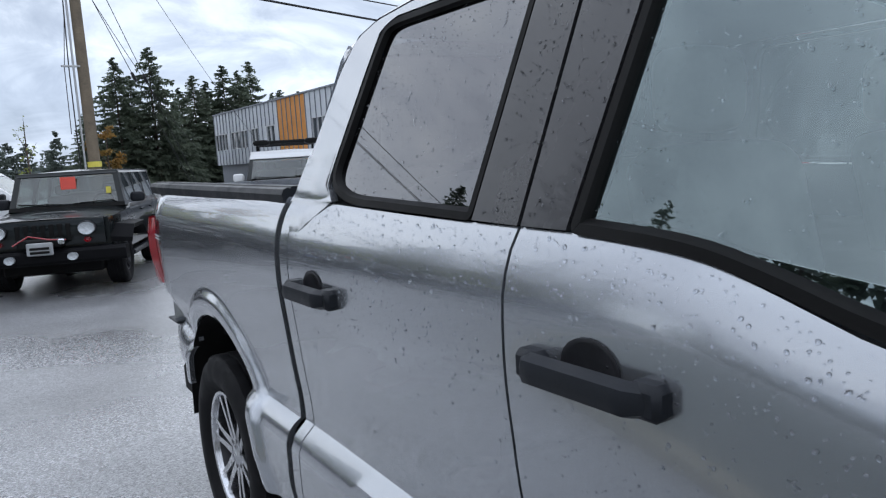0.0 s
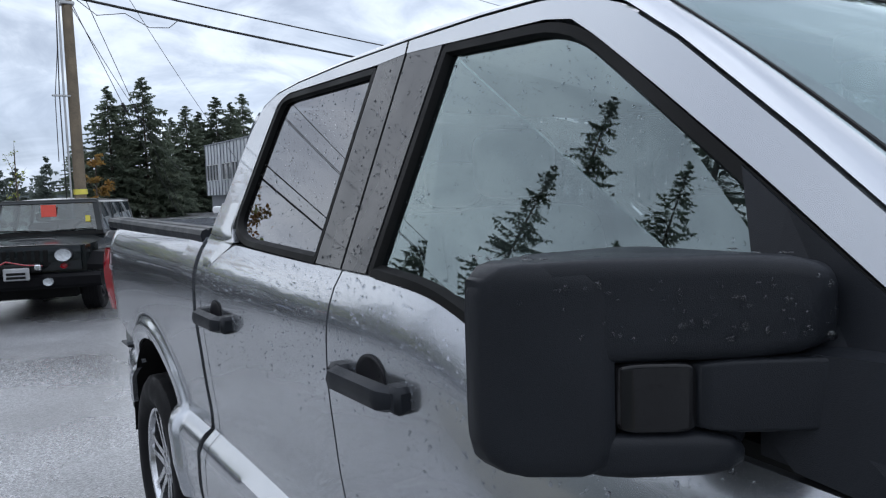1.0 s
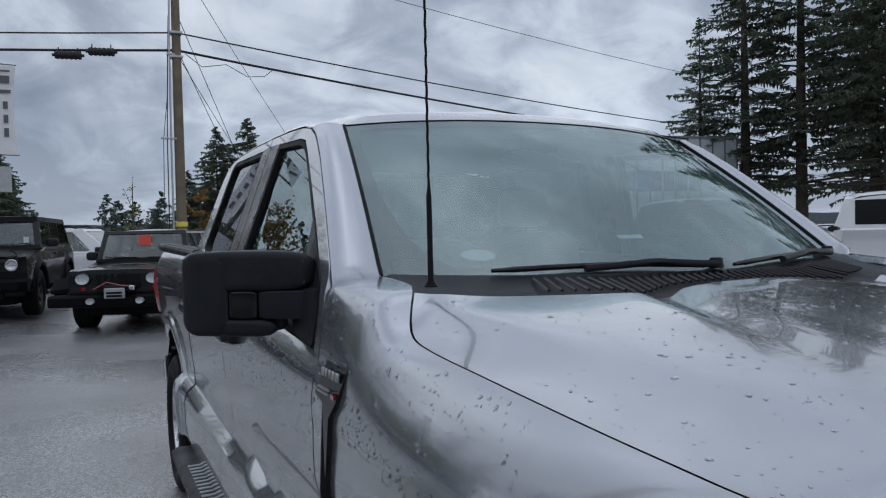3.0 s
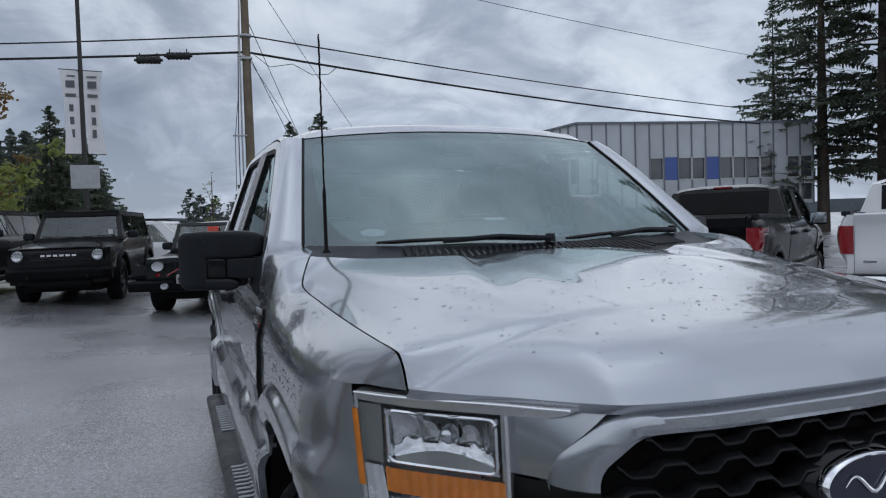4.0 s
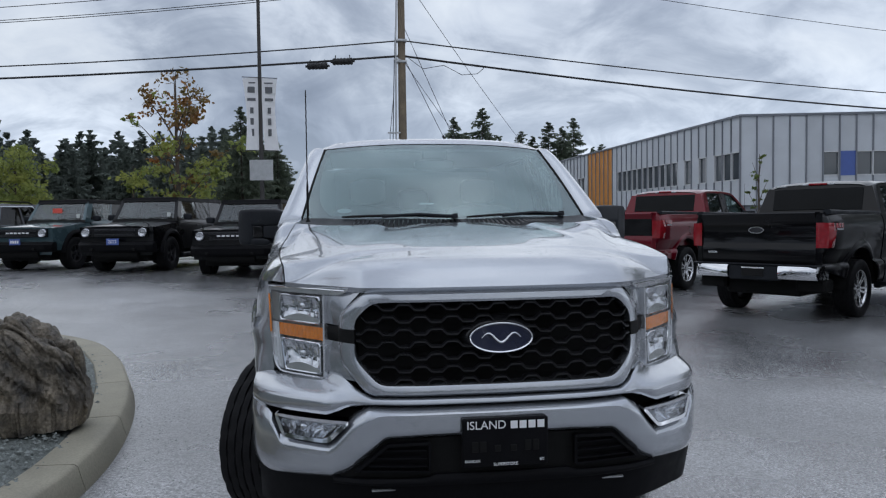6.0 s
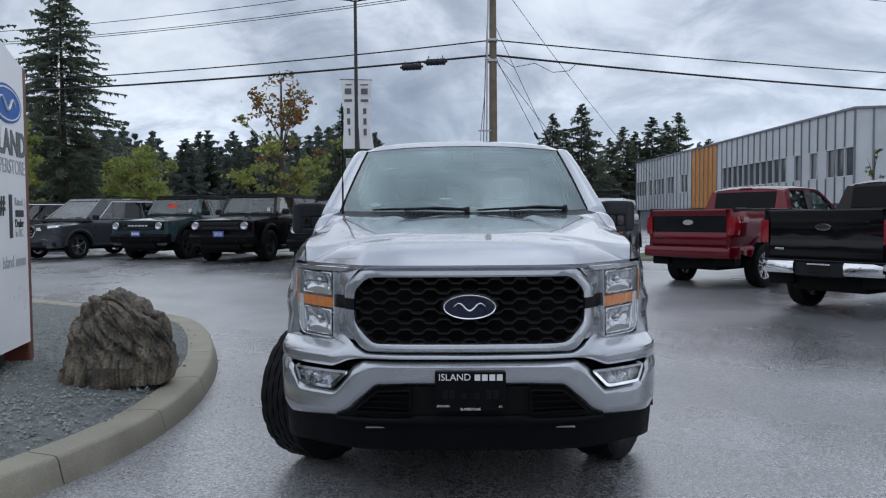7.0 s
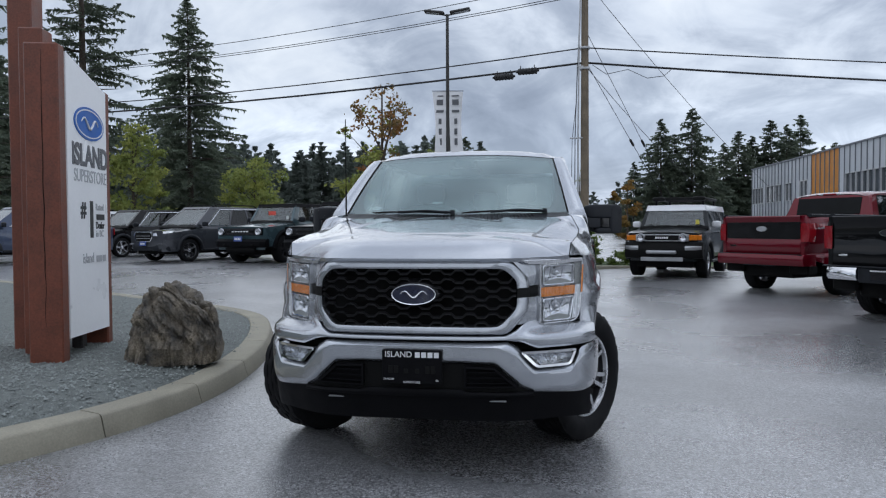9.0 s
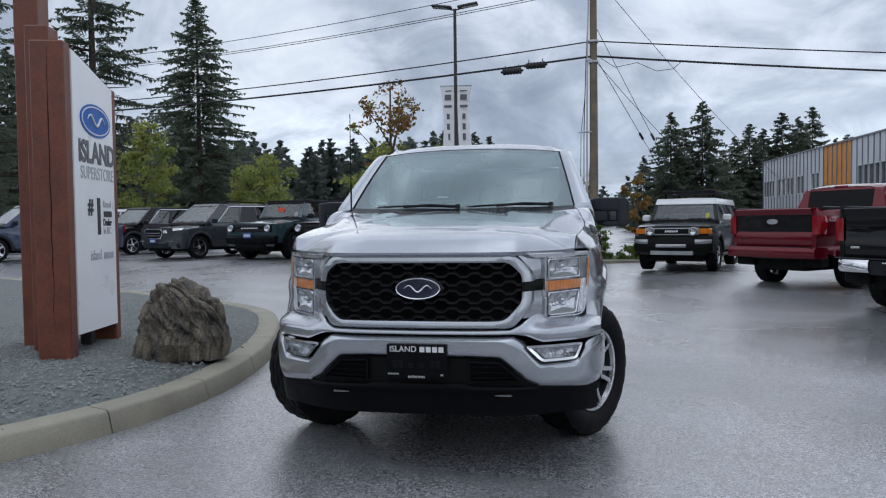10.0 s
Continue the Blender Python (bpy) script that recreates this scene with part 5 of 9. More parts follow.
bed_sides = both("bed_side", flank_panel(3.828, 5.70, lambda y: 0.50 if y < 4.4 else interp(y, [5.2, 5.7], [0.60, 0.72]), lambda y: bed_high(y), n=110, rows=64), SILVER, truck, "silver load bed side", 32)
rail = Shape()
rail.loft([[(x, y, z + 0.012 * (y - 3.83)) for x, z in ((0.86, 1.44), (0.86, 1.515), (0.872, 1.522), (0.892, 1.522), (0.895, 1.516), (0.900, 1.516), (0.903, 1.524), (0.928, 1.524), (0.931, 1.517), (0.936, 1.517), (0.94, 1.521), (0.955, 1.516), (0.962, 1.500), (0.955, 1.47))] for y in (3.835, 4.4, 5.0, 5.7)])
both("bed_rail_cap", rail, PLASTIC, truck, "ribbed dark plastic bed rail cap", 30)
both("bed_inner_wall", Shape().box((0.82, 3.84, 0.86), (0.86, 5.70, 1.50), 0.01), SILVER, truck)
part("bed_floor", Shape().box((-0.84, 3.84, 0.84), (0.84, 5.70, 0.88)), UNDER, truck)
part("bulkhead", Shape().box((-0.90, 3.83, 0.6), (0.90, 3.87, 1.50), 0.01), SILVER, truck)
gate = part("tailgate", Shape().loft([[(x, y, z) for y, z in ((5.66, 0.80), (5.785, 0.80), (5.80, 0.84), (5.80, 1.02), (5.788, 1.06), (5.788, 1.36), (5.80, 1.42), (5.83, 1.47), (5.835, 1.50), (5.82, 1.515), (5.66, 1.515))] for x in (-0.81, -0.4, 0.4, 0.81)]), SILVER, truck, "pickup tailgate with a top spoiler lip", 30)
part("tailgate_emblem", Shape().prism(oval_pts(0.115, 0.05), lambda u, w: (u, 5.802, 1.27 + w), lambda u, w: (u, 5.78, 1.27 + w)), CHROME, gate, "chrome oval emblem")
part("emblem_field", Shape().prism(oval_pts(0.095, 0.036), lambda u, w: (u, 5.806, 1.27 + w), lambda u, w: (u, 5.79, 1.27 + w)), ALLOY_DARK, gate)
part("gate_badge", Shape().box((0.58, 5.79, 0.93), (0.72, 5.806, 0.96), 0.003), CHROME, gate)
rb = part("rear_bumper", Shape().loft([[(x, y + d, z) for y, z in ((5.74, 0.60), (5.90, 0.60), (5.93, 0.64), (5.93, 0.74), (5.90, 0.79), (5.74, 0.79))] for x, d in ((-0.89, -0.17), (-0.85, -0.05), (-0.76, 0.0), (-0.36, 0.0))]), CHROME, truck, "chrome rear bumper corner", 35)
part("bumper_end", Shape().loft([[(x, y + d, z) for y, z in ((5.74, 0.60), (5.90, 0.60), (5.93, 0.64), (5.93, 0.74), (5.90, 0.79), (5.74, 0.79))] for x, d in ((0.36, 0.0), (0.76, 0.0), (0.85, -0.05), (0.89, -0.17))]), CHROME, rb, smooth=35)
part("bumper_step", Shape().box((-0.90, 5.72, 0.785), (0.90, 5.92, 0.80), 0.006).box((-0.36, 5.74, 0.57), (0.36, 5.90, 0.79), 0.02), PLASTIC, rb)
part("plate_insert", Shape().box((-0.16, 5.895, 0.62), (0.16, 5.91, 0.77), 0.004), GLOSS_BLACK, rb)
part("word_bar", bars_flat([0.03] * 9, 0.018, 0.007).moved(Matrix.Translation((0, 5.911, 0.745)) @ pose(0, 0, 0, 90, 0, 180)), WHITE_INK, rb)
both("rear_lower", Shape().box((0.5, 5.4, 0.42), (0.9, 5.7, 0.60), 0.03), UNDER, truck)
part("exhaust", Shape().rod((0.62, 5.3, 0.46), (0.72, 5.62, 0.46), 0.045, n=12), GALV, truck, smooth=50)
part("spare_wheel", Shape().turned([(0.0, 0.5), (0.34, 0.5), (0.38, 0.54), (0.38, 0.66), (0.34, 0.70), (0, 0.70)], 24, Matrix.Translation((0, 5.25, 0.0))), TYRE, truck, smooth=40)
part("brake_lamp", Shape().box((-0.14, 3.60, 1.952), (0.14, 3.68, 1.985), 0.008), RED_LENS, truck, "red high brake lamp")
part("cargo_lamp", Shape().box((-0.24, 3.60, 1.952), (-0.145, 3.67, 1.98), 0.006).box((0.145, 3.60, 1.952), (0.24, 3.67, 1.98), 0.006), LAMP_GREY, truck)
tail = Shape()
rows = []
for k in range(9):
    z = 1.035 + 0.335 * k / 8
    bow = 0.012 * math.sin(math.pi * k / 8)
    rows.append([(flank(5.60, z) + 0.002, 5.60, z), (flank(5.64, z) + 0.026 + bow, 5.64, z), (flank(5.70, z) + 0.030 + bow, 5.71, z), (0.962 + bow, 5.785, z), (0.90, 5.815, z), (0.818, 5.812, z)])
tail.grid(rows)
corner_ = []
for k in range(15):
    z = 0.80 + 0.70 * k / 14
    e = flank(5.70, z)
    corner_.append([(e - 0.002, 5.69, z), (e - 0.004, 5.735, z), (e - 0.022, 5.775, z), (0.89, 5.797, z), (0.816, 5.80, z), (0.816, 5.70, z)])
both("bed_corner", Shape().grid(corner_), SILVER, truck, smooth=50)
tails = both("tail_light", tail, RED_LENS, truck, "tall red tail light", 40)
for t, s in zip(tails, (1, -1)):
    deco = Shape()
    for j, (yy, w) in enumerate(((5.53, 0.05), (5.46, 0.05), (5.39, 0.05))):
        deco.add([(s * (flank(yy + a, z) + 0.004), yy + a, z) for a, z in ((0, 1.30), (w, 1.30), (w, 1.365), (0, 1.365))], [(0, 1, 2, 3)])
    part("decal", deco, RED_LENS, bed_sides[0 if s > 0 else 1], "small red and grey off-road decal")
    deco = Shape()
    for z in (1.285, 1.27):
        deco.add([(s * (flank(yy, z + dz) + 0.004), yy, z + dz) for yy, dz in ((5.39, 0), (5.57, 0), (5.57, 0.008), (5.39, 0.008))], [(0, 1, 2, 3)])
    part("decal", deco, GREY_INK, bed_sides[0 if s > 0 else 1])

# rockers, step, under-body
both("rocker", Shape().box((0.86, 1.46, 0.36), (0.955, 3.80, 0.462), 0.02), PLASTIC, truck)
step_ = Shape()
step_.loft([[(x, y, z) for x, z in ((0.90, 0.42), (1.06, 0.41), (1.085, 0.425), (1.085, 0.455), (1.06, 0.47), (0.92, 0.475))] for y in (1.52, 1.56, 3.86, 3.90)])
steps = both("running_board", step_, PLASTIC, truck, "black running board with ribbed treads", 30)
for sb, s in zip(steps, (1, -1)):
    for y0 in (1.75, 2.95):
        tr = Shape()
        for k in range(12):
            tr.box((0.95, y0 + k * 0.05, 0.47), (1.05, y0 + k * 0.05 + 0.022, 0.479), 0.002)
        part("tread_pad", tr if s > 0 else tr.mirrored(), GALV, sb)
part("chassis", Shape().box((-0.55, 0.35, 0.34), (0.55, 5.6, 0.62), 0.04), UNDER, truck)
for yc in WHEEL_Y:
    s = Shape()
    pr = []
    for k in range(17):
        a = math.pi * k / 16
        pr.append([(x, yc - 0.56 * math.cos(a), ARCH_Z + 0.56 * math.sin(a) - 0.02) for x in (0.52, 0.975)])
    s.grid(pr)
    k = len(s.v)
    s.add([(0.52, yc - 0.56 * math.cos(math.pi * i / 16), ARCH_Z + 0.56 * math.sin(math.pi * i / 16) - 0.02) for i in range(17)], [tuple(range(17))])
    both("wheel_liner", s, UNDER, truck)
part("inner_shell", Shape().box((-0.93, 1.50, 0.46), (0.93, 3.77, 1.28), 0.02), UNDER, truck)
part("bay_shell", Shape().box((-0.50, 0.12, 0.62), (0.50, 1.50, 1.17), 0.02).box((-0.78, 0.5, 0.99), (0.78, 1.5, 1.22), 0.02), UNDER, truck)
both("axle", Shape().rod((0, WHEEL_Y[1], 0.42), (0.8, WHEEL_Y[1], 0.42), 0.06), UNDER, truck)

# ---- greenhouse ----
FW = rounded([(2.598, 1.452), (2.512, 1.924), (2.13, 1.900), (1.735, 1.622), (1.53, 1.470), (1.515, 1.318), (1.95, 1.340), (2.12, 1.362), (2.26, 1.408), (2.38, 1.438)],
             [0.02, 0.015, 0.10, 0.2, 0.03, 0.03, 0.2, 0.12, 0.12, 0.12], 5)
RW = rounded([(2.868, 1.460), (3.43, 1.482), (3.545, 1.535), (3.425, 1.918), (3.37, 1.934), (2.800, 1.926)], [0.02, 0.1, 0.06, 0.07, 0.05, 0.015], 5)


def inset(poly, d):
    """The outline moved inwards by d."""
    out, n = [], len(poly)
    area = sum(poly[i][0] * poly[(i + 1) % n][1] - poly[(i + 1) % n][0] * poly[i][1] for i in range(n))
    sg = 1 if area > 0 else -1
    for i in range(n):
        a, b = Vector(poly[i - 1]), Vector(poly[(i + 1) % n])
        t = (b - a).normalized()
        out.append((poly[i][0] - sg * t.y * d, poly[i][1] + sg * t.x * d))
    return out


def pane(poly, dx):
    return Shape().add([(glass_side(z) + dx, y, z) for y, z in poly], [tuple(range(len(poly)))])


def seal_ring(poly, w, h):
    q = inset(poly, w)
    rows = [[(glass_side(z) - 0.02, y, z) for y, z in poly], [(glass_side(z) + h, y, z) for y, z in poly],
            [(glass_side(z) + h, y, z) for y, z in inset(poly, w * 0.7)], [(glass_side(z) - 0.006, y, z) for y, z in q], [(glass_side(z) - 0.03, y, z) for y, z in q]]
    return Shape().grid(rows, wrap=True)


for d, poly, w in ((front_doors, FW, 0.024), (rear_doors, RW, 0.022)):
    s = seal_ring(poly, w, 0.006)
    g = pane(inset(poly, w * 0.8), -0.010)
    for ob, mir in ((d[0], False), (d[1], True)):
        part("window_seal", s.mirrored() if mir else s, SEAL, ob, "black rubber window seal", 40)
        gl = part("side_window", g.mirrored() if mir else g, CAR_GLASS if d is front_doors else TINT_GLASS, ob, "clear side window" if d is front_doors else "dark tinted side window")
        gl.visible_shadow = False
# mirror sail patch over the window's front corner
sail = Shape().prism([(1.528, 1.335), (1.535, 1.322), (1.69, 1.335), (1.700, 1.45), (1.765, 1.640), (1.70, 1.592), (1.54, 1.476)], lambda y, z: (glass_side(z) + 0.010, y, z), lambda y, z: (glass_side(z) - 0.03, y, z))
for ob, s in zip(front_doors, (sail, sail.mirrored())):
    part("sail_panel", s, PLASTIC, ob)
for ob, poly in ((0, [(2.604, 1.456), (2.716, 1.458), (2.660, 1.950), (2.518, 1.928)]), (1, [(2.726, 1.458), (2.862, 1.462), (2.794, 1.930), (2.670, 1.950)])):
    s = Shape().prism(poly, lambda y, z: (glass_side(z) + 0.007, y, z), lambda y, z: (glass_side(z) - 0.02, y, z))
    for d, q in zip((front_doors, rear_doors)[ob], (s, s.mirrored())):
        part("pillar_cover", q, APPLIQUE, d, "satin black pillar cover beaded with rain")

# painted frames over the windows
N = 40
fo = resample([(1.478, 1.300), (1.476, 1.425), (1.49, 1.500), (1.70, 1.665), (1.90, 1.815), (2.02, 1.893), (2.10, 1.925), (2.22, 1.945), (2.40, 1.955), (2.664, 1.962)], N)
fi = resample([(1.516, 1.312), (1.514, 1.425), (1.53, 1.474), (1.735, 1.626), (1.93, 1.763), (2.06, 1.852), (2.13, 1.895), (2.20, 1.908), (2.40, 1.919), (2.516, 1.926), (2.664, 1.934)], N)
for d, s in zip(front_doors, (lambda q: (q, q.mirrored()))(band(fo, fi, lambda y, z: glass_side(z) + 0.008))):
    part("door_frame", s, SILVER, d, smooth=40)
ro = resample([(2.672, 1.962), (3.0, 1.964), (3.30, 1.958), (3.46, 1.945), (3.56, 1.915), (3.62, 1.84), (3.70, 1.62), (3.74, 1.52), (3.785, 1.482)], N)
ri = resample([(2.672, 1.934), (2.80, 1.930), (3.20, 1.935), (3.36, 1.937), (3.43, 1.915), (3.47, 1.80), (3.53, 1.60), (3.548, 1.53), (3.50, 1.485)], N)
for d, s in zip(rear_doors, (lambda q: (q, q.mirrored()))(band(ro, ri, lambda y, z: glass_side(z) + 0.008))):
    part("door_frame", s, SILVER, d, smooth=40)

# the pillar runs on down into the door behind the rear window
quarter = []
for k in range(19):
    z = 1.40 + 0.21 * k / 18
    ya, yb = interp(z, [1.40, 1.487, 1.53, 1.61], [3.66, 3.505, 3.556, 3.538]), interp(z, [1.40, 1.485, 1.526, 1.626], [3.72, 3.765, 3.738, 3.702])
    row = []
    for j in range(9):
        y = ya + (yb - ya) * j / 8
        b = belt(y)
        w = ease((z - b + 0.07) / 0.17)
        row.append((flank(y, min(z, b)) * (1 - w) + (glass_side(z) + 0.008) * w + 0.004 * min(1, j / 3) * min(1, k / 4) + 0.0008, y, z))
    quarter.append(row)
for d, q in zip(rear_doors, (Shape().grid(quarter), Shape().grid(quarter).mirrored())):
    part("quarter_skin", q, SILVER, d, smooth=60)

# windscreen
def screen(u, v, off=0.0):
    b = Vector((0.83 * u, 1.465 - 0.24 * (1 - abs(u) ** 2.2), 1.470 + 0.016 * u * u))
    t = Vector((0.712 * u, 2.055 - 0.085 * (1 - u * u), 1.964 - 0.030 * abs(u) ** 2.5))
    p = b.lerp(t, v)
    bow = 0.030 * math.sin(math.pi * v) * (1 - 0.6 * u * u)
    return p + Vector((0.12 * u, -0.66, 0.75)).normalized() * (bow + off)


def screen_patch(u0, u1, v0, v1, off, nu=24, nv=12):
    return [[tuple(screen(u0 + (u1 - u0) * j / nu, v0 + (v1 - v0) * i / nv, off)) for j in range(nu + 1)] for i in range(nv + 1)]


s = Shape()
s.grid(screen_patch(-1, 1, 0, 1, 0.0))
shield = part("windscreen", s, SCREEN_GLASS, truck, "curved clear windscreen mirroring clouds", 60)
shield.visible_shadow = False
frit = Shape()
for sg in (-1, 1):
    rows = []
    for k in range(25):
        v = k / 24
        e = curve(v, [0, 0.04, 0.12, 0.25, 0.45, 0.8, 1.0], [0.74, 0.80, 0.865, 0.912, 0.94, 0.955, 0.93])
        rows.append([tuple(screen(sg * (1 - (1 - e) * j / 4), v, -0.004)) for j in range(5)])
    frit.grid(rows)
for v0, v1 in ((0.0, 0.045), (0.955, 1.0)):
    frit.grid(screen_patch(-0.96, 0.96, v0, v1, -0.0045, 30, 4))
# film added inside the border so the clear glass looks lighter than it
mist = part("screen_mist", Shape().grid(screen_patch(-0.985, 0.985, 0.01, 0.985, -0.012)), MIST_LIFT, truck, "thin teal-tinted mist film that lightens the windscreen from inside", 60)
mist.visible_shadow = False
part("screen_border", frit, FRIT, truck, "black ceramic border of the windscreen")
trim = Shape().tube([tuple(screen(-1 + 2 * k / 30, 1.0, 0.0)) for k in range(31)], 0.003, 6)
trim.tube([tuple(screen(1, k / 16, 0.002)) for k in range(17)], 0.006, 6).tube([tuple(screen(-1, k / 16, 0.002)) for k in range(17)], 0.006, 6)
part("screen_trim", trim, SEAL, truck)

# A-pillars between the doors' frames and the windscreen
pil = []
for k in range(25):
    v = k / 24
    a = screen(1, v, 0.003)
    y, z = fo[0]
    path = [(1.480, 1.497), (1.70, 1.672), (1.90, 1.822), (2.02, 1.900), (2.10, 1.932)]
    o = resample(path, 24)[k]
    e = Vector((glass_side(o[1]) + 0.006, o[0], o[1]))
    row = [tuple(e - Vector((0.02, 0, 0)))]
    for j in range(7):
        t = j / 6
        p = e.lerp(a, t) + Vector((0.5, -0.5, 0.6)).normalized() * 0.016 * math.sin(math.pi * t)
        row.append(tuple(p))
    row.append(tuple(a - Vector((0, 0, 0.02))))
    pil.append(row)
pil.insert(0, [(x, y - 0.004, z - 0.035) for x, y, z in pil[0]])
both("a_pillar", Shape().grid(pil), SILVER, truck, smooth=60)

# roof with its side rails
def roof_crown(t):
    return curve(t, [0, 0.03, 0.10, 0.25, 0.5, 0.85, 1.0], [1.964, 1.996, 2.018, 2.030, 2.036, 2.018, 1.968])


roof = Shape()
rows = []
for k in range(33):
    t = k / 32
    y = 2.058 + t * 1.60
    row = []
    for j in range(29):
        u = -1 + 2 * j / 28
        yy = y - 0.085 * (1 - u * u) * (1 - t)
        crown = roof_crown(t)
        w = interp(t, [0, 0.08, 0.3, 0.85, 1.0], [0.715, 0.735, 0.752, 0.745, 0.725])
        z = crown - (0.030 + 0.008 * min(1, t * 12)) * abs(u) ** (2.5 + 0.5 * min(1, t * 8)) - (0.022 * max(0, abs(u) - 0.86) / 0.14 if t > 0.03 else 0)
        z -= 0.006 * math.exp(-((abs(u) - 0.78) / 0.03) ** 2) * (1 if 0.06 < t < 0.97 else 0)
        row.append((w * u, yy, z))
    rows.append(row)
roof.grid(rows)
part("roof", roof, SILVER, truck, "silver roof beaded with rain", 50)
ro2 = []
for y, z in resample([(2.10, 1.932), (2.22, 1.952), (2.40, 1.962), (2.664, 1.968), (3.0, 1.970), (3.30, 1.964), (3.46, 1.951), (3.56, 1.921), (3.63, 1.846)], 30):
    t = min(1, max(0, (y - 2.058) / 1.60))
    w = interp(t, [0, 0.08, 0.3, 0.85, 1.0], [0.715, 0.735, 0.752, 0.745, 0.725])
    crown = roof_crown(t) - 0.060
    a, b = Vector((glass_side(z) + 0.006, y, z)), Vector((w, y, crown + 0.001))
    row = [tuple(a - Vector((0.02, 0, 0)))]
    for j in range(6):
        q = j / 5
        row.append(tuple(a.lerp(b, q) + Vector((0.6, 0, 0.8)) * 0.010 * math.sin(math.pi * q)))
    ro2.append(row)
both("roof_rail", Shape().grid(ro2), SILVER, truck, smooth=60)
# cab's back
backp = []
for k in range(13):
    t = k / 12
    z = 1.955 - t * 0.50
    y = 3.655 + 0.12 * t
    w = interp(t, [0, 0.1, 1], [0.725, 0.80, 0.94])
    backp.append([(w * u, y, z - (0.048 * abs(u) ** 3 if k == 0 else 0)) for u in [-1 + 2 * j / 12 for j in range(13)]])
part("cab_back", Shape().grid(backp), SILVER, truck, smooth=60)
part("rear_window", Shape().box((-0.68, -0.010, -0.17), (0.68, 0.010, 0.18), 0.006, Matrix.Translation((0, 3.714, 1.72)) @ pose(0, 0, 0, 13.5, 0, 0)), REAR_DARK, truck, "dark rear window")
c_up = []
for y, z in resample([(3.56, 1.921), (3.62, 1.846), (3.70, 1.626), (3.74, 1.526), (3.785, 1.482)], 16):
    t = min(1, max(0, (1.955 - z) / 0.5))
    c_up.append([(glass_side(z) + 0.006, y, z), (glass_side(z) - 0.01, y + 0.012, z), (interp(t, [0, 0.1, 1], [0.725, 0.80, 0.94]) - 0.004, 3.655 + 0.12 * t, z)])
both("c_pillar", Shape().grid(c_up), SILVER, truck, smooth=60)

# ---- bonnet ----
def bonnet_point(u, v):
    """u across -1..1, v from the lip (0) to the rear edge (1)."""
    a = abs(u)
    yr = curve(a, [0, 0.25, 0.40, 0.50, 0.65, 0.80, 0.92, 1.0], [1.10, 1.085, 1.02, 1.045, 1.12, 1.185, 1.225, 1.235])   # rear edge with its notches
    yf = nose(0.83 * a) + 0.012 - 0.043 * a ** 4        # lip
    y = yf + (yr - yf) * v
    x = u * (curve(y, CUT_Y, CUT_X) - 0.005)
    edge = curve(y, CUT_Y, CUT_Z)
    mid = curve(v, [0, 0.035, 0.08, 0.14, 0.24, 0.4, 0.6, 0.8, 1.0], [1.216, 1.256, 1.291, 1.318, 1.340, 1.369, 1.402, 1.432, 1.456])
    r = curve(v, [0, 0.12, 0.28, 1], [0.88, 0.80, 0.73, 0.94])      # a soft ridge runs outwards to the rear corner
    q, q1 = (a - r) / (1 - r), 1.0
    f = 0.20 * a ** 2 + 0.80 * (q + math.sqrt(q * q + 0.16)) / (q1 + math.sqrt(q1 + 0.16))
    z = mid * (1 - f) + edge * f
    # full centre, and on each side a valley that opens towards the scuttle
    off = a - (0.70 - 0.30 * v)
    deep = 0.017 * max(0.0, (v - 0.48) / 0.52)
    z -= deep * (math.exp(-(off / 0.04) ** 2) if off > 0 else math.exp(-(off / 0.15) ** 2))
    return (x, y, z)


rows = []
for k in range(61):
    v = (k / 60) ** 1.6
    rows.append([bonnet_point(-1 + 2 * j / 120, v) for j in range(121)])
under = [(x, y + 0.02, z - 0.022) for x, y, z in rows[0]]
rear = [(x, y + 0.004, z - 0.02) for x, y, z in rows[-1]]
part("bonnet", Shape().grid([under] + rows + [rear]), SILVER, truck, "silver bonnet with raised centre and rain drops", 40)

# scuttle between bonnet and glass
rows = []
for k in range(9):
    t = k / 8
    row = []
    for j in range(41):
        u = -1 + 2 * j / 40
        a = Vector(bonnet_point(u, 1.0)) + Vector((0, 0.012, -0.012))
        b = screen(u * 0.985, 0.0, 0.006)
        p = a.lerp(b, t)
        row.append((p.x, p.y, p.z - 0.010 * math.sin(math.pi * t)))
    rows.append(row)
scuttle = part("scuttle_panel", Shape().grid(rows), PLASTIC, truck, "black slotted scuttle panel", 50)
for k in range(44):
    u = -0.62 + 1.30 * k / 43
    a, b = Vector(bonnet_point(u, 1.0)) + Vector((0, 0.03, -0.006)), screen(u, 0.0, 0.008)
    p, q = a.lerp(b, 0.25), a.lerp(b, 0.8)
    part("slot_rib", Shape().tube([tuple(p), tuple(q)], 0.004, 4), GLOSS_BLACK, scuttle)
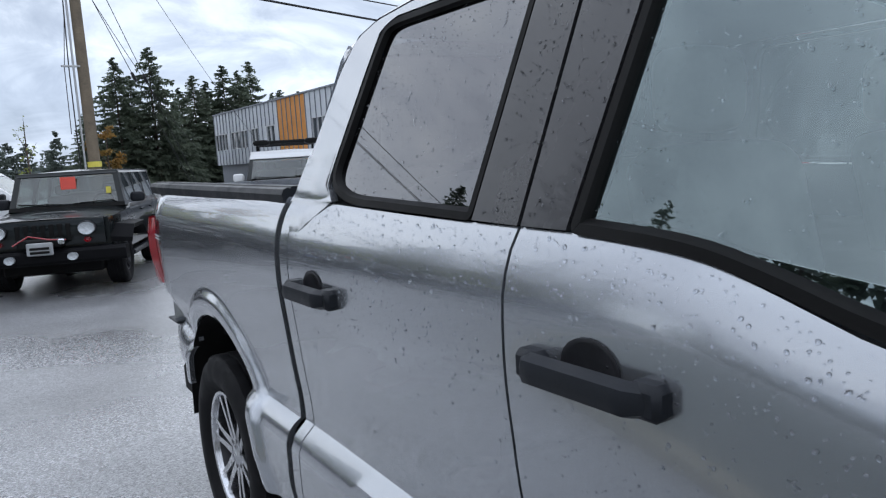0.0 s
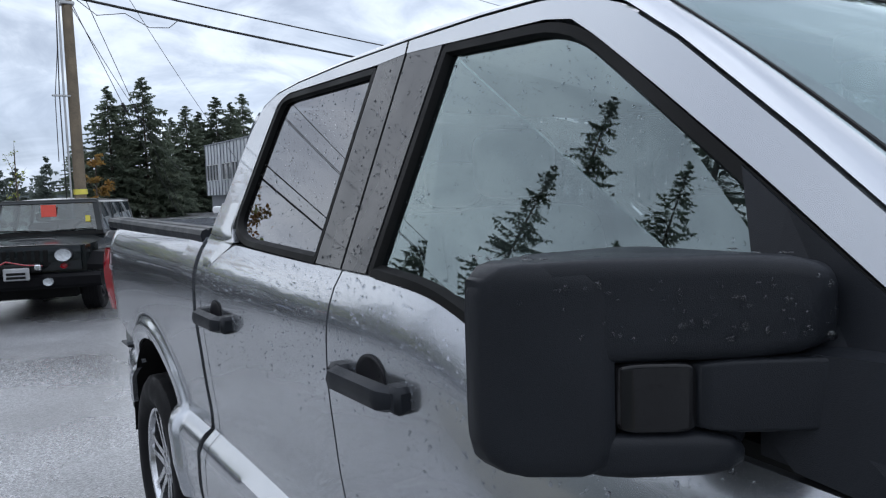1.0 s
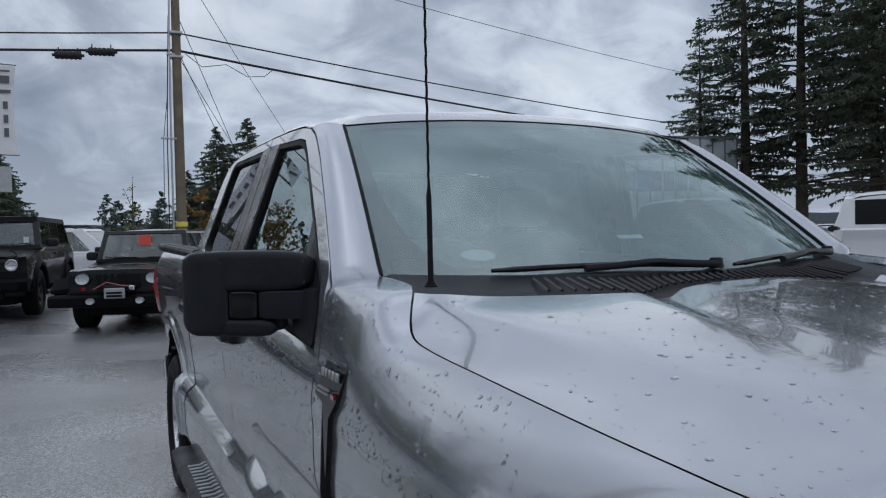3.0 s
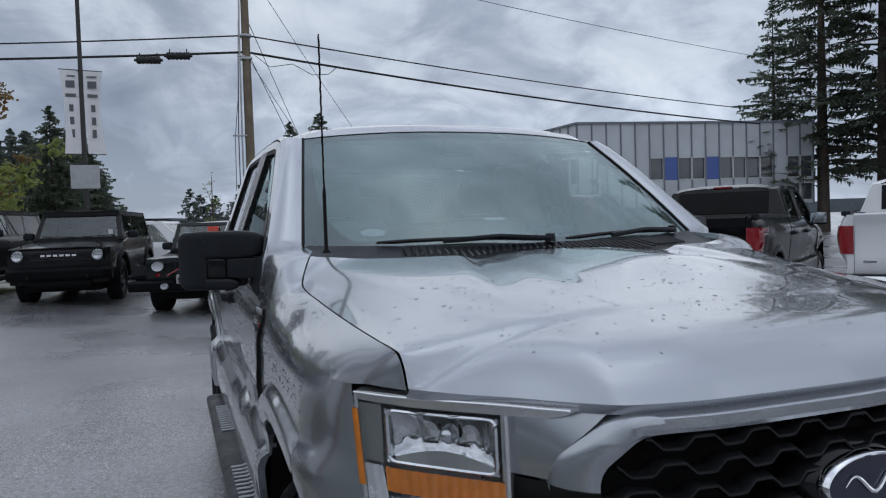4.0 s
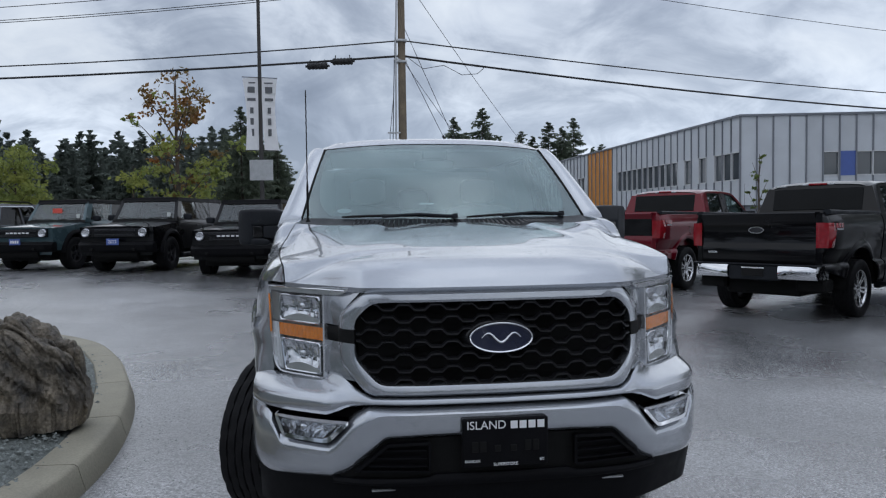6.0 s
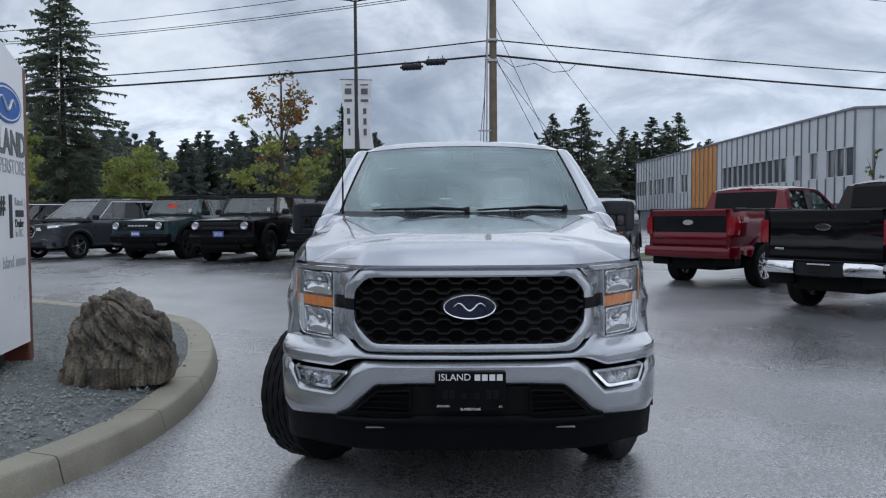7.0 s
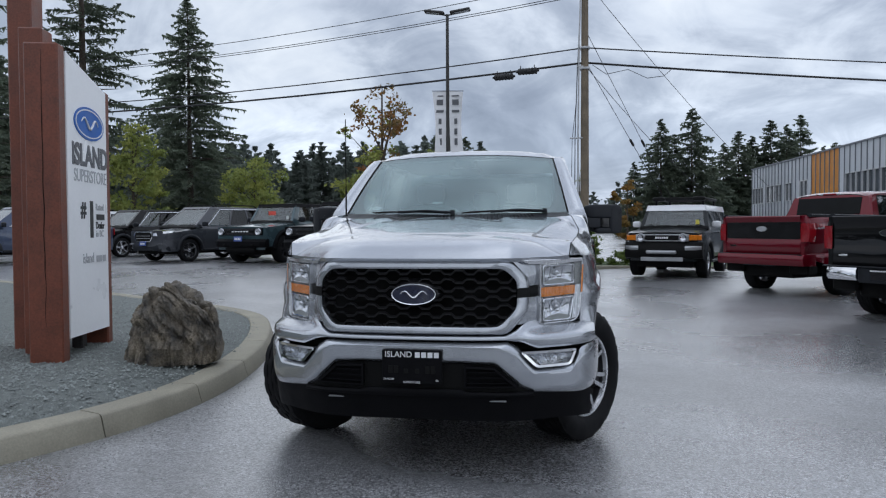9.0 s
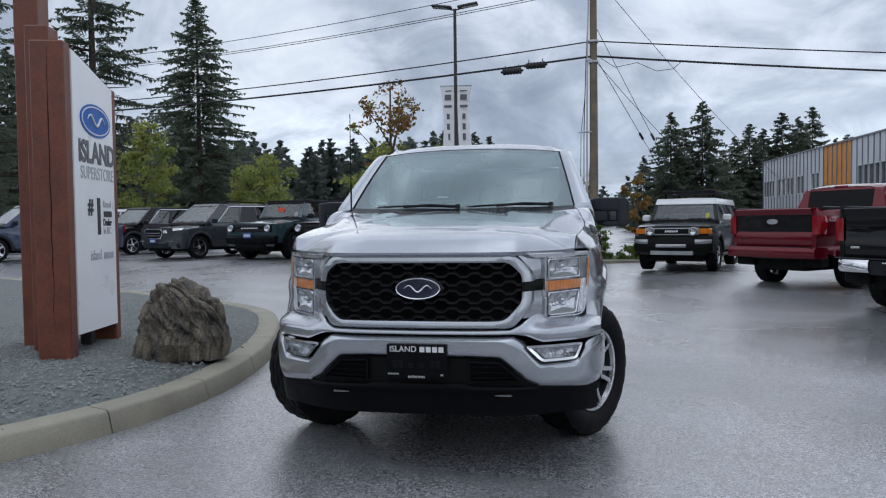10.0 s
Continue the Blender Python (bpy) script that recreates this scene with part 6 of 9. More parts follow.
for u0, u1 in ((-0.72, 0.02), (0.10, 0.80)):
    pts = [tuple(screen(u0 + (u1 - u0) * k / 12, 0.006 + 0.020 * math.sin(math.pi * k / 12), 0.016)) for k in range(13)]
    wip = part("wiper", Shape().tube(pts, [0.005] + [0.008] * 11 + [0.005], 6), GLOSS_BLACK, truck, "black wiper arm and blade", 60)
    pts = [tuple(screen(u0 + (u1 - u0) * (0.35 + 0.65 * k / 8), 0.0 + 0.022 * (1 - abs(2 * k / 8 - 1)), 0.026)) for k in range(9)]
    part("wiper_arm", Shape().tube(pts, 0.010, 6), PLASTIC, wip, smooth=60)
    p = screen(u1, 0.0, 0.01)
    part("pivot_cap", Shape().turned([(0, 0.03), (0.016, 0.028), (0.02, 0.0)], 12, Matrix.Translation(p)), PLASTIC, wip)

# aerial
AX, AY, AZ = -0.785, 1.280, 1.468
part("aerial_base", Shape().turned([(0.016, 0), (0.012, 0.006), (0.0065, 0.014), (0.0060, 0.20), (0.0042, 0.21), (0.0038, 0.22)], 12, Matrix.Translation((AX, AY, AZ))), SEAL, truck, "black whip aerial", 60)
wave = [(AX + 0.0008 * math.sin(k * 1.9), AY + 0.0008 * math.cos(k * 1.9), AZ + 0.21 + 0.505 * k / 40) for k in range(41)]
part("aerial_whip", Shape().tube(wave, [0.0032] * 40 + [0.0022], 6), SEAL, truck, smooth=60)

# ---- nose: grille, surround, lamps, bumper ----
def face(x, z, off=0.0):
    return (x, nose(x) + 0.08 * (z - 1.0) - off, z)


GRILLE = rounded([(0.478, 1.158), (0.545, 1.092), (0.545, 0.945), (0.455, 0.852), (-0.455, 0.852), (-0.545, 0.945), (-0.545, 1.092), (-0.478, 1.158)], 0.03, 4)
OUT = rounded([(0.515, 1.199), (0.612, 1.112), (0.612, 0.922), (0.500, 0.806), (-0.500, 0.806), (-0.612, 0.922), (-0.612, 1.112), (-0.515, 1.199)], 0.035, 4)


def match(poly, other, n=160):
    return resample(list(poly) + [poly[0]], n)[:-1], resample(list(other) + [other[0]], n)[:-1]


ga, gb = match(GRILLE, OUT)
rows = []
for t, off in ((-0.06, -0.055), (0.0, -0.012), (0.08, 0.006), (0.3, 0.012), (0.75, 0.010), (0.95, 0.0), (1.0, -0.012), (1.0, -0.05)):
    rows.append([face(a[0] + (b[0] - a[0]) * t, a[1] + (b[1] - a[1]) * t, off) for a, b in zip(ga, gb)])
part("grille_surround", Shape().grid(rows, wrap=True), SILVER, truck, "silver six-sided grille surround", 40)


def inside(x, z, poly=GRILLE):
    c = False
    for i in range(len(poly)):
        (x0, z0), (x1, z1) = poly[i], poly[(i + 1) % len(poly)]
        if (z0 > z) != (z1 > z) and x < (x1 - x0) * (z - z0) / (z1 - z0) + x0:
            c = not c
    return c


grille = part("grille", Shape().prism(inset(GRILLE, -0.012), lambda x, z: face(x, z, -0.060), lambda x, z: face(x, z, -0.075)), UNDER, truck, "black honeycomb grille")
PITCH, ROWS_G = 0.121, 7
for r in range(ROWS_G):
    zc = 0.864 + r * 0.0465
    ph = 0.5 if r % 2 else 0.0
    run = []
    for k in range(-70, 71):
        x = k * PITCH / 12
        f = ((x / PITCH + ph) % 1.0)
        tri = 4 * abs(f - 0.5) - 1                      # -1..1
        z = zc + 0.0100 * max(-1, min(1, tri * 2.8))
        if inside(x, z):
            run.append((x, z))
    if len(run) < 2:
        continue
    ring = [[face(x, z - 0.0075, -0.004), face(x, z - 0.0040, 0.004), face(x, z + 0.0010, 0.004), face(x, z + 0.0070, -0.012), face(x, z - 0.003, -0.045)] for x, z in run]
    part("grille_bar", Shape().loft(ring), GRILLE_BLACK, grille, smooth=40)
badge = part("emblem", Shape().prism(oval(0.121, 0.056), lambda u, w: (u, -0.066 + 0.08 * w, 1.025 + w), lambda u, w: (u, -0.02, 1.025 + w)), BLUE, truck, "blue oval emblem with chrome rim")
rr = Shape().grid([[(a * u, y + 0.08 * b * w, 1.025 + b * w) for u, w in oval(1, 1, 48)] for a, b, y in ((0.124, 0.0585, -0.03), (0.124, 0.0585, -0.070), (0.121, 0.0555, -0.073), (0.1165, 0.0512, -0.070), (0.1165, 0.0512, -0.06))], wrap=True)
part("rim", rr, CHROME, badge, smooth=50)
rr = Shape().grid([[(a * u, y + 0.08 * b * w, 1.025 + b * w) for u, w in oval(1, 1, 48)] for a, b, y in ((0.124, 0.0585, -0.045), (0.142, 0.076, -0.03), (0.152, 0.086, 0.0))], wrap=True)
part("surround", rr, GLOSS_BLACK, badge, smooth=50)
sw = Shape().tube([(-0.075 + 0.15 * k / 40, -0.0695 + 0.08 * w, 1.025 + w) for k, w in ((k, 0.017 * math.sin(k / 40 * 9.42)) for k in range(41))], [0.0012 + 0.0034 * math.sin(math.pi * k / 40) for k in range(41)], 6)
part("swash", sw, CHROME, badge, smooth=50)

# wings between grille surround and lamps, split by a black bar
for z0, z1, m_, x1 in ((1.062, 1.198, SILVER, 0.664), (0.856, 0.998, SILVER, 0.664), (1.000, 1.056, SEAL, 0.666)):
    rows = []
    for k in range(7):
        t = k / 6
        z = z0 + (z1 - z0) * t
        edge_in = interp(z, [0.80, 0.922, 1.112, 1.206], [0.506, 0.604, 0.604, 0.518])
        off = 0.012 * math.sin(math.pi * t) - (0.016 if m_ is SEAL else 0.012)
        rows.append([face(edge_in + (x1 - edge_in) * j / 6, z, off - 0.02 * (j / 6)) for j in range(7)])
    s = Shape().grid(rows)
    both("nose_fillet", s, m_, truck, smooth=50)

# the black bar runs on over the surround into the grille
band_rows = []
for t, off in ((-0.04, -0.045), (0.0, -0.009), (0.08, 0.009), (0.3, 0.015), (0.75, 0.013), (0.95, 0.004), (1.0, -0.008)):
    band_rows.append([face(0.545 + 0.067 * t, z, off) for z in (1.000, 1.003, 1.028, 1.053, 1.056)])
    band_rows[-1][0], band_rows[-1][-1] = face(0.545 + 0.067 * t, 1.000, off - 0.006), face(0.545 + 0.067 * t, 1.056, off - 0.006)
both("nose_band", Shape().grid(band_rows), SEAL, truck, "black bar across the grille surround", 40)

# fascia under the lamps
def strip(xs, lo, hi, surf, rows=10, prof=None, lip=0.03):
    g = []
    for x in xs:
        z0, z1 = lo(x), hi(x)
        col = []
        for k in range(rows + 1):
            t = k / rows
            z = z0 + (z1 - z0) * t
            px, py, pz = surf(x, z)
            col.append((px, py + (prof(t) if prof else 0), pz))
        col = [(col[0][0], col[0][1] + lip, col[0][2])] + col + [(col[-1][0], col[-1][1] + lip, col[-1][2])]
        g.append(col)
    return Shape().grid(g)


def bump_plan(x):
    return curve(abs(x), [0, 0.30, 0.50, 0.62, 0.74, 0.85, 0.93, 0.98, 1.0], [-0.105, -0.095, -0.062, -0.012, 0.065, 0.155, 0.255, 0.37, 0.50])


def fascia_at(x, z):
    """The fascia swells forward to meet the bumper under each lamp."""
    y = nose(x) - 0.012 - 0.035 * max(0, 0.85 - z) / 0.1
    low = bump_plan(x) + 0.020
    q = min(1.0, max(0.0, (0.846 - z) / 0.065))
    return (x, y + min(0.0, low - y) * ease((abs(x) - 0.50) / 0.14) * ease(q), z)


XS = [-0.975 + 1.95 * k / 100 for k in range(101)]
fascia = strip(XS, lambda x: interp(abs(x), [0, 0.50, 0.58, 0.66, 0.90, 0.975], [0.778, 0.778, 0.765, 0.732, 0.730, 0.735]),
               lambda x: interp(abs(x), [0, 0.49, 0.54, 0.60, 0.645, 0.67, 0.90, 0.975], [0.801, 0.802, 0.824, 0.866, 0.872, 0.846, 0.836, 0.84]),
               fascia_at, 12, lambda t: 0.012 * (2 * t - 1) ** 4)
part("lower_fascia", fascia, SILVER, truck, "silver fascia under the headlights", 40)
XB = [-1.0 + 2.0 * k / 120 for k in range(121)]
BUMP_LO = ([0, 0.27, 0.44, 0.575, 0.63, 0.90, 0.97, 1.0], [0.662, 0.660, 0.650, 0.520, 0.494, 0.462, 0.475, 0.52])
BUMP_HI = ([0, 0.50, 0.555, 0.645, 0.845, 0.89, 0.97, 1.0], [0.768, 0.766, 0.735, 0.622, 0.618, 0.712, 0.728, 0.715])
bump = strip(XB, lambda x: interp(abs(x), *BUMP_LO), lambda x: interp(abs(x), *BUMP_HI), lambda x, z: (x, bump_plan(x) + 0.10 * max(0, 0.62 - z), z), 12,
             lambda t: 0.035 * max(0, (t - 0.80) / 0.20) ** 2 + 0.03 * max(0, (0.25 - t) / 0.25) ** 2, 0.06)
bumper = part("front_bumper", bump, SILVER, truck, "silver front bumper with fog lamps and a black intake", 35)
part("bumper_core", strip([-0.97 + 1.94 * k / 60 for k in range(61)], lambda x: 0.40, lambda x: 0.735, lambda x, z: (x, bump_plan(x) + 0.13, z), 4), UNDER, bumper)
part("intake", strip([-0.62 + 1.24 * k / 40 for k in range(41)], lambda x: interp(abs(x), [0, 0.56, 0.62], [0.505, 0.505, 0.49]), lambda x: interp(abs(x), [0, 0.44, 0.57, 0.62], [0.66, 0.65, 0.53, 0.50]), lambda x, z: (x, bump_plan(x) + 0.035, z), 4), UNDER, bumper, "black lower intake")
for sgn in (-1, 1):
    vp = rounded([(0.275, 0.648), (0.435, 0.640), (0.562, 0.530), (0.275, 0.530)], 0.012, 3)
    s = Shape()
    q = inset(vp, 0.010)
    s.grid([[(sgn * x, bump_plan(x) + o, z) for x, z in pl] for pl, o in ((vp, 0.03), (vp, 0.0), (q, -0.002), (q, 0.022))], wrap=True)
    s.add([(sgn * x, bump_plan(x) + 0.02, z) for x, z in q], [tuple(range(len(q)))])
    vent = part("vent", s, DARK_PLASTIC, bumper, smooth=30)
    for z in (0.615, 0.585, 0.555):
        xe = interp(z, [0.53, 0.64], [0.55, 0.43]) - 0.02
        part("vent_slat", Shape().loft([[(sgn * x, bump_plan(x) + 0.022, z - 0.006), (sgn * x, bump_plan(x) + 0.004, z - 0.002), (sgn * x, bump_plan(x) + 0.004, z + 0.003), (sgn * x, bump_plan(x) + 0.022, z + 0.006)] for x in (0.29, 0.36, xe)]), DARK_PLASTIC, vent)
lipb = strip([-0.64 + 1.28 * k / 50 for k in range(51)], lambda x: 0.478, lambda x: interp(abs(x), [0, 0.26, 0.29, 0.64], [0.520, 0.520, 0.508, 0.500]), lambda x, z: (x, bump_plan(x) + 0.006, z), 4, lambda t: 0.01 * (2 * t - 1) ** 2)
part("intake_lip", lipb, DARK_PLASTIC, bumper, smooth=40)
chin = strip([-0.95 + 1.90 * k / 60 for k in range(61)], lambda x: interp(abs(x), [0, 0.8, 0.95], [0.335, 0.325, 0.30]), lambda x: interp(abs(x), [0, 0.60, 0.64, 0.90, 0.95], [0.485, 0.485, 0.498, 0.468, 0.48]), lambda x, z: (x, bump_plan(x) + 0.045 + 0.35 * max(0, 0.47 - z), z), 6)
part("chin_valance", chin, DARK_PLASTIC, bumper, "black plastic chin", 40)
for x in (-0.44, 0.44):
    part("tow_hook_slot", Shape().box((x - 0.055, bump_plan(x) + 0.045, 0.447), (x + 0.055, bump_plan(x) + 0.07, 0.455), 0.003), GALV, bumper)
FOG = [(0.566, 0.722), (0.874, 0.716), (0.838, 0.628), (0.655, 0.630)]
for sgn in (-1, 1):
    fp = rounded(FOG, 0.018, 3)

    def fog(x, z, o):
        return (sgn * x, bump_plan(x) + 0.012 + o, z)

    fa, fb = match(fp, inset(fp, 0.013), 40)
    lampf = part("fog_lamp", Shape().grid([[fog(x, z, o) for x, z in pl] for pl, o in ((fa, 0.05), (fa, -0.012), (fb, -0.008), (fb, 0.05))], wrap=True), CHROME, bumper, "chrome-edged fog lamp", 40)
    q = resample([(0.60, 0.705), (0.855, 0.700)], 24)
    w = resample([(0.672, 0.643), (0.828, 0.641)], 24)
    rows = []
    for j in range(9):
        t = j / 8
        rows.append([fog(a[0] + (b[0] - a[0]) * t, a[1] + (b[1] - a[1]) * t, 0.012 + 0.03 * math.sin(math.pi * t) + 0.006 * math.sin(k * 2.6)) for k, (a, b) in enumerate(zip(q, w))])
    part("reflector", Shape().grid(rows), REFLECTOR, lampf, smooth=30)
    part("lens", Shape().prism(fb, lambda x, z: fog(x, z, -0.004), lambda x, z: fog(x, z, 0.0)), LAMP_GLASS, lampf).visible_shadow = False
    part("bulb", Shape().turned([(0, 0.02), (0.018, 0.014), (0.022, 0)], 14, Matrix.Translation(fog(0.745, 0.672, 0.03)) @ pose(0, 0, 0, 90, 0, 0)), REFLECTOR, lampf, smooth=60)

# number plate holder
plate = part("number_plate_holder", Shape().box((-0.163, -0.128, 0.552), (0.163, -0.112, 0.735), 0.006), DARK_PLASTIC, bumper, "black dealer plate holder with white lettering")
letters("lettering", "ISLAND", 0.044, Matrix.Translation((-0.072, -0.129, 0.709)) @ pose(0, 0, 0, 90, 0, 0), WHITE_INK, plate, 0.001)
part("word_bar", bars([0.026] * 4, 0.028, 0.008).moved(Matrix.Translation((0.083, -0.129, 0.709)) @ pose(0, 0, 0, 90, 0, 0)), WHITE_INK, plate)
letters("lettering", "SUPERSTORE", 0.016, Matrix.Translation((0.0, -0.129, 0.562)) @ pose(0, 0, 0, 90, 0, 0), WHITE_INK, plate, 0.001)
letters("lettering", "DUNCAN", 0.013, Matrix.Translation((-0.125, -0.129, 0.577)) @ pose(0, 0, 0, 90, 0, 0), WHITE_INK, plate, 0.001)
letters("lettering", "BC", 0.013, Matrix.Translation((0.138, -0.129, 0.574)) @ pose(0, 0, 0, 90, 0, 0), WHITE_INK, plate, 0.001)
for x in (-0.085, 0.085, -0.03, 0.03, -0.115, 0.115):
    part("clip", Shape().box((x - 0.012, -0.131, 0.61), (x + 0.012, -0.127, 0.65 if abs(x) > 0.05 else 0.635), 0.003), SEAL, plate)


# ---- headlights ----
def lamp_face(x, z, off=0.0):
    n = Vector((0.70, -0.72, 0)) if x > 0.6 else Vector((0, -1, 0))
    p = Vector((x, nose(x) + 0.05 * (z - 1.0), z)) + n * off
    return tuple(p)


def lamp_fill(poly, off, wob=None, nx=20, nz=10):
    """A sheet over a four-cornered outline (foot inner, foot outer, top outer, top inner) on the lamp's face."""
    a, b, c, d = (Vector(p) for p in poly)
    rows = []
    for i in range(nz + 1):
        row = []
        for j in range(nx + 1):
            p = a.lerp(b, j / nx).lerp(d.lerp(c, j / nx), i / nz)
            row.append(lamp_face(p.x, p.y, off + (wob(j / nx, i / nz) if wob else 0)))
        rows.append(row)
    return Shape().grid(rows)


def lamp_rim(poly, w, o, deep, r=0.012):
    """A raised rim of width w inside an outline on the lamp's face."""
    pl = rounded(poly, r, 4)
    pa, pb = match(pl, inset(pl, w), 72)
    pm = match(pl, inset(pl, w * 0.5), 72)[1]
    return Shape().grid([[lamp_face(x, z, oo) for x, z in q] for q, oo in ((pa, o - deep), (pa, o - 0.001), (pm, o + 0.002), (pb, o - 0.001), (pb, o - deep))], wrap=True)


LX0, LZ0, LZ1 = 0.668, 0.842, 1.206
LAMP_EDGE = [(LX0, LZ0), (0.872, LZ0), (0.897, 0.90), (0.911, 1.19), (0.905, LZ1), (LX0, LZ1)]
for sgn in (-1, 1):
    def put(name, shape, m_, parent, label="", smooth=40):
        return part(name, shape if sgn > 0 else shape.mirrored(), m_, parent, label, smooth)

    hl = put("headlight", lamp_fill([(LX0, LZ0), (0.890, LZ0), (0.911, LZ1), (LX0, LZ1)], -0.060), LAMP_GREY, truck, "clear headlight with amber band and chrome bezel")
    put("bezel", lamp_rim(LAMP_EDGE, 0.008, 0.000, 0.065, [0.006, 0.03, 0.05, 0.02, 0.01, 0.006]), LAMP_GREY, hl)
    put("inner_column", lamp_fill([(LX0 + 0.004, LZ0 + 0.006), (0.680, LZ0 + 0.006), (0.680, 1.180), (LX0 + 0.004, 1.180)], -0.006), LAMP_GREY, hl)
    # brow: a grey blade along the top that runs on to the grille
    brow_x = (0.572, 0.590, 0.615, 0.668, 0.74, 0.82, 0.90)
    brow_z = (1.203, 1.190, 1.181, 1.179, 1.179, 1.180, 1.184)
    put("brow", Shape().loft([[lamp_face(x, z, 0.001), lamp_face(x, 1.205, 0.006), lamp_face(x, 1.209, -0.004), lamp_face(x, 1.206, -0.03), lamp_face(x, z, -0.03)] for x, z in zip(brow_x, brow_z)]), LAMP_GREY, hl, "grey brow running to the grille")
    put("brow_line", Shape().tube([lamp_face(x, 1.200, 0.006) for x in (0.585, 0.62, 0.66, 0.75, 0.85, 0.905)], 0.0028, 6), CHROME, hl)
    for bowl in ([(0.684, 1.056), (0.860, 1.060), (0.862, 1.172), (0.684, 1.170)], [(0.684, 0.856), (0.838, 0.856), (0.858, 0.990), (0.684, 0.984)]):
        zc = sum(q[1] for q in bowl) / 4

        def dish(u, v):
            """Depth of the bowl with its stepped facets."""
            flute = 0.007 * math.copysign(abs(math.sin(u * 21)) ** 0.6, math.sin(u * 21)) * (1 if v > 0.35 else 0.2)
            return -0.048 * math.sin(math.pi * u) ** 0.45 * math.sin(math.pi * v) ** 0.45 + flute * math.sin(math.pi * u) ** 0.3

        put("bowl", lamp_fill(bowl, -0.004, dish, 48, 18), REFLECTOR, hl, "chrome lamp bowl", 25)
        put("bowl_rim", lamp_rim(bowl, 0.007, 0.000, 0.025, 0.016), CHROME, hl)
        c = lamp_face(0.766, zc + 0.012, -0.034)
        put("bulb", Shape().turned([(0, 0.035), (0.012, 0.032), (0.017, 0.015), (0.018, 0.0)], 14, Matrix.Translation(c) @ pose(0, 0, 0, 90, 0, 44)), REFLECTOR, hl, smooth=60)
        z0 = bowl[0][1]
        put("shade", Shape().loft([[lamp_face(x, z0 + 0.006, -0.003), lamp_face(x, z0 + 0.014 + 0.024 * math.sin(math.pi * (x - 0.692) / 0.16), -0.010), lamp_face(x, z0 + 0.006, -0.04)] for x in (0.694, 0.72, 0.745, 0.77, 0.795, 0.82, 0.848)]), GREEN_GREY, hl, smooth=60)
    put("indicator", lamp_fill([(0.674, 0.994), (0.862, 1.000), (0.863, 1.050), (0.674, 1.046)], -0.002, lambda u, v: 0.0018 * math.sin(u * 75), 60, 3), AMBER, hl, "amber indicator band", 30)
    put("side_marker", lamp_fill([(0.893, 1.005), (0.9035, 1.005), (0.9105, 1.165), (0.9015, 1.165)], 0.0034, lambda u, v: 0.002 * math.sin(math.pi * u), 6, 8), AMBER, hl, "amber side marker")
    put("light_guide", lamp_fill([(0.846, 0.858), (0.886, 0.866), (0.896, 1.050), (0.868, 1.050)], -0.004, lambda u, v: 0.0012 * math.sin(u * 14), 16, 12), LIGHT_GUIDE, hl, "fluted clear light guide", 30)
    put("inner_panel", lamp_fill([(0.868, 1.055), (0.897, 1.055), (0.903, 1.176), (0.868, 1.176)], -0.008, None, 3, 3), GREEN_GREY, hl)
    lens = lamp_fill([(LX0 + 0.006, LZ0 + 0.006), (0.884, LZ0 + 0.008), (0.909, LZ1 - 0.026), (LX0 + 0.006, LZ1 - 0.026)], 0.004, None, 12, 8)
    put("lens", lens, LAMP_GLASS, hl, "clear outer lens", 60).visible_shadow = False


# ---- mirrors, handles, badges ----
def soft_box(lo, hi, r, n=5, warp=None):
    """A box with round edges, as a loft of rounded rectangles along x."""
    (x0, y0, z0), (x1, y1, z1) = lo, hi
    rings = []
    for t, shrink in ((0, r), (0.06, r * 0.45), (0.16, r * 0.12), (0.3, 0), (0.7, 0), (0.84, r * 0.12), (0.94, r * 0.45), (1, r)):
        x = x0 + (x1 - x0) * t
        s = shrink
        pl = rounded([(y0 + s, z0 + s), (y1 - s, z0 + s), (y1 - s, z1 - s), (y0 + s, z1 - s)], r, n)
        rings.append([warp(x, y, z) if warp else (x, y, z) for y, z in pl])
    return Shape().loft(rings)


def mirror_sweep(x):
    return interp(x, [0.93, 0.97, 1.14, 1.20, 1.238], [-0.15, -0.12, 0.0, 0.050, 0.095])


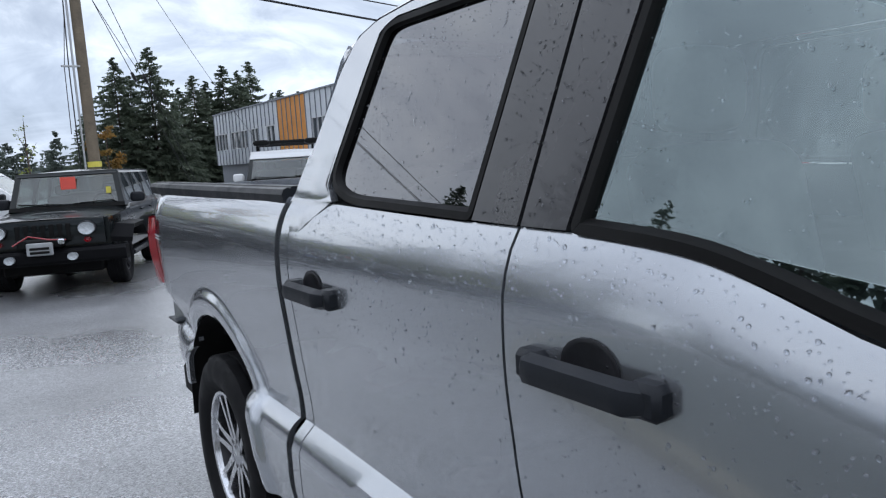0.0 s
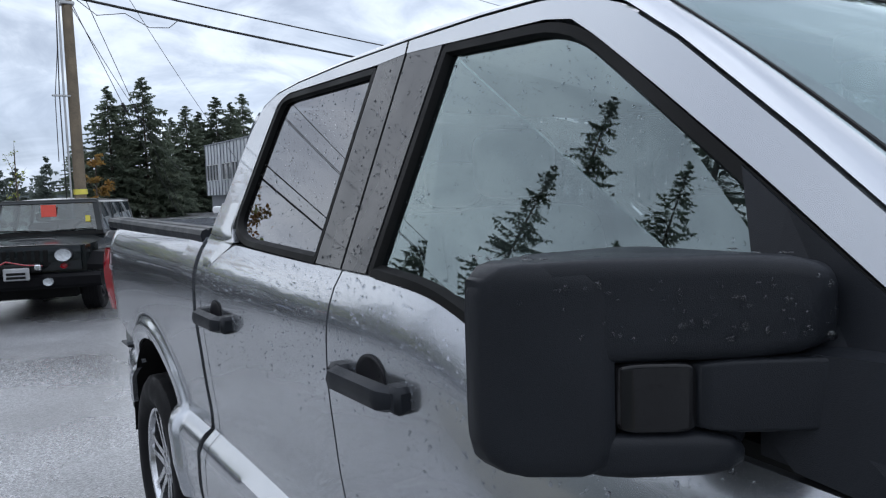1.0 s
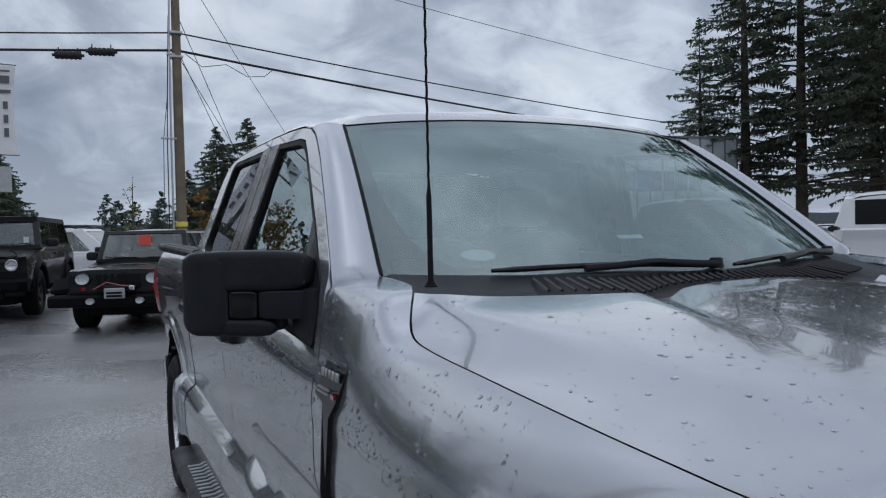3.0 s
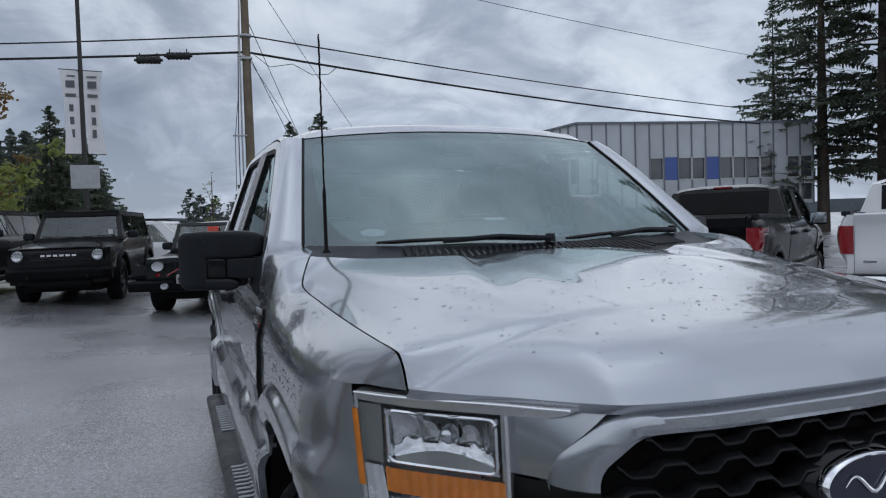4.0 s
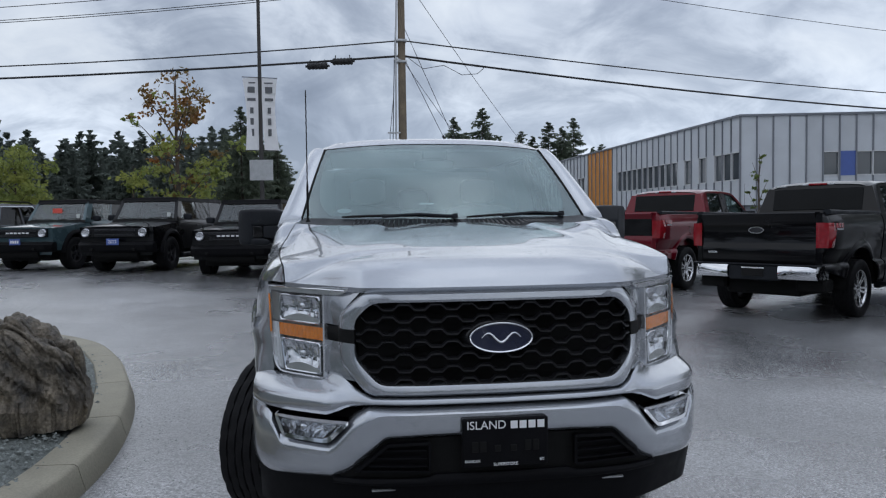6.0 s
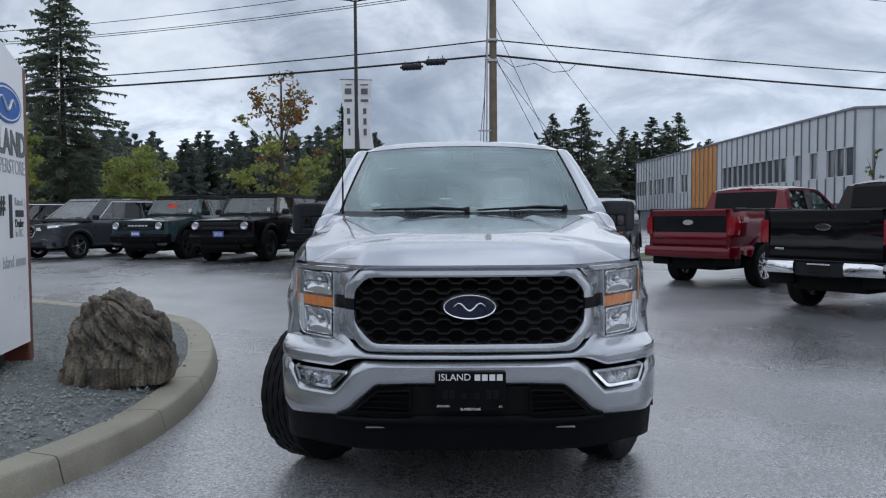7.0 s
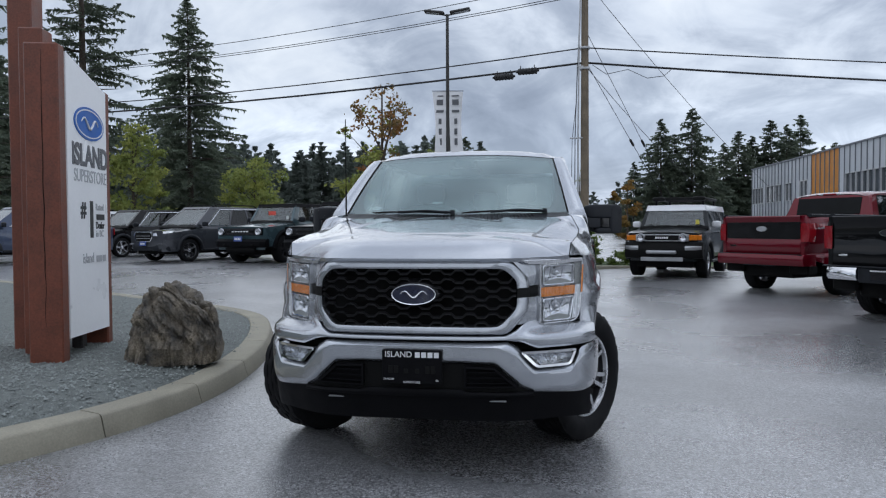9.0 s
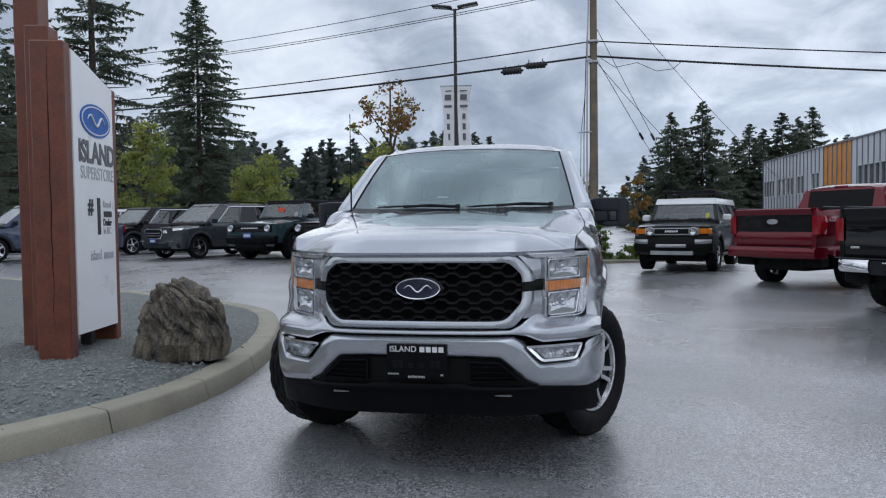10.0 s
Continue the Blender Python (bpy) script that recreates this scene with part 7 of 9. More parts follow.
for sgn in (-1, 1):
    def put(name, shape, m_, parent, label="", smooth=40):
        return part(name, shape if sgn > 0 else shape.mirrored(), m_, parent, label, smooth)

    door = front_doors[0 if sgn > 0 else 1]
    # shell: a broad cap outside with a slimmer roof reaching in over the arm, all swept back outwards
    def swept(x, y, z):
        a = 1.735 + mirror_sweep(x)                 # swept front, flat back
        return (x, a + (1.868 - a) * (y - 1.735) / 0.163, z)

    mirror = put("door_mirror", soft_box((0.946, 1.735, 1.447), (1.236, 1.895, 1.551), 0.020, warp=swept), PLASTIC, truck, "large black textured door mirror", 50)
    put("mirror_cap", soft_box((1.136, 1.732, 1.331), (1.238, 1.898, 1.548), 0.030, warp=swept), PLASTIC, mirror, smooth=50)
    put("mirror_foot", soft_box((1.028, 1.737, 1.331), (1.175, 1.875, 1.376), 0.016, warp=swept), PLASTIC, mirror, smooth=50)
    put("mirror_arm", soft_box((0.940, 1.737, 1.376), (1.073, 1.86, 1.449), 0.005, warp=swept), PLASTIC, mirror, smooth=50)
    put("mirror_lamp", soft_box((1.078, 1.737, 1.378), (1.140, 1.84, 1.448), 0.005, warp=swept), GLOSS_BLACK, mirror, "dark lamp cover in the mirror arm", 50)
    put("mirror_core", soft_box((1.0, 1.768, 1.34), (1.19, 1.88, 1.50), 0.01, warp=swept), PLASTIC, mirror)
    put("mirror_glass", soft_box((0.975, 1.894, 1.36), (1.222, 1.902, 1.53), 0.003, warp=swept), CHROME, mirror)
    foot = Shape().loft([[(0.945, 1.545, 1.300), (0.945, 1.66, 1.318), (0.945, 1.705, 1.36), (0.945, 1.705, 1.452), (0.945, 1.528, 1.462)],
                         [(0.982, 1.558, 1.315), (0.990, 1.65, 1.330), (0.992, 1.69, 1.372), (0.985, 1.69, 1.449), (0.968, 1.560, 1.451)]])
    put("mirror_base", foot, PLASTIC, mirror, smooth=35)

    for d, y0, y1 in ((front_doors, 2.372, 2.662), (rear_doors, 3.405, 3.690)):
        dd = d[0 if sgn > 0 else 1]
        z = 1.243
        ring = []
        for t in range(15):
            q = t / 14
            y = y0 + (y1 - y0) * q
            out = 0.048 * min(1, math.sin(math.pi * q) * 2.4 + 0.12)
            h = 0.021 + (0.005 if 0.1 < q < 0.9 else 0)
            b = flank(y, z)
            ring.append([(b + out - 0.022, y, z - h), (b + out, y, z - h * 0.7), (b + out + 0.004, y, z), (b + out, y, z + h * 0.7), (b + out - 0.022, y, z + h)])
        handle = put("door_handle", Shape().loft(ring), PLASTIC, dd, "black textured pull handle", 50)
        for ya, yb in ((y0 - 0.004, y0 + 0.055), (y1 - 0.055, y1 + 0.004)):
            put("handle_mount", Shape().box((flank(y0, z) - 0.02, ya, z - 0.026), (flank(y0, z) + 0.030, yb, z + 0.026), 0.010), PLASTIC, handle)
        cup = Shape()
        m0 = (y0 + y1) / 2
        rings = []
        for rr_, xx in ((1.0, 0.003), (0.9, 0.004), (0.8, 0.001), (0.0, 0.0005)):
            rings.append([(flank(m0 + 0.062 * rr_ * math.cos(a / 24 * 6.283), z + 0.016 + 0.046 * rr_ * math.sin(a / 24 * 6.283)) + xx, m0 + 0.062 * rr_ * math.cos(a / 24 * 6.283), z + 0.016 + 0.046 * rr_ * math.sin(a / 24 * 6.283)) for a in range(24)])
        put("handle_cup", cup.grid(rings, wrap=True), ALLOY_DARK, handle, smooth=60)

    # wing badge with its tail running down the shut line
    bp = [(1.262, 1.312), (1.408, 1.316), (1.416, 1.236), (1.36, 1.225), (1.395, 1.02), (1.40, 0.90), (1.372, 0.90), (1.345, 1.06), (1.315, 1.20), (1.285, 1.232)]
    w0 = Shape().prism(bp, lambda y, z: (flank(y, z) + 0.012, y, z), lambda y, z: (flank(y, z) - 0.01, y, z))
    wb = put("wing_badge", w0, GLOSS_BLACK, wings[0 if sgn > 0 else 1], "black wing badge with chrome characters", 30)
    for k, (y, w) in enumerate(((1.390, 0.018), (1.369, 0.008), (1.348, 0.010), (1.326, 0.018), (1.300, 0.018))):
        put("badge_bar", Shape().box((flank(y, 1.28) + 0.008, y - w / 2, 1.276), (flank(y, 1.28) + 0.0145, y + w / 2, 1.296), 0.002), GALV, wb)
    put("badge_bar", Shape().box((flank(1.30, 1.25) + 0.008, 1.29, 1.242), (flank(1.30, 1.25) + 0.015, 1.312, 1.252)), RED_LENS, wb)
    for z in (1.244, 1.252):
        put("badge_bar", Shape().box((flank(1.36, z) + 0.008, 1.33, z), (flank(1.36, z) + 0.014, 1.40, z + 0.004)), GALV, wb)

part("sticker", Shape().grid([[tuple(screen(-0.72 + 0.050 * q * u, 0.108 + 0.026 * q * w, -0.008)) for u, w in oval(1, 1, 32)] for q in (1.0, 0.6, 0.05)], wrap=True), PALE_FILM, truck, "pale oval sticker inside the windscreen")
part("screen_tag", Shape().grid([[tuple(screen(-0.20 + 0.10 * j / 4, 0.20 + 0.018 * i / 2, -0.03)) for j in range(5)] for i in range(3)]), PALE_FILM, truck)


# ---- wheels ----
def tyre_shape(R=0.42, W=0.275, rim=0.272, seg=84, blocks=True):
    """A treaded tyre about the z axis, its outer face at +z."""
    h = W / 2
    prof = [(rim, -h * 0.72, 0), (rim + 0.02, -h * 0.86, 0), (rim + 0.07, -h * 1.0, 0), (R - 0.05, -h * 0.98, 0), (R - 0.018, -h * 0.88, 1)]
    ribs = [(-0.80, -0.50), (-0.46, -0.17), (-0.13, 0.13), (0.17, 0.46), (0.50, 0.80)]
    for a, b in ribs:
        prof += [(R - 0.011, h * a, 3), (R - 0.002, h * a + 0.002, 2), (R, h * (a + b) / 2, 2), (R - 0.002, h * b - 0.002, 2), (R - 0.011, h * b, 3)]
    prof += [(R - 0.018, h * 0.88, 1), (R - 0.05, h * 0.98, 0), (R - 0.085, h * 1.0, 0), (rim + 0.045, h * 0.97, 0), (rim + 0.02, h * 0.86, 0), (rim, h * 0.72, 0)]
    rows = []
    for i, (r, z, k) in enumerate(prof):
        row = []
        for s in range(seg):
            rr = r
            skew = (i // 5) * 1.5
            if blocks and k == 2 and int(s + skew) % 4 == 0:
                rr -= 0.008
            if blocks and k == 1 and s % 4 == 0:
                rr -= 0.009
            a = 2 * math.pi * s / seg
            row.append((rr * math.cos(a), rr * math.sin(a), z))
        rows.append(row)
    return Shape().grid(rows, wrap=True)


def wheel(parent, m, R=0.42, W=0.275, rim=0.262, spokes=6, style="twin", seg=84, blocks=True, name="wheel", face_mat=None):
    """A wheel whose axle lies along its local z, outer face at +z."""
    h = W / 2
    root = part(name, Shape().turned([(rim * 0.98, -h * 0.8), (rim * 0.92, -h * 0.3), (rim * 0.92, h * 0.55), (rim * 0.98, h * 0.78)], 36), ALLOY_DARK, parent, "alloy wheel with a treaded black tyre", 40)
    root.matrix_basis = m
    fm = face_mat or ALLOY
    part("tyre", tyre_shape(R, W, rim + 0.004, seg, blocks), TYRE, root, "black tyre with block tread", 30)
    part("rim_lip", Shape().turned([(rim * 0.93, h * 0.62), (rim * 0.96, h * 0.78), (rim * 1.015, h * 0.80), (rim * 1.02, h * 0.74)], 48), fm, root, smooth=50)
    part("brake_disc", Shape().turned([(0, h * 0.1), (rim * 0.68, h * 0.1), (rim * 0.68, h * 0.02), (0, h * 0.02)], 30), ALLOY_DARK, root, smooth=40)
    for k in range(spokes):
        a = 360 * k / spokes
        if style == "twin":
            for sd in (-1, 1):
                s = Shape().loft([[(x, y, z) for y, z in ((yc - wd, z0), (yc + wd, z0), (yc + wd * 0.8, z0 - 0.04), (yc - wd * 0.8, z0 - 0.04))]
                                  for x, yc, wd, z0 in ((rim * 0.20, sd * 0.020, 0.018, h * 0.60), (rim * 0.55, sd * 0.026, 0.013, h * 0.66), (rim * 0.96, sd * 0.042, 0.014, h * 0.72))], m=pose(0, 0, 0, 0, 0, a))
                part("spoke", s, fm, root, smooth=30)
            s = Shape().loft([[(x, y, z) for y, z in ((-w, z0), (w, z0), (w * 0.6, z0 - 0.03), (-w * 0.6, z0 - 0.03))] for x, w, z0 in ((rim * 0.25, 0.012, h * 0.45), (rim * 0.9, 0.030, h * 0.5))], m=pose(0, 0, 0, 0, 0, a))
            part("spoke_web", s, ALLOY_DARK, root)
        else:
            s = Shape().loft([[(x, y, z) for y, z in ((-w, z0), (w, z0), (w * 0.7, z0 - 0.035), (-w * 0.7, z0 - 0.035))]
                              for x, w, z0 in ((rim * 0.2, 0.035, h * 0.55), (rim * 0.6, 0.026, h * 0.62), (rim * 0.97, 0.04, h * 0.72))], m=pose(0, 0, 0, 0, 0, a))
            part("spoke", s, fm, root, smooth=30)
    hub = Shape().turned([(0, h * 0.68), (rim * 0.13, h * 0.67), (rim * 0.16, h * 0.62), (rim * 0.27, h * 0.58), (rim * 0.29, h * 0.4)], 24)
    part("hub_cap", hub, fm if style != "steel" else ALLOY_DARK, root, smooth=40)
    for k in range(6):
        a = 2 * math.pi * (k + 0.5) / 6
        part("wheel_nut", Shape().turned([(0, h * 0.62), (0.011, h * 0.61), (0.013, h * 0.5)], 6, Matrix.Translation((rim * 0.22 * math.cos(a), rim * 0.22 * math.sin(a), 0))), ALLOY_DARK, root)
    return root


def axle_pose(x, y, z, sgn, steer=0.0, spin=0.0):
    return Matrix.Translation((x, y, z)) @ pose(0, 0, 0, 0, 0, steer + (0 if sgn > 0 else 180)) @ pose(0, 0, 0, 0, 90, 0) @ pose(0, 0, 0, 0, 0, spin)


for sgn in (-1, 1):
    wheel(truck, axle_pose(sgn * 0.862, WHEEL_Y[0], WHEEL_Z, sgn, -31, 12))
    wheel(truck, axle_pose(sgn * 0.865, WHEEL_Y[1], WHEEL_Z, sgn, 0, 18))

# ---- cabin ----
part("dashboard", Shape().loft([[(x, y, z) for y, z in ((1.40, 1.20), (1.30, 1.40), (1.42, 1.445), (1.75, 1.43), (1.88, 1.33), (1.86, 1.05))] for x in (-0.86, -0.4, 0.4, 0.86)]), INTERIOR, truck, "dark grey dashboard", 40)
part("cabin_floor", Shape().box((-0.88, 1.5, 0.62), (0.88, 3.7, 0.66)), INTERIOR, truck)
part("headlining", Shape().box((-0.70, 2.15, 1.925), (0.70, 3.6, 1.945), 0.008), SEAT_CLOTH, truck)


def seat(x0, x1, y, back_h, name):
    s = soft_box((x0, y - 0.28, 0.98), (x1, y + 0.26, 1.13), 0.05)
    root = part(name, s, SEAT_CLOTH, truck, "grey cloth seat with headrest", 50)
    part("backrest", soft_box((x0 + 0.01, y + 0.20, 1.08), (x1 - 0.01, y + 0.34, 1.08 + back_h), 0.05, warp=lambda x, yy, z: (x, yy + 0.22 * (z - 1.08), z)), SEAT_CLOTH, root, smooth=50)
    c = (x0 + x1) / 2
    part("headrest", soft_box((c - 0.13, y + 0.36, 1.10 + back_h), (c + 0.13, y + 0.46, 1.28 + back_h), 0.04), SEAT_CLOTH, root, smooth=50)
    return root


for c in (-0.42, 0.42):
    seat(c - 0.27, c + 0.27, 2.35, 0.50, "front_seat")
seat(-0.68, 0.68, 3.25, 0.46, "rear_seat")
ring_pts = [(0.42 + 0.19 * math.cos(k / 24 * 6.283), 1.93 - 0.07 * math.sin(k / 24 * 6.283), 1.34 + 0.17 * math.sin(k / 24 * 6.283)) for k in range(25)]
part("steering_wheel", Shape().tube(ring_pts, 0.016, 8).rod((0.42, 1.93, 1.34), (0.42, 1.80, 1.28), 0.05), SEAL, truck, smooth=60)
part("cabin_mirror", soft_box((-0.13, 2.03, 1.80), (0.13, 2.07, 1.87), 0.02), SEAL, truck, smooth=50)
part("sensor_box", Shape().box((-0.08, 2.0, 1.87), (0.08, 2.10, 1.93), 0.01), SEAL, truck)


# ---- rain drops ----
def water():
    m = bpy.data.materials.new("water_drop")
    m.use_nodes = True
    b = m.node_tree.nodes["Principled BSDF"]
    b.inputs["Base Color"].default_value = (0.95, 0.97, 1, 1)
    b.inputs["Roughness"].default_value, b.inputs["Transmission Weight"].default_value, b.inputs["IOR"].default_value = 0.02, 1.0, 1.33
    return m


drop_rng = random.Random(77)
dv, df = [], []


def drop(p, n, r, squash=0.5):
    n = n.normalized()
    u = n.cross(Vector((0.3, 0.5, 0.8))).normalized()
    w = n.cross(u)
    k = len(dv)
    asp = drop_rng.uniform(0.75, 1.3)
    for q, h in ((1.0, 0.0), (0.72, squash * 0.75)):
        for i in range(7):
            a = 6.283 * i / 7
            dv.append(tuple(p + r * q * (asp * math.cos(a) * u + math.sin(a) / asp * w) + n * r * h))
    dv.append(tuple(p + n * r * squash))
    for i in range(7):
        df.append((k + i, k + (i + 1) % 7, k + 7 + (i + 1) % 7, k + 7 + i))
        df.append((k + 7 + i, k + 7 + (i + 1) % 7, k + 14))


def size_of(big=1.0):
    return min(0.0042, 0.0012 + drop_rng.expovariate(1 / 0.0008)) * big


for side in (-1, 1):
    near = side < 0
    for _ in range(2700 if near else 500):                 # doors: dense on the shoulder
        y = drop_rng.uniform(1.5, 3.75)
        z = belt(y) - 0.01 - min(0.75, drop_rng.expovariate(1 / 0.24))
        if abs(y - 2.726) < 0.012:
            continue
        x = flank(y, z)
        n = Vector((1, (flank(y - 0.01, z) - flank(y + 0.01, z)) / 0.02, (flank(y, z - 0.01) - flank(y, z + 0.01)) / 0.02))
        drop(Vector((side * x, y, z)), Vector((side * n.x, n.y, n.z)), size_of())
    for _ in range(3800 if near else 300):                 # side glass and pillar covers
        y, z = drop_rng.uniform(1.6, 3.5), drop_rng.uniform(1.34, 1.93)
        cover = 2.56 < y + 0.13 * (z - 1.45) / 0.47 * 0.6 < 2.85
        if inside(y, z, FW) or inside(y, z, RW):
            if drop_rng.random() < 0.35 and z < 1.6:
                continue
            drop(Vector((side * (glass_side(z) - 0.0095), y, z)), Vector((side, 0, 0.3)), size_of(0.75))
        elif cover and z > 1.47:
            drop(Vector((side * (glass_side(z) + 0.007), y, z)), Vector((side, 0, 0.3)), size_of(1.0))
for _ in range(1100):
    u, v = drop_rng.uniform(-0.98, 0.98), drop_rng.uniform(0.06, 0.99)
    if u > 0 and drop_rng.random() < 0.4:
        continue
    a, b, c = Vector(bonnet_point(u, v)), Vector(bonnet_point(u + 0.005, v)), Vector(bonnet_point(u, min(1, v + 0.005)))
    drop(a, (b - a).cross(c - a), size_of(1.25), 0.4)
for _ in range(700):
    k, j = drop_rng.randrange(len(cols) - 1), drop_rng.randrange(40, len(cols[0]) - 3)
    a, b, c = Vector(cols[k][j]), Vector(cols[k + 1][j]), Vector(cols[k][j + 1])
    p = a + (b - a) * drop_rng.random() + (c - a) * drop_rng.random()
    n = (c - a).cross(b - a)
    if n.z < 0:
        n = -n
    p.x, n.x = -p.x, -n.x
    drop(p, n, size_of(1.2), 0.45)
for _ in range(500):
    t, u = drop_rng.random(), drop_rng.uniform(-0.84, 0.84)
    p = Vector((0.74 * u, 2.08 + 1.5 * t, roof_crown((0.022 + 1.5 * t) / 1.6) - 0.001 - 0.038 * abs(u) ** 3))
    drop(p, Vector((0.05 * u, 0, 1)), size_of(1.4), 0.45)
for k in range(160):
    x = drop_rng.uniform(0.97, 1.215)
    y = 1.735 + mirror_sweep(x)
    if k % 2:
        drop(Vector((-x, y - 0.001, drop_rng.uniform(1.47, 1.53))), Vector((-0.5, -0.8, 0.1)), size_of(1.2), 0.4)
    else:
        drop(Vector((-x, y + drop_rng.uniform(0.03, 0.13), 1.549)), Vector((0, 0, 1)), size_of(1.5), 0.4)
me = bpy.data.meshes.new("rain_drops")
me.from_pydata(dv, [], df)
me.polygons.foreach_set("use_smooth", [True] * len(me.polygons))
me.materials.append(water())
tagged(new("rain_drops", me), "clear rain beads on the silver pickup", "rain drops", kind="stuff")


# ---- other parked vehicles ----
def paint(name, color, metal=0.3, coat=0.55):
    return mat(name, color, 0.30, metal, coat, vary=0.04, scale=1.5, fine=600, rough_vary=0.04, spec=0.06, coat_rough=0.015)


BLACK_PAINT, RED_PAINT, WHITE_PAINT = paint("black_paint", (0.004, 0.004, 0.005)), paint("red_paint", (0.13, 0.002, 0.010), 0.4, 0.8), paint("white_paint", (0.72, 0.73, 0.74), 0.0)
TEAL_PAINT, CHARCOAL, BLUE_PAINT = paint("dark_teal_paint", (0.055, 0.092, 0.105), 0.3, 1.0), paint("charcoal_paint", (0.065, 0.069, 0.078), 0.4, 1.0), paint("blue_grey_paint", (0.06, 0.08, 0.13), 0.3, 1.0)
GREEN_BLACK = paint("dark_grey_green_paint", (0.011, 0.014, 0.015), 0.3, 0.6)
AUTO_GLASS = glass("parked_car_glass", (0.62, 0.67, 0.66), 0.085)
AUTO_TINT = glass("parked_car_tinted_glass", (0.26, 0.28, 0.28), 0.045)
PALE_LENS = mat("pale_lamp_lens", (0.52, 0.55, 0.57), 0.12, vary=0.2, scale=30, coat=0.8)


def repaint(root, material, also=()):
    for o in root.children_recursive:
        for slot in o.material_slots:
            new_m = material if slot.material == SILVER else dict(also).get(slot.material.name)
            if new_m:
                slot.link = "OBJECT"
                slot.material = new_m


def heading(x, y, theta, axle):
    """Pose of a vehicle whose axle, so far behind its nose, stands at x, y; theta turns its nose from -y."""
    a = radians(theta)
    return pose(x + axle * math.sin(a), y - axle * math.cos(a), lot_height(x, y), 0, 0, theta)


def other_pickup(label, x, y, theta, p, also=()):
    c = copy_thing(truck, heading(x, y, theta, WHEEL_Y[1]))
    tagged(c, label, "pickup truck", group="parked vehicles")
    repaint(c, p, also)
    for o in c.children:
        if o.name.startswith("wheel.") and abs(o.matrix_basis.translation.y - WHEEL_Y[0]) < 0.1:
            s = 1 if o.matrix_basis.translation.x > 0 else -1
            o.matrix_basis = axle_pose(s * 0.862, WHEEL_Y[0], WHEEL_Z, s, 0, 30)
    return c


other_pickup("black crew-cab pickup truck parked tail out", 6.11, 7.50, 123.9, BLACK_PAINT)
red_truck = other_pickup("red crew-cab pickup truck with a black tailgate panel", 5.45, 11.55, 128.9, RED_PAINT, (("chrome", GLOSS_BLACK),))
other_pickup("white pickup truck parked tail out", 7.73, 5.18, 123.9, WHITE_PAINT)
panel_ = part("tailgate_panel", Shape().box((-0.80, 5.79, 1.08), (0.80, 5.797, 1.40), 0.003), GLOSS_BLACK, red_truck, "black tailgate applique")
part("tailgate_emblem", Shape().prism(oval_pts(0.115, 0.05), lambda u, w: (u, 5.812, 1.27 + w), lambda u, w: (u, 5.79, 1.27 + w)), GALV, red_truck)
part("bumper_skin", Shape().loft([[(x, y + d, z) for y, z in ((5.74, 0.59), (5.91, 0.59), (5.94, 0.64), (5.94, 0.75), (5.91, 0.80), (5.74, 0.80))] for x, d in ((-0.985, -0.14), (-0.935, -0.03), (-0.80, 0.0), (0.8, 0), (0.935, -0.03), (0.985, -0.14))]), RED_PAINT, red_truck, smooth=35)


def side_sheet(y0, y1, wid, lo, hi, wheels, R, zc, n=30, rows=12, lip=0.03):
    """A body side with its wheel openings."""
    ys = [y0 + (y1 - y0) * k / n for k in range(n + 1)]
    for yc in wheels:
        ys += [yc + (R - 1e-4) * math.cos(radians(a)) for a in range(0, 181, 9)]
    grid = []
    last = -9
    for y in sorted(ys):
        if y - last < 1e-4 or not y0 <= y <= y1:
            continue
        last = y
        l0 = lo(y)
        for yc in wheels:
            if abs(y - yc) < R:
                l0 = max(l0, zc + math.sqrt(R * R - (y - yc) ** 2))
        col = [(wid(y, l0 + (hi(y) - l0) * k / rows), y, l0 + (hi(y) - l0) * k / rows) for k in range(rows + 1)]
        grid.append([(col[0][0] - lip, *col[0][1:])] + col + [(col[-1][0] - lip, *col[-1][1:])])
    return Shape().grid(grid)


def quad_panel(a, b, c, d, inset_=0.04, deep=0.02, back=-0.01):
    """A thick pane laid over the quad a b c d (anticlockwise), inset from its edges."""
    a, b, c, d = (Vector(p) for p in (a, b, c, d))
    n = (b - a).cross(d - a).normalized()
    w, h = (b - a).length, (d - a).length
    iu, iv = inset_ / w, inset_ / h
    poly = rounded([(iu, iv), (1 - iu, iv), (1 - iu, 1 - iv), (iu, 1 - iv)], (min(iu, iv) * 1.2 + 0.02) if inset_ else 0.0, 3)

    def at(u, v, o):
        return a.lerp(b, u).lerp(d.lerp(c, u), v) + n * o

    return Shape().prism(poly, lambda u, v: at(u, v, deep), lambda u, v: at(u, v, back))


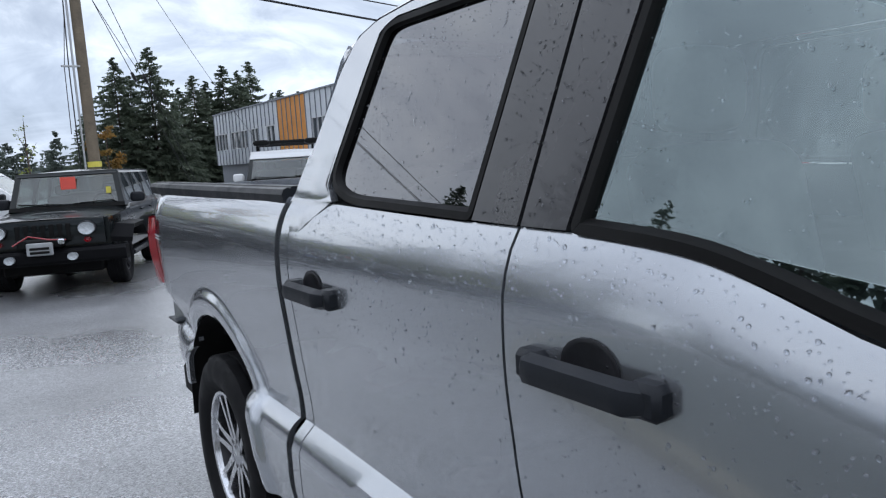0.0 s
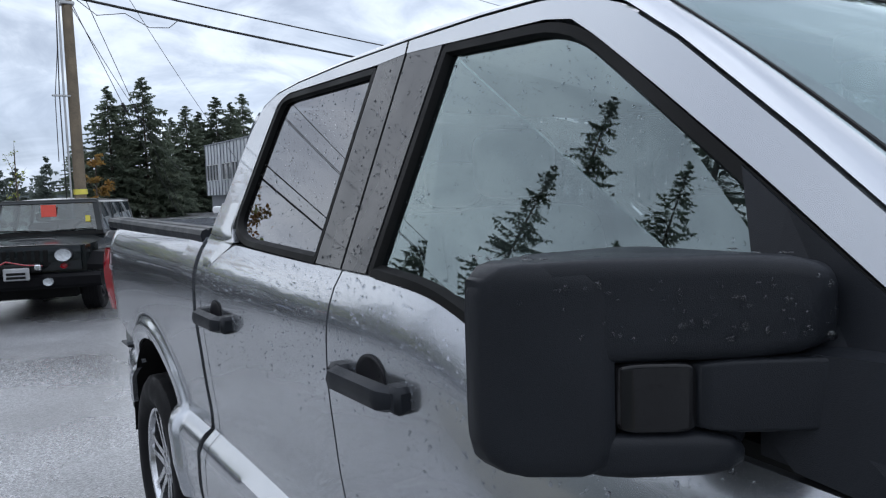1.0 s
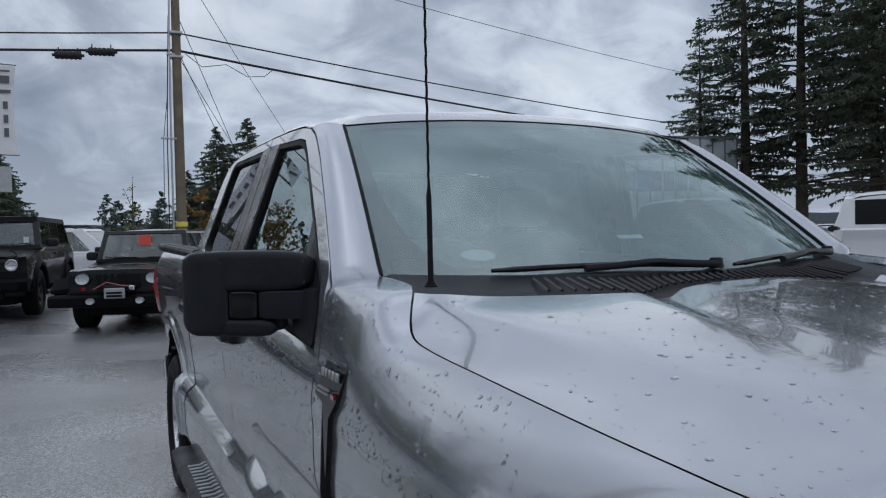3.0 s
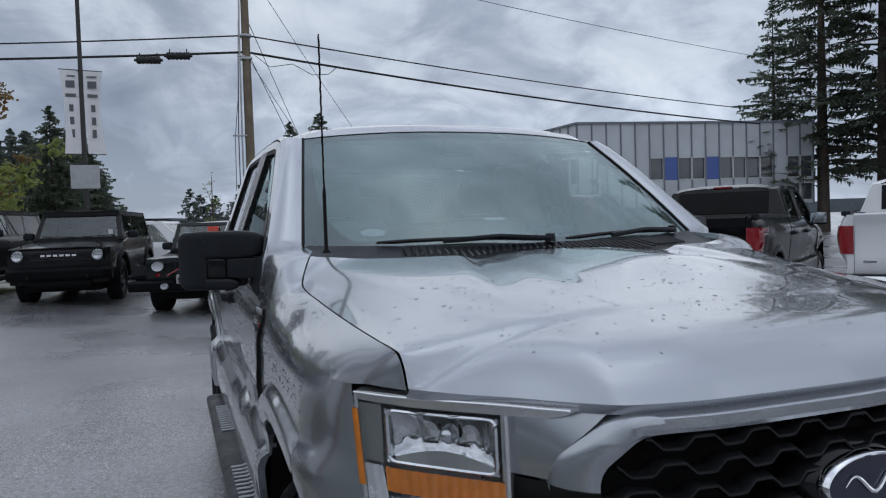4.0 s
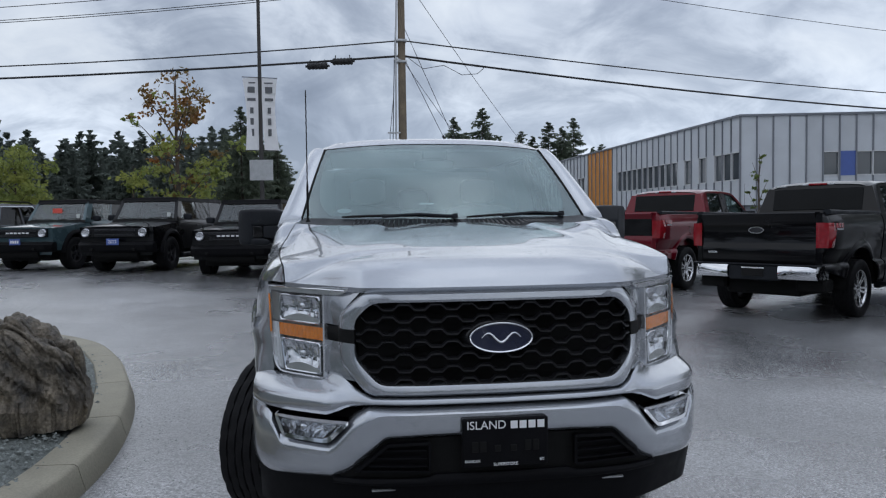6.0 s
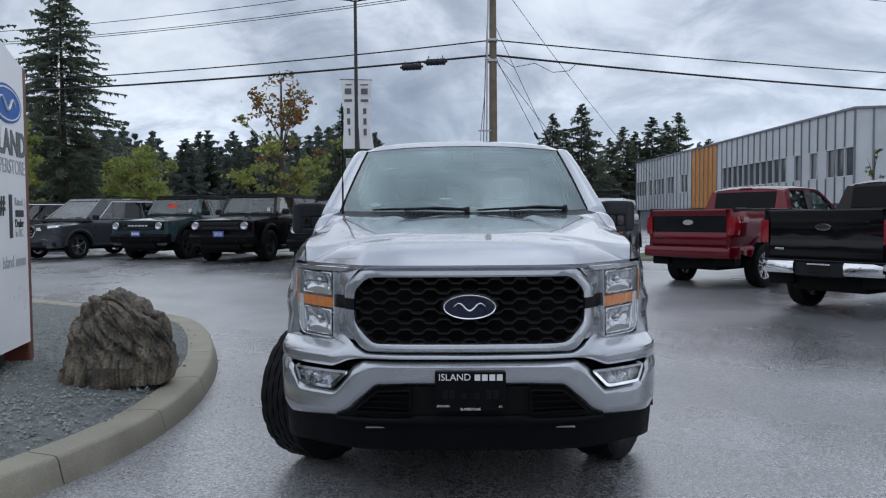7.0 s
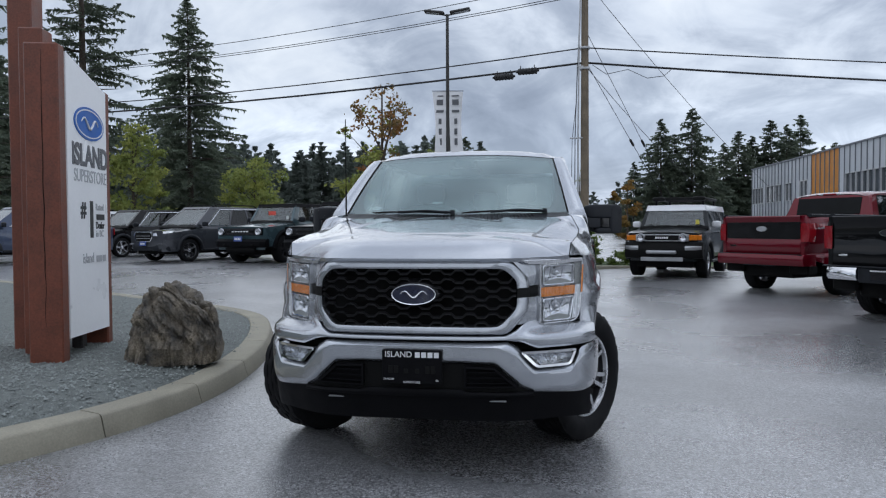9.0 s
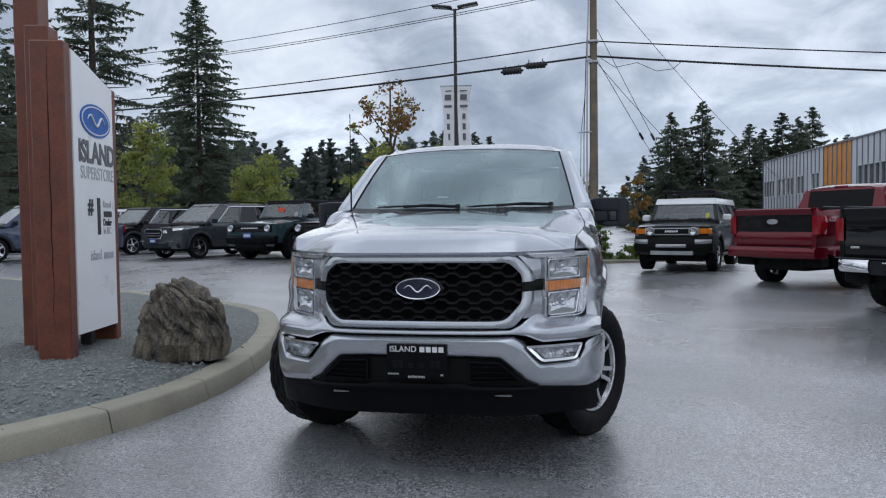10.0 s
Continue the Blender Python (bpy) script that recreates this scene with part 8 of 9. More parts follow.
def vehicle(name, label, m, s, p):
    """A parked vehicle from a dictionary of sizes; nose at y = 0, facing -y."""
    root = thing(name, label, "car", m, group="parked vehicles")
    L, W, belt_, zr = s["L"], s["W"], s["belt"], s["roof"]
    hz0, hz1, hy = s["hood"]
    wy, R, AR = s["wheels"], s["R"], s["arch"]
    flare = s.get("flare")
    taper = s.get("taper", 0.10)

    def wid(y, z):
        w = W - taper * max(0, (0.55 - y) / 0.55) ** 2 - taper * 0.7 * max(0, (y - L + 0.4) / 0.4) ** 2
        t = (z - 0.45) / (belt_ - 0.45)
        return w * interp(t, [0, 0.12, 0.35, 0.75, 0.92, 1.0], [0.95, 0.985, 1.0, 0.995, 0.98, 0.95])

    def top(y):
        return interp(y, [0, 0.12, hy, hy + 0.25, L], [hz0 - 0.02, hz0, hz1, belt_, belt_])

    for sg in (1, -1):
        sh = side_sheet(0.02, L - 0.02, wid, lambda y: s.get("sill", 0.42), top, wy, AR, R)
        part("body_side", sh if sg > 0 else sh.mirrored(), p, root, smooth=35)
        for yc in wy:
            li = Shape().grid([[(x, yc - AR * math.cos(math.pi * k / 14), R + AR * math.sin(math.pi * k / 14)) for x in (W * 0.55, W * 0.97)] for k in range(15)])
            li.add([(W * 0.55, yc - AR * math.cos(math.pi * k / 14), R + AR * math.sin(math.pi * k / 14)) for k in range(15)], [tuple(range(15))])
            part("wheel_liner", li if sg > 0 else li.mirrored(), UNDER, root)
            if flare:
                fl = Shape().grid([[(x, yc - r * math.cos(a), R + r * math.sin(a)) for x, r in ((W * 0.97, AR - 0.005), (W + 0.035, AR), (W + 0.045, AR + 0.05), (W + 0.01, AR + 0.10), (W * 0.95, AR + 0.11))]
                                   for a in [math.pi * (0.02 + 0.96 * k / 16) for k in range(17)]])
                part("wheel_flare", fl if sg > 0 else fl.mirrored(), flare, root, smooth=40)
            wheel(root, axle_pose(sg * (W - 0.13), yc, R, sg, 0, 20 * sg + yc * 30), R, s.get("tw", 0.25), R * s.get("rim", 0.60), s.get("spokes", 5), s.get("style", "single"), 48, True, face_mat=s.get("alloy"))
    part("underbody", Shape().box((-W * 0.72, 0.2, 0.26), (W * 0.72, L - 0.2, 0.66), 0.03), UNDER, root)
    rows = []
    for k in range(13):
        t = k / 12
        y = 0.02 + (hy + 0.05 - 0.02) * t
        rows.append([(wid(y, belt_) * u, y, top(y) + 0.035 * (1 - u ** 4) + 0.02 * (1 - abs(u) ** 1.2) * min(1, t * 3)) for u in [-1 + 2 * j / 16 for j in range(17)]])
    part("bonnet", Shape().grid(rows), p, root, smooth=35)
    part("nose", Shape().grid([[(wid(0.02, z) * u, 0.02 - 0.06 * (1 - u * u) * s.get("bow", 1.0), z) for u in [-1 + 2 * j / 16 for j in range(17)]] for z in (0.42, 0.6, 0.8, 1.0, hz0 + 0.0)]), p, root, smooth=35)
    part("tail", Shape().grid([[(wid(L - 0.02, z) * u, L - 0.02 + 0.04 * (1 - u * u), z) for u in [-1 + 2 * j / 8 for j in range(9)]] for z in (0.42, 0.7, belt_)]), p, root, smooth=35)
    # cabin
    y0, y1, y0t, y1t, wb, wt = s["cabin"]
    zb = belt_ - 0.01

    def corner(v, yb, yt, sgn):
        return Vector((sgn * (wb + (wt - wb) * v), yb + (yt - yb) * v, zb + (zr - zb) * v))

    lo_v, hi_v = s.get("glass_v", (0.06, 0.90))
    cuts = s["panes"]

    def edge(f, v, sg):
        return corner(v, y0, y0t, sg).lerp(corner(v, y1, y1t, sg), f)

    def side_quad(f0, f1, v0, v1, sg):
        q = [edge(f0, v0, sg), edge(f1, v0, sg), edge(f1, v1, sg), edge(f0, v1, sg)]
        return q if sg > 0 else [q[1], q[0], q[3], q[2]]

    def end_quad(u0, u1, v0, v1, yb, yt, front):
        def at(u, v):
            return corner(v, yb, yt, -1).lerp(corner(v, yb, yt, 1), u)
        q = [at(u0, v0), at(u1, v0), at(u1, v1), at(u0, v1)]
        return q if front else [q[1], q[0], q[3], q[2]]

    # pillars, sills and headers frame the openings
    for sg in (1, -1):
        for f0, f1 in [(0.0, cuts[0] - 0.002)] + [(f - 0.011, f + 0.011) for f in cuts[1:-1]] + [(cuts[-1] + 0.002, 1.0)]:
            part("pillar", quad_panel(*side_quad(f0, f1, 0, 1, sg), 0, 0.006, -0.05), p, root)
        part("window_sill", quad_panel(*side_quad(0, 1, -0.02, lo_v + 0.03, sg), 0, 0.010, -0.05), p, root)
        part("roof_header", quad_panel(*side_quad(0, 1, hi_v - 0.02, 1, sg), 0, 0.010, -0.05), s.get("roof_mat", p), root)
    for yb, yt, front in ((y0, y0t, True), (y1, y1t, False)):
        for u0, u1 in ((0.0, 0.05), (0.95, 1.0)):
            part("pillar", quad_panel(*end_quad(u0, u1, 0, 1, yb, yt, front), 0, 0.008, -0.05), p, root)
        part("header", quad_panel(*end_quad(0, 1, hi_v - 0.01, 1, yb, yt, front), 0, 0.010, -0.05), s.get("roof_mat", p), root)
        part("cowl", quad_panel(*end_quad(0, 1, -0.03, lo_v + 0.02, yb, yt, front), 0, 0.010, -0.05), SEAL if front else p, root)
    # cabin furniture
    part("cabin_tub", Shape().box((-wb + 0.06, y0 + 0.10, 0.60), (wb - 0.06, y1 - 0.06, belt_ - 0.28), 0.03), INTERIOR, root)
    part("dashboard", soft_box((-wb + 0.06, y0 + 0.12, belt_ - 0.25), (wb - 0.06, y0 + 0.62, belt_ + 0.015), 0.06), INTERIOR, root, smooth=50)
    part("steering_wheel", Shape().turned([(0.165, -0.014), (0.185, 0.0), (0.165, 0.014), (0.15, 0.0)], 20, Matrix.Translation((0.38, y0 + 0.74, belt_ + 0.02)) @ pose(0, 0, 0, 65, 0, 0), close=True), SEAL, root, smooth=60)
    seat_h = min(0.40, zr - belt_ - 0.20)
    for sx in (-0.38, 0.38):
        st = part("seat", soft_box((sx - 0.24, y0 + 1.18, belt_ - 0.30), (sx + 0.24, y0 + 1.32, belt_ + seat_h - 0.17), 0.05), SEAT_CLOTH, root, smooth=50)
        part("headrest", soft_box((sx - 0.12, y0 + 1.24, belt_ + seat_h - 0.16), (sx + 0.12, y0 + 1.33, belt_ + seat_h), 0.035), SEAT_CLOTH, st, smooth=50)
    part("rear_bench", soft_box((-wb + 0.16, y0 + 2.05, belt_ - 0.30), (wb - 0.16, y0 + 2.20, belt_ + seat_h - 0.15), 0.05), SEAT_CLOTH, root, smooth=50)
    rf = []
    a, b = corner(1.0, y0, y0t, 1), corner(1.0, y1, y1t, 1)
    for t in range(11):
        q = t / 10
        rf.append([((a.x - 0.03) * u, a.y + 0.02 + (b.y - a.y - 0.04) * q, zr - 0.004 + 0.045 * (1 - u ** 2) * (1 - (2 * q - 1) ** 4)) for u in [-1 + 2 * j / 10 for j in range(11)]])
    part("roof", Shape().grid(rf), s.get("roof_mat", p), root, smooth=40)
    bd = s.get("band", 0.10 if s.get("roof_mat") else 0.05)
    k0 = corner(1 - bd / (zr - zb), y0, y0t, 1)
    k1 = corner(1 - bd / (zr - zb), y1, y1t, 1)
    rim_ = Shape().loft([[(px, py, z) for px, py in rounded([(x, ya), (x, yb), (-x, yb), (-x, ya)], 0.07, 4)] for x, ya, yb, z in
                         ((k0.x + 0.018, k0.y - 0.025, k1.y + 0.02, zr - bd), (wt + 0.018, y0t - 0.02, y1t + 0.02, zr - 0.025), (wt + 0.004, y0t + 0.0, y1t - 0.0, zr - 0.006), (wt - 0.03, y0t + 0.03, y1t - 0.03, zr + 0.006))])
    part("roof_cap", rim_, s.get("roof_mat", p), root, smooth=50)
    for q, deep_, tag in ((end_quad(0, 1, lo_v, hi_v, y0, y0t, True), 0.002, "clear windscreen mirroring the sky"), (end_quad(0, 1, lo_v, hi_v, y1, y1t, False), 0.002, "")):
        part("windscreen" if tag else "rear_window", quad_panel(*q, 0.03, deep_, -0.004), AUTO_GLASS if tag or s.get("clear") else AUTO_TINT, root, tag).visible_shadow = False
    for sg in (1, -1):
        for n_, (f0, f1) in enumerate(zip(cuts, cuts[1:])):
            part("side_window", quad_panel(*side_quad(f0, f1, lo_v, hi_v, sg), 0.0, 0.001, -0.004), AUTO_TINT if n_ and not s.get("clear") else AUTO_GLASS, root).visible_shadow = False
        if s.get("bright"):
            pts = [corner(v, y0, y0t, sg).lerp(corner(v, y1, y1t, sg), f) + Vector((sg * 0.022, 0, 0)) for f, v in ((cuts[-1], lo_v), (cuts[0], lo_v), (cuts[0] + 0.01, lo_v + 0.15), (cuts[0] + 0.05, hi_v - 0.03), (cuts[-1] - 0.06, hi_v), (cuts[-1], lo_v + 0.3), (cuts[-1], lo_v))]
            part("window_trim", Shape().tube([tuple(q) for q in pts], 0.014, 5), CHROME, root)
        for f in cuts[1:-1]:
            y = edge(f, 0, sg).y
            part("shut_line",
                 Shape().grid([[(sg * (wid(y, z) + 0.002), y - 0.005, z), (sg * (wid(y, z) + 0.002), y + 0.005, z)] for z in (0.5, 0.7, 0.9, belt_ - 0.03)]), SEAL, root)
            part("door_handle", Shape().box((-0.02, -0.09, -0.015), (0.03, 0.09, 0.015), 0.01, Matrix.Translation((sg * wid(y, belt_ - 0.13), y - 0.14, belt_ - 0.13))), s.get("trim", PLASTIC), root)
        mx = wb + 0.10
        part("door_mirror", soft_box((-0.10, -0.06, -0.07), (0.12, 0.07, 0.09), 0.04).moved(Matrix.Translation((sg * (W + 0.06), y0 + 0.28, belt_ + 0.08)) @ pose(0, 0, 0, 0, 0, 0 if sg > 0 else 180)), s.get("trim", PLASTIC), root, smooth=50)
        part("side_step", Shape().box((W - 0.10 if sg > 0 else -W - 0.0, wy[0] + AR + 0.1, 0.34), (W + 0.0 if sg > 0 else -W + 0.10, wy[1] - AR - 0.1, 0.42), 0.02), PLASTIC, root)
        tl = Shape().box((-0.06, 0, -0.13), (0.06, 0.03, 0.13), 0.012, Matrix.Translation((sg * (W - 0.12), L + 0.0, 0.98)))
        part("tail_light", tl, RED_LENS, root)
    for k in (-1, 1):
        part("wiper", Shape().tube([tuple(corner(lo_v + 0.05, y0, y0t, 1).lerp(corner(lo_v + 0.05, y0, y0t, -1), 0.5 + k * 0.05) + Vector((0, -0.03, 0.0))), tuple(corner(lo_v + 0.10, y0, y0t, 1).lerp(corner(lo_v + 0.10, y0, y0t, -1), 0.5 + k * 0.42) + Vector((0, -0.035, 0)))], 0.008, 5), SEAL, root)
    return root, wid


def disc(x, y, z, r, depth=0.03, n=20):
    """A shallow dish facing -y."""
    return Shape().turned([(0, -0.5 * depth), (r * 0.55, -0.4 * depth), (r * 0.85, 0.3 * depth), (r, depth), (r, -depth)], n, Matrix.Translation((x, y, z)) @ pose(0, 0, 0, 90, 0, 0))


def ring(x, y, z, r, w, n=24):
    return Shape().turned([(r - w, 0), (r - w, 0.015), (r, 0.02), (r + 0.006, 0.0)], n, Matrix.Translation((x, y, z)) @ pose(0, 0, 0, 90, 0, 0))


def tags(root, s, colour_, y, spots):
    for x, z, w, h, m_ in spots:
        part("windscreen_tag", Shape().box((x - w / 2, -0.004, -h / 2), (x + w / 2, 0.004, h / 2), 0, Matrix.Translation((0, 0, 0)) @ Matrix.Translation((0, y + (z - s["belt"]) * (s["cabin"][2] - s["cabin"][0]) / (s["roof"] - s["belt"]) - 0.035, z))), m_, root)


BRONCO = dict(L=4.81, W=0.955, belt=1.25, roof=1.85, hood=(1.10, 1.20, 1.42), wheels=(0.92, 3.87), R=0.425, arch=0.515, flare=DARK_PLASTIC, cabin=(1.42, 4.72, 1.80, 4.62, 0.86, 0.74),
              panes=(0.07, 0.36, 0.66, 0.96), roof_mat=DARK_PLASTIC, taper=0.04, bow=0.3, tw=0.28, rim=0.55, alloy=ALLOY_DARK, sill=0.52)


def off_roader(label, m, p, plate_bar=None, words=True):
    root, wid = vehicle("off_road_suv", label, m, BRONCO, p)
    down = Matrix.Translation((0, 0, -0.065))

    def front(name_, shape, material, parent, label_="", smooth=None):
        return part(name_, shape.moved(down), material, parent, label_, smooth)

    front("grille_panel", Shape().loft([[(x, y, z) for y, z in ((0.03, 0.92), (-0.045, 0.925), (-0.055, 1.03), (-0.045, 1.135), (0.03, 1.14))] for x in (-0.80, -0.78, 0.78, 0.80)]), GLOSS_BLACK, root, "black grille panel between round lamps", 30)
    for z in (0.955, 0.985, 1.075, 1.105):
        front("grille_slat", Shape().box((-0.50, -0.064, z - 0.006), (0.50, -0.045, z + 0.006), 0.003), ALLOY_DARK, root)
    if words:
        for k in range(6):
            front("letter_bar", Shape().box((-0.31 + k * 0.11, -0.068, 1.015), (-0.31 + k * 0.11 + 0.075, -0.05, 1.052), 0.003), WHITE_INK, root)
    for sg in (-1, 1):
        hl = front("headlight", disc(sg * 0.70, -0.082, 1.03, 0.095), LAMP_GREY, root, "round headlight with a pale ring", 50)
        front("light_ring", ring(sg * 0.70, -0.075, 1.03, 0.10, 0.014), REFLECTOR, hl, smooth=50)
        front("light_bar", Shape().box((sg * 0.70 - 0.09, -0.098, 1.022), (sg * 0.70 + 0.09, -0.07, 1.038), 0.004), REFLECTOR, hl)
        front("tow_hook", Shape().box((sg * 0.52 - 0.03, -0.20, 0.60), (sg * 0.52 + 0.03, -0.1, 0.66), 0.01), SEAL, root)
        front("bonnet_peg", Shape().tube([(sg * 0.72, 0.25, 1.19), (sg * 0.70, 0.12, 1.26), (sg * 0.66, 0.05, 1.27)], 0.012, 5), SEAL, root)
    front("front_bumper", Shape().loft([[(x, y + d, z) for y, z in ((0.05, 0.55), (-0.10, 0.56), (-0.15, 0.62), (-0.15, 0.74), (-0.09, 0.80), (0.05, 0.82))] for x, d in ((-0.93, 0.10), (-0.80, 0.0), (0.80, 0), (0.93, 0.10))]), DARK_PLASTIC, root, "black plastic bumper", 35)
    front("skid_plate", Shape().loft([[(x, y, z) for y, z in ((0.0, 0.40), (-0.06, 0.46), (-0.08, 0.55), (0.1, 0.55))] for x in (-0.55, 0.55)]), UNDER, root)
    if plate_bar:
        pl = front("plate_holder", Shape().box((-0.15, -0.17, 0.74), (0.15, -0.15, 0.89), 0.004), BLUE_CLAD, root, "blue dealer plate")
        if plate_bar == "2022":
            letters("lettering", "2022", 0.11, down @ Matrix.Translation((0, -0.172, 0.815)) @ pose(0, 0, 0, 90, 0, 0), WHITE_INK, pl, 0.001)
        else:
            front("number_bar", bars([0.045] * 4, 0.07, 0.015).moved(Matrix.Translation((0, -0.172, 0.815)) @ pose(0, 0, 0, 90, 0, 0)), WHITE_INK, pl)
    tags(root, BRONCO, None, 1.42, ((0.62, 1.40, 0.09, 0.11, PAPER),))
    return root


off_roader("black boxy off-roader with white grille letter bars", heading(-3.15, 15.35, -8, 0.92), BLACK_PAINT)
off_roader("black boxy off-roader with a blue dealer plate", heading(-5.90, 16.25, -12, 0.92), BLACK_PAINT, "2022", False)
teal = off_roader("dark teal boxy off-roader with a blue dealer plate", heading(-8.60, 17.6, -15, 0.92), TEAL_PAINT, "bar")
tags(teal, BRONCO, None, 1.42, ((-0.05, 1.55, 0.28, 0.13, RED_PAPER),))


# open-winged four-by-four with a winch
JEEP = dict(L=4.40, W=0.905, belt=1.15, roof=1.69, hood=(1.03, 1.09, 1.28), wheels=(0.72, 3.50), R=0.40, arch=0.46, cabin=(1.30, 4.32, 1.50, 4.22, 0.82, 0.72), panes=(0.05, 0.36, 0.66, 0.96),
            roof_mat=GREEN_BLACK, taper=0.08, bow=0.2, tw=0.28, rim=0.55, alloy=ALLOY_DARK, sill=0.50, clear=True, band=0.05, glass_v=(0.06, 0.93))
jeep, _ = vehicle("four_by_four", "dark grey open-winged four-by-four with a front winch", heading(-0.70, 13.72, -20, 0.72), JEEP, GREEN_BLACK)


def jeep_part(name, shape, material, parent, label="", smooth=None):
    """A front part of the four-by-four, brought to its width and height."""
    return part(name, shape.moved(Matrix.Translation((0, 0, -0.09)) @ Matrix.Diagonal((1.18, 1, 0.96, 1))), material, parent, label, smooth)


jeep_part("grille_panel", Shape().loft([[(x, y, z) for y, z in ((0.03, 0.80), (-0.05, 0.80), (-0.07, 1.0), (-0.05, 1.17), (0.03, 1.17))] for x in (-0.66, -0.60, 0.60, 0.66)]), GREEN_BLACK, jeep, "slotted upright grille", 35)
for k in range(7):
    x = -0.27 + 0.09 * k
    jeep_part("grille_slot", Shape().box((x - 0.028, -0.076, 0.86), (x + 0.028, -0.05, 1.12), 0.012), SEAL, jeep)
for sg in (-1, 1):
    hl = jeep_part("headlight", disc(sg * 0.475, -0.105, 1.03, 0.09), PALE_LENS, jeep, "round clear headlight", 50)
    jeep_part("bezel", ring(sg * 0.475, -0.080, 1.03, 0.10, 0.012), ALLOY_DARK, hl, smooth=50)
    jeep_part("side_lamp", disc(sg * 0.475, -0.085, 0.87, 0.04), RED_LENS, jeep, smooth=50)
    jeep_part("fog_lamp", disc(sg * 0.33, -0.275, 0.66, 0.055), PALE_LENS, jeep, "round clear fog lamp", 50)
    wing_ = Shape().loft([[(sg * x, y, z) for x, z in ((0.60, 0.98), (0.94, 0.96), (0.95, 1.02), (0.62, 1.07))] if 0 < i < 4 else [(sg * x, y, z) for x, z in ((0.62, 0.80), (0.94, 0.78), (0.95, 0.84), (0.63, 0.88))] for i, y in enumerate((0.02, 0.22, 0.5, 1.05, 1.30))])
    jeep_part("front_flare", wing_, DARK_PLASTIC, jeep, "flat black wheel flare", 40)
    wing_ = Shape().loft([[(sg * x, y, z) for x, z in ((0.74, 0.92), (0.94, 0.90), (0.95, 0.96), (0.75, 0.99))] if 0 < i < 3 else [(sg * x, y, z) for x, z in ((0.74, 0.60), (0.94, 0.58), (0.95, 0.64), (0.75, 0.66))] for i, y in enumerate((2.98, 3.2, 3.8, 4.04))])
    jeep_part("rear_flare", wing_, DARK_PLASTIC, jeep, smooth=40)
jeep_part("front_bumper", Shape().loft([[(x, y, z) for y, z in ((0.0, 0.56), (-0.22, 0.56), (-0.25, 0.60), (-0.25, 0.72), (-0.20, 0.76), (0.0, 0.76))] for x in (-0.90, -0.86, 0.86, 0.90)]), DARK_PLASTIC, jeep, "black steel bumper", 35)
winch = jeep_part("winch", Shape().rod((-0.14, -0.20, 0.86), (0.14, -0.20, 0.86), 0.07, n=14).box((-0.24, -0.28, 0.80), (-0.14, -0.12, 0.93), 0.02).box((0.14, -0.28, 0.80), (0.24, -0.12, 0.93), 0.02), SEAL, jeep, "black electric winch with a bright fairlead", 40)
jeep_part("fairlead", Shape().box((-0.14, -0.31, 0.70), (0.14, -0.28, 0.88), 0.012), GALV, winch, "bright roller fairlead")
for z in (0.745, 0.80):
    jeep_part("roller", Shape().rod((-0.10, -0.318, z), (0.10, -0.318, z), 0.018), SEAL, winch, smooth=60)
jeep_part("hook", Shape().box((0.20, -0.33, 0.84), (0.27, -0.28, 0.92), 0.015), CHROME, winch)
jeep_part("winch_cable", Shape().tube([(-0.28, -0.28, 0.86), (-0.10, -0.30, 0.98), (0.10, -0.30, 0.92), (0.28, -0.28, 0.90)], 0.012, 6), RED_LENS, winch)
jeep_part("bonnet_scoop", soft_box((-0.28, 0.45, 1.19), (0.28, 0.95, 1.265), 0.03), GREEN_BLACK, jeep, smooth=50)
tags(jeep, JEEP, None, 1.30, ((0.02, 1.52, 0.22, 0.19, RED_PAPER), (0.60, 1.38, 0.07, 0.10, YELLOW_TAG)))

# white-roofed retro four-by-four
FJ = dict(L=4.55, W=0.93, belt=1.22, roof=1.80, hood=(1.10, 1.17, 1.22), wheels=(0.86, 3.48), R=0.40, arch=0.48, flare=PLASTIC, cabin=(1.25, 4.45, 1.55, 4.35, 0.85, 0.72), panes=(0.07, 0.40, 0.66, 0.92),
          roof_mat=WHITE_PAINT, band=0.14, glass_v=(0.06, 0.76), taper=0.12, bow=0.6, tw=0.27, rim=0.58, sill=0.48)
fj, _ = vehicle("four_by_four", "dark grey four-by-four with white roof and rack", heading(3.45, 15.0, -20, 0.86), FJ, GREEN_BLACK)
part("grille_panel", Shape().loft([[(x, y, z) for y, z in ((0.0, 0.90), (-0.075, 0.90), (-0.085, 0.98), (-0.075, 1.07), (0.0, 1.07))] for x in (-0.62, -0.58, 0.58, 0.62)]), GALV, fj, "pale grille frame", 35)
part("grille_mesh", Shape().box((-0.40, -0.095, 0.925), (0.40, -0.07, 1.045), 0.015), SEAL, fj)
part("word_bar", bars([0.04] * 6, 0.045, 0.012).moved(Matrix.Translation((0, -0.097, 0.985)) @ pose(0, 0, 0, 90, 0, 0)), WHITE_INK, fj)
